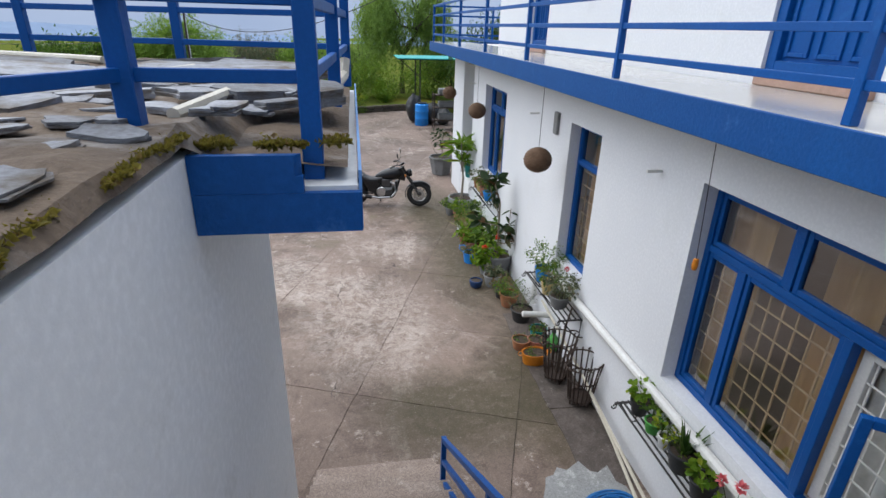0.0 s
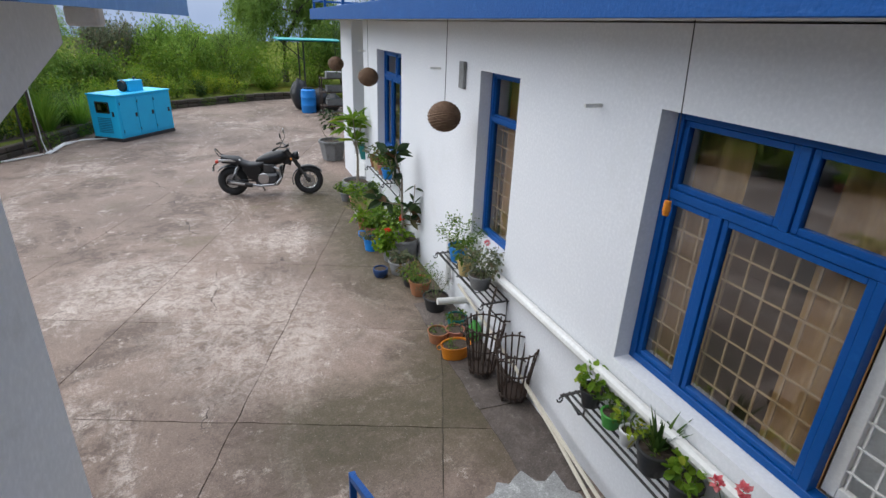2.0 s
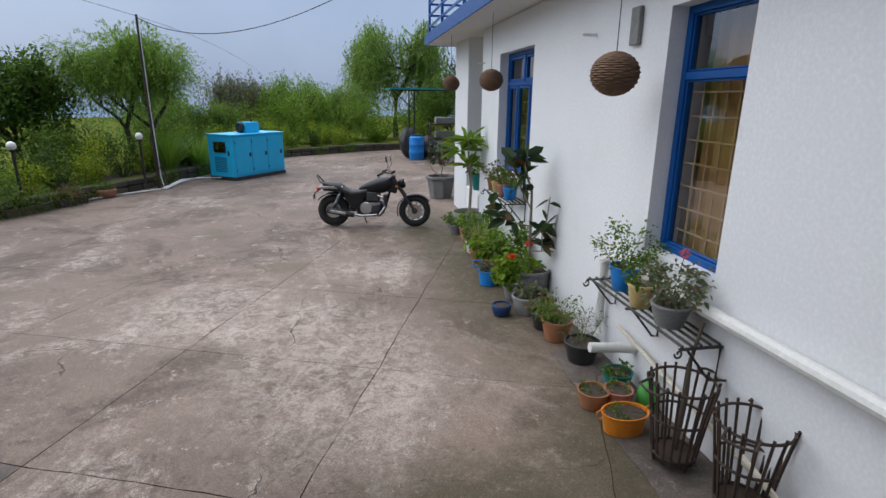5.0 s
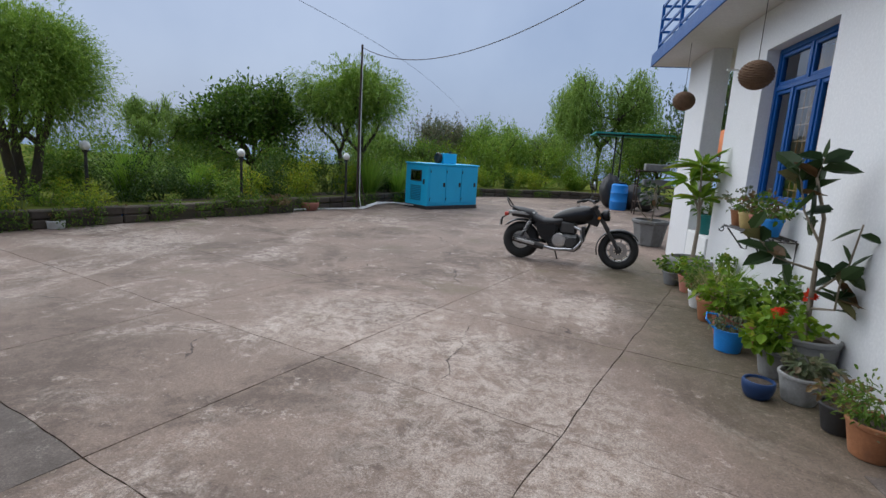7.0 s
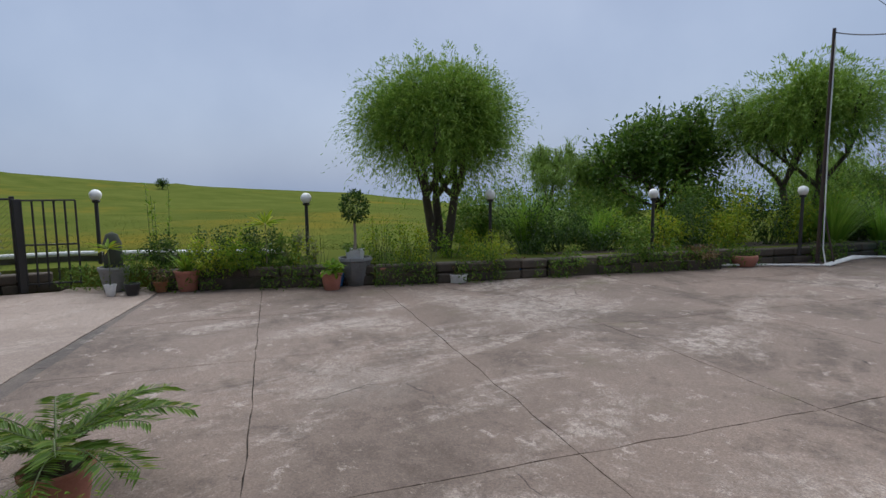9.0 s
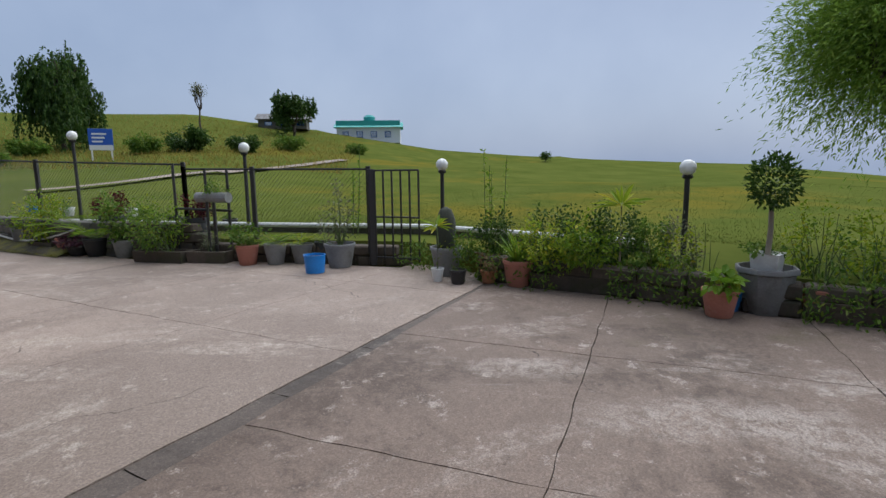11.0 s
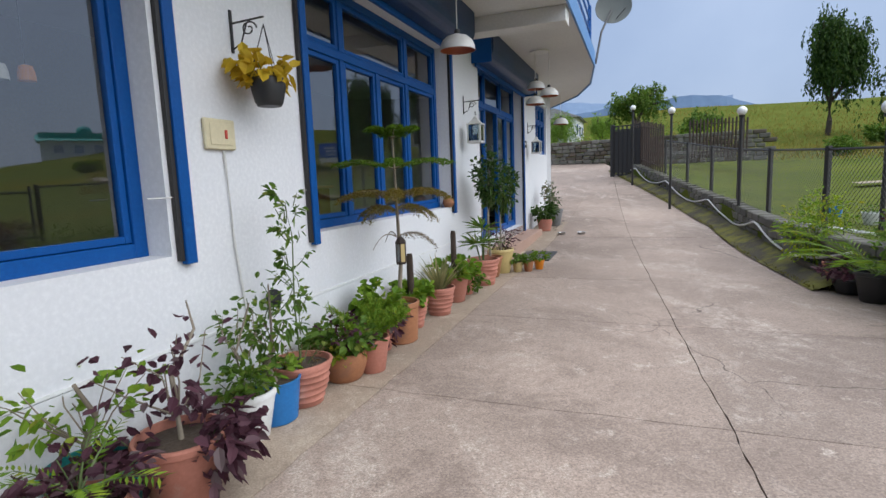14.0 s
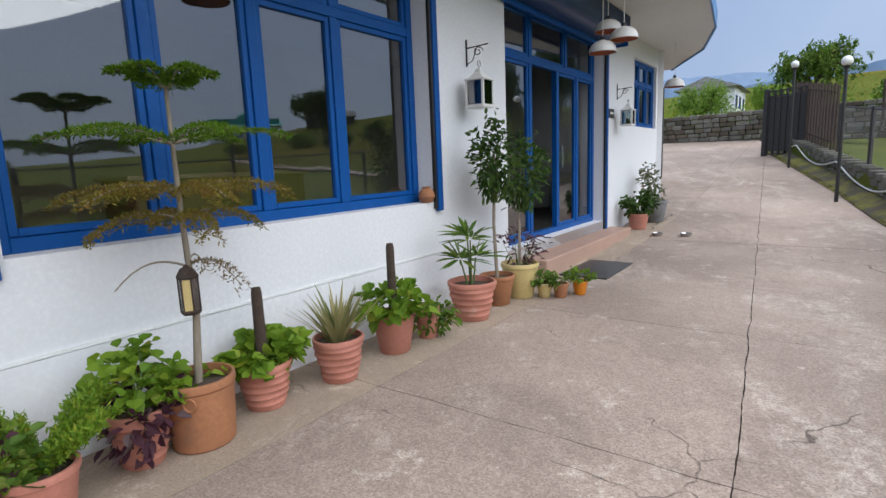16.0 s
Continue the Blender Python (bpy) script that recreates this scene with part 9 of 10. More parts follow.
def make_tree(name, place, label, trunks, trunk_h, trunk_r, limb_len, depth, leaf, k, material, crown=None, hang=0.0, width=0.4, spread=0.7, up=0.2, group="trees", blob=0.28, bark=None, lift=0.0):
    """A tree with tapered trunk, forking limbs and many separate leaves; hang > 0 gives weeping strands."""
    rng = rng_next()
    ob = thing(name, pose(*place), label, "tree", group)
    bm = nb()
    tips = []
    for t in range(trunks):
        a = 2 * math.pi * t / max(trunks, 1) + rng.uniform(0, 1)
        lean = 0.0 if trunks == 1 else 0.28
        top = Vector((math.cos(a) * lean * trunk_h, math.sin(a) * lean * trunk_h, trunk_h))
        b = Vector((math.cos(a) * 0.08 * (trunks > 1), math.sin(a) * 0.08 * (trunks > 1), -0.15))
        add_path(bm, [b, b.lerp(top, 0.5) + Vector(rng.normal(size=3)) * 0.06, top], trunk_r, 9, trunk_r * 0.75)
        for q in range(4):
            w = Vector((math.cos(a + q * 1.6) * 0.7, math.sin(a + q * 1.6) * 0.7, 0.9)) + Vector(rng.normal(size=3)) * 0.2
            limbs(bm, rng, top, w, limb_len, trunk_r * 0.6, depth, tips, up, spread)
    smooth(part("trunk", bm, bark or M_BARK, ob, "dark branching trunk and limbs"), 60)
    T = np.array([tuple(t) for t in tips])
    base = T[rng.integers(0, len(T), k)]
    if hang > 0:
        t = rng.uniform(0, 1, k)[:, None]
        sid = rng.integers(0, 2 ** 31, k)
        ns = max(k // 16, 1)
        st = rng.integers(0, len(T), ns)
        off = scatter(rng, ns) * blob * 1.7
        ln = rng.uniform(0.5, 1.2, ns) * hang
        sway = rng.normal(size=(ns, 3)) * 0.22 * hang
        pick = rng.integers(0, ns, k)
        pos = T[st[pick]] + off[pick] + sway[pick] * t - np.concatenate((np.zeros((k, 2)), t * ln[pick][:, None]), 1) + rng.normal(size=(k, 3)) * 0.025
        way = rng.normal(size=(k, 3)) * 0.6 + (0, 0, -0.8)
        if lift:
            cen = T.mean(0) + (0, 0, 0.1)
            out = T[st] + off - cen
            out = out / (np.linalg.norm(out, axis=1, keepdims=True) + 1e-6) + rng.normal(size=(ns, 3)) * 0.35 + (0, 0, 0.15)
            run = out[pick] * t * ln[pick][:, None] * lift
            pos = T[st[pick]] + off[pick] + run - np.concatenate((np.zeros((k, 2)), t ** 2 * ln[pick][:, None] * 0.8), 1) + rng.normal(size=(k, 3)) * 0.02
            way = out[pick] * 0.8 + rng.normal(size=(k, 3)) * 0.55 - np.concatenate((np.zeros((k, 2)), t * 0.6), 1)
    else:
        pos = base + scatter(rng, k) * blob * 1.7
        way = (pos - pos.mean(0)) / (np.abs(pos - pos.mean(0)).max() + 1e-6) + ball_dirs(rng, k, 0.1) * 0.9
    part("crown", leaf_cloud(pos, way, leaf, leaf * width, rng), material, ob, "crown of many small leaves")
    return ob


def gz(x, y, dz=-0.03):
    return (x, y, terrain_z(x, y) + dz)


make_tree("willow_tree", gz(-9.15, 11.65), "bushy green willow with several dark trunks on the meadow's edge", 3, 1.05, 0.10, 0.98, 2, 0.085, 110000, L_WILLOW, hang=0.8, width=0.2, up=0.7, spread=0.65, blob=0.34, group="willows", lift=0.55)
make_tree("willow_tree", gz(-5.6, 18.9), "upright pale willow with a forked leaning trunk behind the pole", 2, 1.2, 0.09, 1.1, 2, 0.11, 48000, L_WILLOW, hang=0.7, width=0.2, up=0.65, spread=0.55, blob=0.3, group="willows", lift=0.7)
make_tree("broadleaf_tree", gz(-8.4, 18.4), "rounded dark green broadleaf tree with a low branching trunk", 3, 0.8, 0.09, 1.15, 2, 0.16, 13000, L_MANGO, width=0.42, spread=0.9, up=0.12, blob=0.28)
make_tree("willow_tree", gz(-10.3, 16.2), "small light green willow sapling", 1, 0.9, 0.05, 0.75, 2, 0.13, 9000, L_WILLOWLIGHT, hang=0.3, width=0.16, up=0.5, spread=0.5, blob=0.16, group="willows")
make_tree("willow_tree", (3.0, 33.5, -0.8), "tall weeping willow beyond the yard", 1, 3.2, 0.2, 2.0, 2, 0.24, 30000, L_WILLOWLIGHT, hang=2.2, width=0.22, up=0.3, spread=0.7, blob=0.4, group="willows")
for x, y, h, k, mt, hg, lb in ((-4.6, 29.0, 1.7, 5000, L_GREYGREEN, 0.0, "brownish sparse tree beyond the wall"), (-2.3, 29.5, 1.6, 9000, L_WILLOW, 0.4, "dense rounded willow bush beyond the wall"), (0.2, 31.0, 1.4, 5500, L_WILLOWLIGHT, 0.4, "light green willow bush beyond the wall"), (-6.8, 24.5, 1.2, 6500, L_WILLOWLIGHT, 0.4, "light green bushy sapling behind the generator"), (-4.9, 24.5, 0.9, 4500, L_GREEN, 0.0, "green bush behind the generator"), (5.5, 30.0, 1.6, 6000, L_GREEN, 0.0, "green tree behind the shelter"), (6.5, 19.0, 2.4, 7000, L_DARK, 0.0, "dark leafy tree behind the porch"), (-12.5, 21.5, 1.0, 5000, L_GREEN, 0.3, "bushy green tree on the slope")):
    make_tree("bushy_tree", (x, y, max(terrain_z(x, y), -0.6) - 0.03), lb, 2, h * 0.35, 0.07, h * 0.8, 2, 0.14, int(k * 3), mt, hang=hg + 0.9, width=0.3, up=0.35, spread=0.65, blob=0.42, group="bushy trees")
for x, y, h, lb in ((-9.2, 15.6, 0.9, "dense dark green shrub behind the bed"), (-7.4, 16.6, 1.0, "leafy green shrub behind the bed"), (-6.7, 17.6, 0.8, "tangled green shrub behind the bed"), (-10.6, 13.9, 0.7, "low green shrub behind the bed"), (-3.6, 26.3, 0.7, "low shrub behind the far wall"), (-1.0, 27.2, 0.7, "low green shrub behind the far wall"), (1.6, 28.2, 0.7, "leafy shrub behind the far wall"), (-5.0, 22.4, 0.9, "green shrub behind the generator"), (-8.3, 21.0, 1.3, "tall green shrub on the slope edge"), (-6.6, 22.6, 1.3, "tall light shrub behind the generator"), (-4.4, 25.4, 1.4, "dense tall shrub beyond the far wall"), (-2.4, 27.4, 1.4, "dense light green shrub beyond the far wall"), (-0.2, 28.6, 1.5, "dense leafy shrub beyond the far wall"), (2.0, 30.0, 1.5, "dense green shrub beyond the far wall"), (4.2, 29.6, 1.3, "leafy green shrub behind the shelter"), (-10.2, 18.6, 1.1, "green shrub on the slope edge"), (-11.6, 15.2, 1.0, "broad green shrub on the slope edge"), (-12.4, 17.6, 1.1, "broad leafy shrub on the slope")):
    ob = thing("shrub", pose(x, y, max(terrain_z(x, y), -0.3)), lb, "shrub", "shrubs behind the bed")
    bush(ob, 0, h * 1.6, h * 1.0, 0.10, 2600, L_GREEN if x < -5 else L_LIGHT, 14, 0.3, 0.4, low=0.02)

# Trees and bushes on the hill.
make_tree("poplar_tree", gz(-39.7, -27.4), "tall narrow dark tree on the hill crest", 1, 1.6, 0.22, 1.9, 2, 0.24, 17000, L_DARK, hang=2.0, width=0.5, up=1.0, spread=0.45, blob=0.6, group="hill trees").scale = (0.85, 0.85, 1.42)
make_tree("round_tree", gz(-41.8, -21.9), "round dark green tree on the hill crest", 1, 0.9, 0.25, 1.9, 2, 0.26, 20000, L_DARK, hang=1.9, width=0.5, up=0.6, spread=0.7, blob=0.6, group="hill trees").scale = (0.95, 0.95, 1.4)
make_tree("bare_tree", gz(-59, -20), "thin nearly bare tree on the hill", 1, 2.2, 0.12, 1.2, 2, 0.2, 350, L_GREYGREEN, width=0.5, up=0.9, spread=0.35, blob=0.3, group="hill trees")
make_tree("round_tree", gz(-68, -13), "spreading dark tree near the hilltop roof", 1, 1.4, 0.25, 2.0, 2, 0.36, 6000, L_DARK, hang=1.2, width=0.55, up=0.2, spread=0.8, blob=0.5, group="hill trees")
make_tree("round_tree", gz(-26.5, -22.5), "low round green tree beyond the fence", 1, 0.5, 0.18, 0.95, 2, 0.2, 9000, L_GREEN, hang=0.9, width=0.5, up=0.2, spread=0.8, blob=0.4, group="hill trees")
make_tree("pine_tree", gz(-24.2, -25.5), "open-branched green tree beyond the drive", 1, 1.9, 0.14, 1.15, 2, 0.2, 7000, L_GREEN, hang=0.5, width=0.4, up=0.15, spread=0.8, blob=0.35, group="hill trees")
make_tree("round_tree", gz(-20.8, -31), "soft green willow-like tree beyond the drive", 1, 0.8, 0.15, 1.0, 2, 0.18, 9000, L_WILLOW, hang=0.9, width=0.3, up=0.5, spread=0.6, blob=0.5, group="hill trees")
make_tree("round_tree", gz(-25.5, -33), "small round green tree beyond the drive", 1, 0.9, 0.12, 0.75, 2, 0.16, 6500, L_WILLOW, hang=0.9, width=0.3, up=0.6, spread=0.5, blob=0.35, group="hill trees")
make_tree("round_tree", gz(-15.5, -31), "dark green tree behind the house end", 1, 0.9, 0.15, 1.1, 2, 0.2, 8000, L_GREEN, hang=0.9, width=0.4, up=0.4, spread=0.7, blob=0.45, group="hill trees")
make_tree("round_tree", gz(-68, 17.5), "tiny lone tree on the crest", 1, 0.5, 0.12, 0.7, 1, 0.3, 500, L_DARK, width=0.6, blob=0.4, group="hill trees").scale = (0.7, 0.7, 0.6)
for x, y, r, k, mt in ((-41, -12.5, 1.6, 3200, L_DARK), (-44, -9.5, 1.3, 2200, L_DARK), (-39, -14.5, 1.2, 1800, L_GREEN), (-50, -8, 1.4, 1500, L_GREEN), (-36, -20, 1.1, 1600, L_GREEN), (-55, -3, 1.0, 1000, L_GREEN), (-30, -17, 0.8, 900, L_GREEN), (-47, -24, 1.3, 1500, L_GREEN)):
    ob = thing("hill_bush", pose(*gz(x, y)), "dark green bush on the meadow slope", "bush", "hill bushes")
    bush(ob, 0, r * 1.1, r * 0.9, 0.22, k, mt, 16, 0.3, 0.5, M_BARK, low=0.0)

# Meadow grass.
rngm = np.random.default_rng(9)
K = 90000
aa = radians(1) * rngm.uniform(-52, 66, K)
rr = 8.5 + 30 * rngm.uniform(0, 1, K) ** 1.6
px, py = MID[0] - rr * np.cos(aa), MID[1] - rr * np.sin(aa)
keep = [i for i in range(K) if terrain_z(px[i], py[i]) > 0.2]
P = np.array([(px[i], py[i], terrain_z(px[i], py[i]) - 0.01) for i in keep])
W = ball_dirs(rngm, len(P), 1.6)
tagged(part("meadow_grass", leaf_cloud(P, W, 0.045, 0.010, rngm), L_MEADOW), "short rough meadow grass", "grass", kind="stuff")
K = 26000
aa = radians(1) * rngm.uniform(8, 66, K)
rr = 30 + 42 * rngm.uniform(0, 1, K)
px, py = MID[0] - rr * np.cos(aa), MID[1] - rr * np.sin(aa)
P = np.array([(x, y, terrain_z(x, y) - 0.01) for x, y in zip(px, py)])
tagged(part("hill_grass", leaf_cloud(P, ball_dirs(rngm, K, 1.8), 0.32, 0.04, rngm), leaf_mat("dry_hill_grass", (0.15, 0.14, 0.025), (0.30, 0.22, 0.05), (0.36, 0.27, 0.07))), "long straw-coloured grass on the hill", "grass", kind="stuff")
K = 7000
pick = walk_line([Vector(p) for p in off_line(CURB[12:], 0.02)], 0.02)
P, W = [], []
for _ in range(K):
    p, d = pick[int(rngm.integers(0, len(pick)))]
    o = Vector((d.y, -d.x)) * float(rngm.uniform(-0.26, 0.10))
    s = (Vector((p.x, p.y, 0)) - Vector((-6.166, 1.898, 0))).dot(U)
    P.append((p.x + o.x, p.y + o.y, road_z(s) + 0.02))
tagged(part("verge_grass", leaf_cloud(np.array(P), ball_dirs(rngm, K, 0.9), 0.035, 0.014, rngm), leaf_mat("verge_moss_tufts", (0.07, 0.08, 0.012), (0.17, 0.15, 0.02), (0.10, 0.07, 0.03))), "short weeds along the foot of the retaining wall", "grass", kind="stuff")
# Weeds and creepers along the foot and top of the yard's kerb.
pick = walk_line([Vector(p) for p in off_line(CURB[1:11], -0.05)], 0.02)
K, P = 14000, []
for _ in range(K):
    p, d = pick[int(rngm.integers(0, len(pick)))]
    w = noise.noise((p.x * 1.7, p.y * 1.7, 3.0))
    if w < -0.05:
        continue
    o = Vector((d.y, -d.x)) * float(rngm.normal() * 0.10)
    P.append((p.x + o.x, p.y + o.y, float(rngm.uniform(0.0, 0.30 + 0.4 * w))))
tagged(part("kerb_weeds", leaf_cloud(np.array(P), ball_dirs(rngm, len(P), 0.7), 0.055, 0.022, rngm, oval=True), L_GREEN), "low green weeds and creepers along the yard kerb", "weeds", kind="stuff")
# Track up the meadow.
bm = nb()
tr = [Vector(p) for p in ((-20.5, -7.4), (-22, -6.6), (-24, -5.8), (-29, -5.2), (-36, -4.2), (-46, -2))]
tr = [p for p, d in walk_line(tr, 0.8)]
rows = [[bm.verts.new((*q, terrain_z(q.x, q.y) + 0.12)) for q in (a, b)] for a, b in zip(off_line(tr, -0.35), off_line(tr, 0.35))]
for r0, r1 in zip(rows, rows[1:]):
    bm.faces.new((r0[0], r0[1], r1[1], r1[0]))
structure("road_track", bm, M_CONC2, "pale track running up the meadow", "road")

# ---- signs and buildings far off ----
x, y = -34.6, -14.3
zt = terrain_z(x, y)
sg = thing("sign_board", pose(x, y, zt, 0, 0, 118), "blue notice board with white lines of writing on two white legs", "sign")
part("board", add_box(nb(), (-0.62, -0.02, 3.95 - zt - 1.25), (0.62, 0.02, 3.95 - zt), bevel=0.01), M_SIGNBLUE, sg)
for k in range(3):
    for g in (-1, 1):
        part("lettering", add_box(nb(), (-0.45, g * 0.022 - 0.001, 3.95 - zt - 0.35 - 0.22 * k), (0.30 - 0.1 * k, g * 0.022 + 0.001, 3.95 - zt - 0.25 - 0.22 * k)), M_WHITEMETAL, sg)
part("lower_panel", add_box(nb(), (-0.6, -0.024, 3.95 - zt - 1.24), (0.6, 0.024, 3.95 - zt - 0.95)), M_WHITEMETAL, sg)
for g in (-0.5, 0.5):
    part("leg", add_box(nb(), (g - 0.04, -0.03, -0.1), (g + 0.04, 0.019, 3.95 - zt - 1.25)), M_WHITEMETAL, sg)


def far_house(x, y, turn, L, W, h, wall, roof, label, tank=None):
    z = terrain_z(x, y)
    ob = thing("far_house", pose(x, y, z - 0.2, 0, 0, turn), label, "house", "far houses")
    part("wall", add_box(nb(), (-L / 2, -W / 2, 0), (L / 2, W / 2, h)), wall, ob)
    bm = nb()
    a = [bm.verts.new(p) for p in ((-L / 2 - 0.4, -W / 2 - 0.4, h), (L / 2 + 0.4, -W / 2 - 0.4, h), (L / 2 + 0.4, W / 2 + 0.4, h), (-L / 2 - 0.4, W / 2 + 0.4, h), (-L / 2 - 0.4, 0, h + 0.9), (L / 2 + 0.4, 0, h + 0.9))]
    for f in ((0, 1, 5, 4), (2, 3, 4, 5), (0, 4, 3), (1, 2, 5), (0, 3, 2, 1)):
        bm.faces.new([a[k] for k in f])
    part("roof", bm, roof, ob)
    for k in range(int(L // 2)):
        x0 = -L / 2 + 0.8 + 2 * k
        for g in (-1, 1):
            wn_ = part("window", add_box(nb(), (x0, g * (W / 2 + 0.02) - 0.02, h * 0.35), (x0 + 0.9, g * (W / 2 + 0.02) + 0.02, h * 0.75)), M_BLUE, ob)
            part("pane", add_box(nb(), (x0 + 0.1, g * (W / 2 + 0.045) - 0.004, h * 0.39), (x0 + 0.8, g * (W / 2 + 0.045) + 0.004, h * 0.71)), M_GLASS, wn_)
    if tank:
        part("water_tank", add_lathe(nb(), [(0, h + 0.3), (0.8, h + 0.3), (0.85, h + 1.6), (0.5, h + 1.9), (0, h + 2.0)], 14), tank, ob, "green roof water tank")
        part("terrace_rail", add_box(nb(), (-L / 2, -W / 2 - 0.6, h + 0.2), (L / 2, -W / 2 - 0.5, h + 0.9)), M_TARP, ob)
    return ob


far_house(-82, -6, 95, 9, 5, 2.2, M_WALL, M_TARP, "white hilltop house with a teal railing and roof tank", M_TARP)
far_house(-74, -16, 100, 6, 4, 1.2, M_STONE, M_SLATE, "low hilltop hut with a grey pitched roof")
far_house(-26.5, -44, 60, 6, 4, 2.4, M_WALL, M_SLATE, "small white house with blue windows beyond the drive")
# Stone wall and shrubs across the drive's end.
ew = thing("end_wall", (0, 0, 0), "old rubble stone wall across the end of the drive", "wall", kind="structure")
for c in range(7):
    u = -7.0
    while u < 7.0:
        L = rngw.uniform(0.22, 0.5)
        p = wb(24.5 - 0.18 * (u + 7), u + L / 2)
        hh = rngw.uniform(0.15, 0.19)
        part("stone", add_box(nb(), (-0.18 + rngw.uniform(-0.03, 0.03), -L / 2 + 0.006, 0), (0.18, L / 2 - 0.006, hh), pose(p.x, p.y, 1.62 + c * 0.175, 0, 0, 50.2 + rngw.uniform(-3, 3)), bevel=0.03), M_STONE if rngw.random() < 0.6 else M_STONEDARK, ew)
        u += L
for k in range(9):
    p = wb(25.3, -5 + k * 1.3)
    ob = thing("shrub", pose(p.x, p.y, 1.9), "green shrub above the rubble wall", "shrub", "shrubs over the end wall")
    bush(ob, 0, 1.7 + 0.4 * math.sin(k * 2.3), 0.9, 0.12, 900, (L_GREEN, L_LIGHT, L_YGREEN)[k % 3], 12, 0.3, 0.4, low=0.0)

# ---- shelter and clutter beyond the porch ----
sh = thing("shelter", (0, 0, 0), "open shelter with a teal sheet roof on thin black posts", "shelter")
part("roof_sheet", add_box(nb(), (1.9, 23.6, 2.66), (7.5, 26.2, 2.70)), M_TARP, sh)
for x, y in ((2.9, 24.0), (2.9, 25.9), (5.0, 24.0), (7.2, 24.0), (7.2, 25.9)):
    part("post", add_tube(nb(), (x, y, -0.05), (x, y, 2.66), 0.03, n=6), M_BLACK, sh)
part("brace", add_tube(nb(), (2.0, 24.0, 2.64), (2.9, 24.0, 1.9), 0.02, n=6), M_BLACK, sh)
part("beam", add_tube(nb(), (1.95, 24.0, 2.63), (7.4, 24.0, 2.63), 0.025, n=6), M_BLACK, sh)
dm = thing("water_drum", pose(2.85, 22.9, 0), "tall blue plastic water drum under the shelter", "drum")
smooth(part("body", add_lathe(nb(), [(0, 0), (0.27, 0), (0.29, 0.03), (0.29, 0.28), (0.30, 0.30), (0.29, 0.32), (0.29, 0.58), (0.30, 0.60), (0.29, 0.62), (0.28, 0.86), (0.2, 0.92), (0, 0.92)], 24), M_BRIGHTBLUE, dm))
part("lid", add_lathe(nb(), [(0, 0.921), (0.2, 0.921), (0.21, 0.96), (0, 0.97)], 20), M_BLACKPOT, dm)
for x, y, r, h in ((3.3, 23.3, 0.4, 0.9), (2.6, 23.6, 0.35, 1.25), (3.8, 23.0, 0.35, 0.7)):
    ob = thing("rubbish_sack", pose(x, y, 0), "bulging black plastic sack by the drum", "sack", "black sacks")
    bm = nb()
    bmesh.ops.create_icosphere(bm, subdivisions=3, radius=1.0)
    for v in bm.verts:
        q = 1 + 0.22 * noise.noise(v.co * 2.2 + Vector((x, y, 0)))
        v.co = Vector((v.co.x * r * q, v.co.y * r * q, max((v.co.z + 1) * h / 2 * q, 0)))
    smooth(part("sack", bm, M_BLACKPOT, ob), 60)
rk = thing("iron_rack", pose(3.9, 21.8, 0), "rusty iron rack with grey crates near the shelter", "rack")
for x in (-0.7, 0.7):
    for y in (-0.25, 0.25):
        part("upright", add_tube(nb(), (x, y, 0), (x, y, 1.5), 0.02, n=6), M_RUSTIRON, rk)
for z in (0.4, 0.9, 1.4):
    part("shelf", add_box(nb(), (-0.72, -0.27, z), (0.72, 0.27, z + 0.03)), M_RUSTIRON, rk)
    part("crate", add_box(nb(), (-0.5, -0.2, z + 0.031), (0.25 + 0.1 * math.sin(z * 9), 0.2, z + 0.26), bevel=0.02), M_GREYPOT, rk)
um = thing("parasol", pose(4.9, 17.6, 0), "orange cloth parasol on a wooden pole beyond the porch", "parasol")
part("pole", add_tube(nb(), (0, 0, -0.05), (0, 0, 2.6), 0.03, n=8), M_WOOD, um)
smooth(part("canopy", add_lathe(nb(), [(1.15, 1.95), (1.05, 2.15), (0.75, 2.45), (0.4, 2.62), (0.0, 2.7), (0.0, 2.68), (0.4, 2.6), (0.75, 2.42), (1.05, 2.12), (1.15, 1.95)], 16), mat("orange_canvas", (0.75, 0.28, 0.12), (0.68, 0.24, 0.1), 3, 60, 0.9, 0.1, through_light=0.3), um), 40)

# ---- slates and litter on the flat roof ----
rngs = np.random.default_rng(33)


def slate(x, y, z, L, W, th, turn, tip, label="rough grey roof slate lying on the earth"):
    ob = thing("roof_slate", pose(x, y, z, tip, tip * 0.6, turn), label, "slate", "roof slates")
    bm = nb()
    n = 11
    out = []
    for i in range(n):
        a = 2 * math.pi * i / n
        q = 0.78 + 0.36 * rngs.random()
        cx, cy = math.cos(a), math.sin(a)
        m = 1 / max(abs(cx), abs(cy)) ** 0.7
        out.append((cx * L / 2 * q * m, cy * W / 2 * q * m))
    for lay in range(2):
        z0 = -th / 2 + lay * th / 2
        sc = 1.0 - 0.03 * lay
        add_prism(bm, [(px * sc + 0.006 * rngs.normal(), py * sc + 0.006 * rngs.normal()) for px, py in out], z0, z0 + th / 2 - 0.001)
    part("slate", bm, M_SLATE, ob)


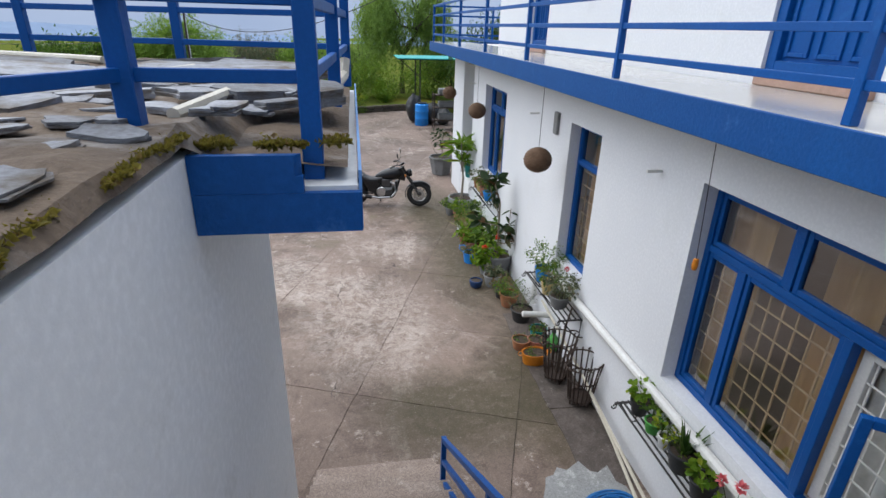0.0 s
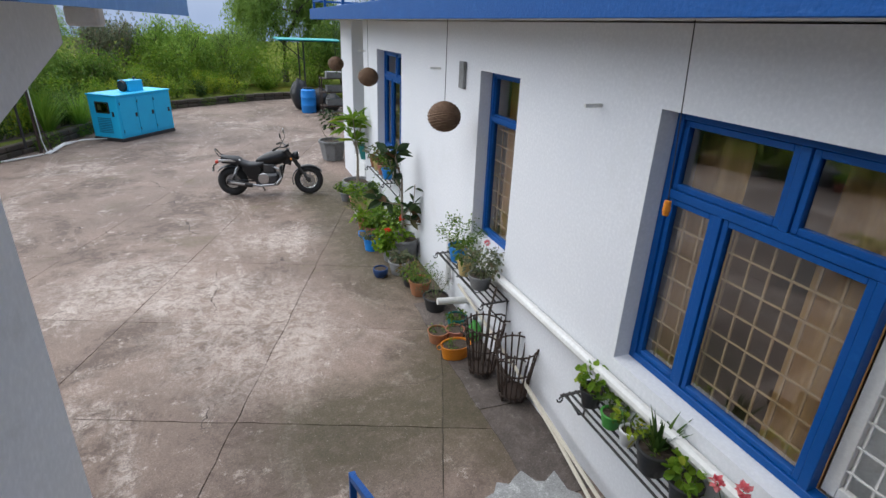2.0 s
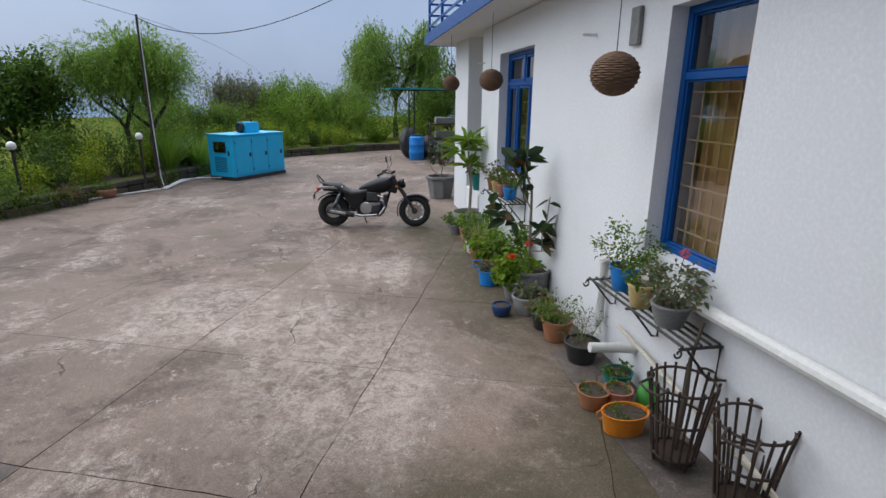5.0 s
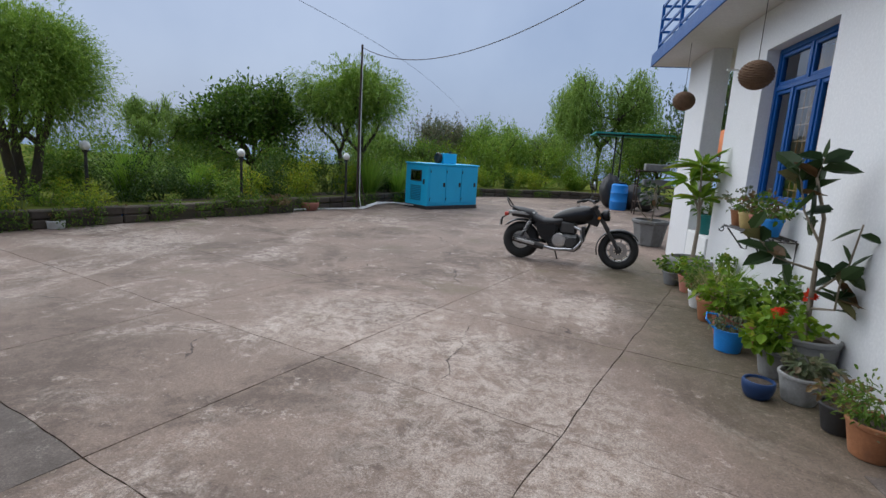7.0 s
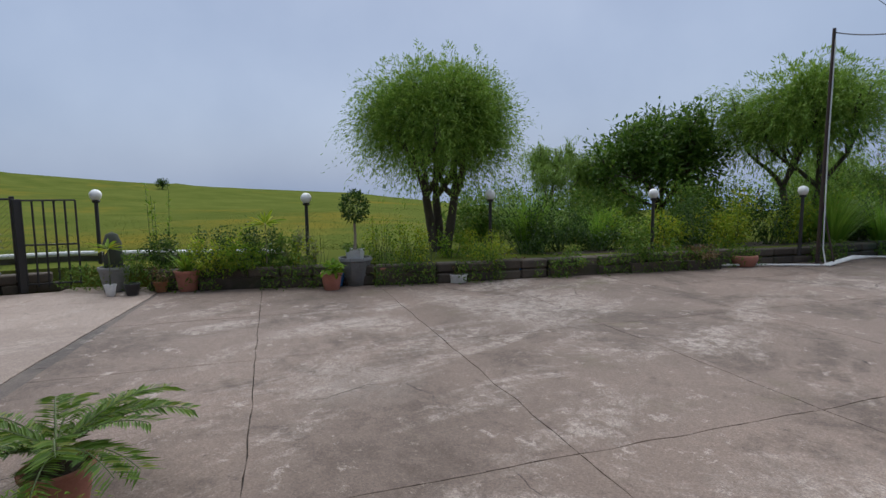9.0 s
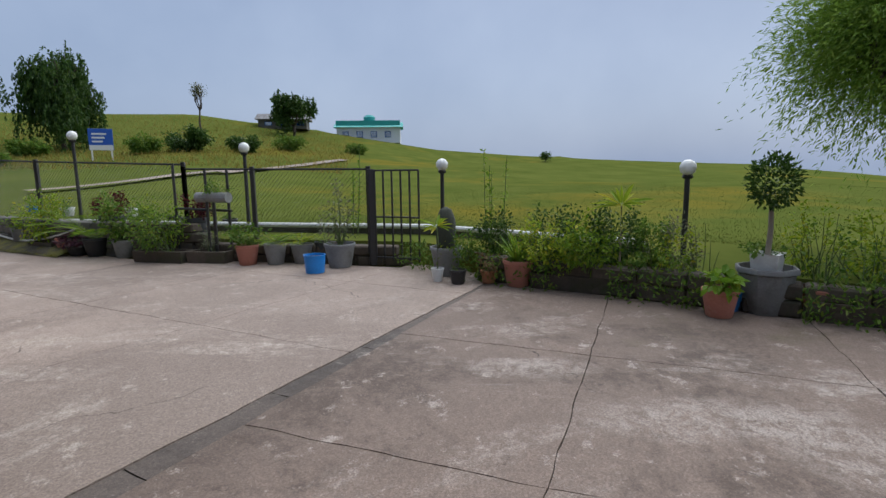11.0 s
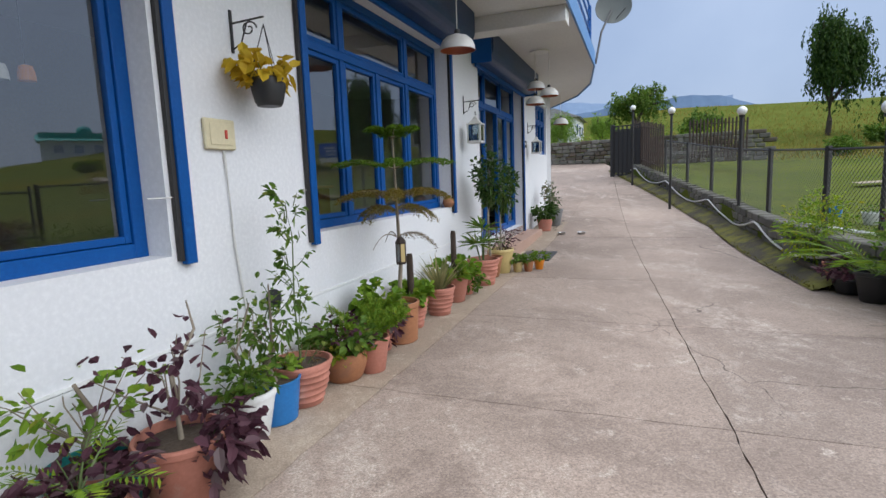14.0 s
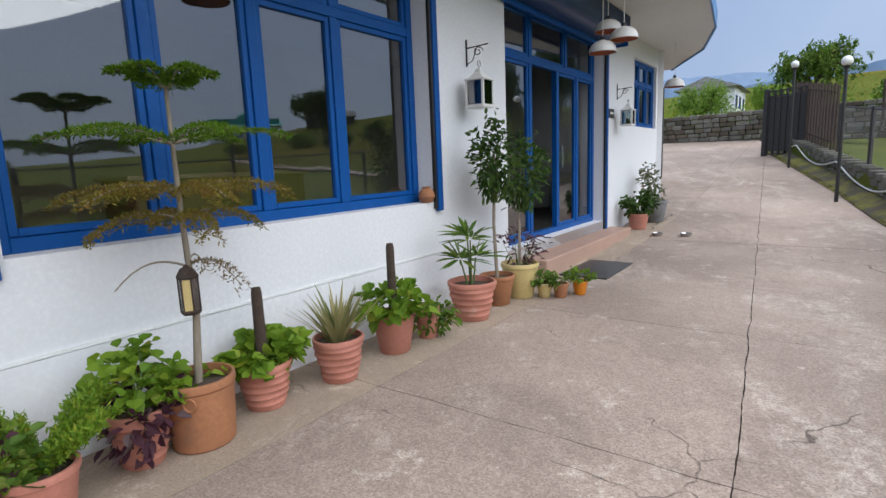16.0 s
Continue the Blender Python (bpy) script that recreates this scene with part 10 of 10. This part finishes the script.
slate(-0.32, 2.55, 3.66, 0.62, 0.42, 0.07, 20, 3, "large pale grey slate slab propped on the earth")
slate(-0.75, 3.3, 3.69, 0.9, 0.5, 0.05, 10, 2, "large dark grey slate slab")
slate(-1.05, 1.0, 3.645, 0.30, 0.26, 0.03, 30, 2, "pale broken slate near the roof edge")
for x, y, L, W, th, turn, tip in ((-1.35, 1.35, 0.5, 0.4, 0.05, 10, 3), (-1.6, 2.2, 0.55, 0.3, 0.05, 40, -4), (-1.2, 2.0, 0.42, 0.3, 0.04, -20, 5), (-0.95, 2.25, 0.36, 0.22, 0.035, 15, -3), (-0.62, 2.35, 0.34, 0.2, 0.03, 70, 4), (-1.0, 2.75, 0.5, 0.22, 0.03, 5, 2), (-1.5, 2.9, 0.5, 0.35, 0.07, 25, 6), (-2.2, 2.6, 0.6, 0.4, 0.06, -10, -5), (-1.9, 3.5, 0.7, 0.4, 0.07, 15, 4), (-0.5, 3.5, 0.7, 0.36, 0.06, 0, 4), (-1.1, 3.75, 0.8, 0.4, 0.08, 12, -4)):
    slate(x, y, 3.668 + abs(tip) * 0.004, L, W, th, turn, tip, "broken grey slate among the rubble on the roof")
for i in range(260):
    x, y = rngs.uniform(-3.2, -0.25), rngs.uniform(0.9, 4.2)
    if x > -0.62 and y < 1.9:
        continue
    L = rngs.uniform(0.05, 0.26)
    slate(x, y, 3.662 + rngs.uniform(0, 0.02), L, L * rngs.uniform(0.45, 0.8), rngs.uniform(0.012, 0.03), rngs.uniform(0, 180), rngs.uniform(-7, 7))
for i, pts in enumerate(([(-1.6, 1.75, 3.67), (-1.15, 2.8, 3.68), (-0.9, 3.35, 3.70)], [(-3.2, 5.0, 3.68), (-1.85, 4.05, 3.70), (-1.6, 3.9, 3.70)], [(-0.60, 1.9, 3.66), (-0.52, 2.35, 3.68)], [(-0.12, 3.1, 3.62), (-0.06, 3.5, 3.66), (-0.05, 3.55, 3.75)])):
    tagged(part("roof_pipe", add_path(nb(), pts, 0.024 if i < 3 else 0.032, 8), M_PVCOLD), "old yellowed plastic pipe lying on the roof", "pipe", "roof pipes")
# Moss along the roof edges.
P = []
for i in range(7000):
    if i % 3:
        y = rngs.uniform(0.3, 1.65)
        P.append((-0.495 - abs(rngs.normal()) * 0.09 - 0.02 * (noise.noise((y * 4, 0, 0)) > 0.1), y, 3.635))
    else:
        P.append((rngs.uniform(-0.62, -0.02), 1.66 + abs(rngs.normal()) * 0.06, 3.60))
P = np.array([p for p in P if noise.noise((p[0] * 7, p[1] * 5, 2)) > -0.12])
tagged(part("roof_moss", leaf_cloud(P, ball_dirs(rngs, len(P), 0.8), 0.02, 0.018, rngs), leaf_mat("roof_moss_tufts", (0.10, 0.085, 0.015), (0.22, 0.18, 0.03), (0.16, 0.1, 0.04))), "tufts of yellow-green moss along the roof edge", "moss", kind="stuff")
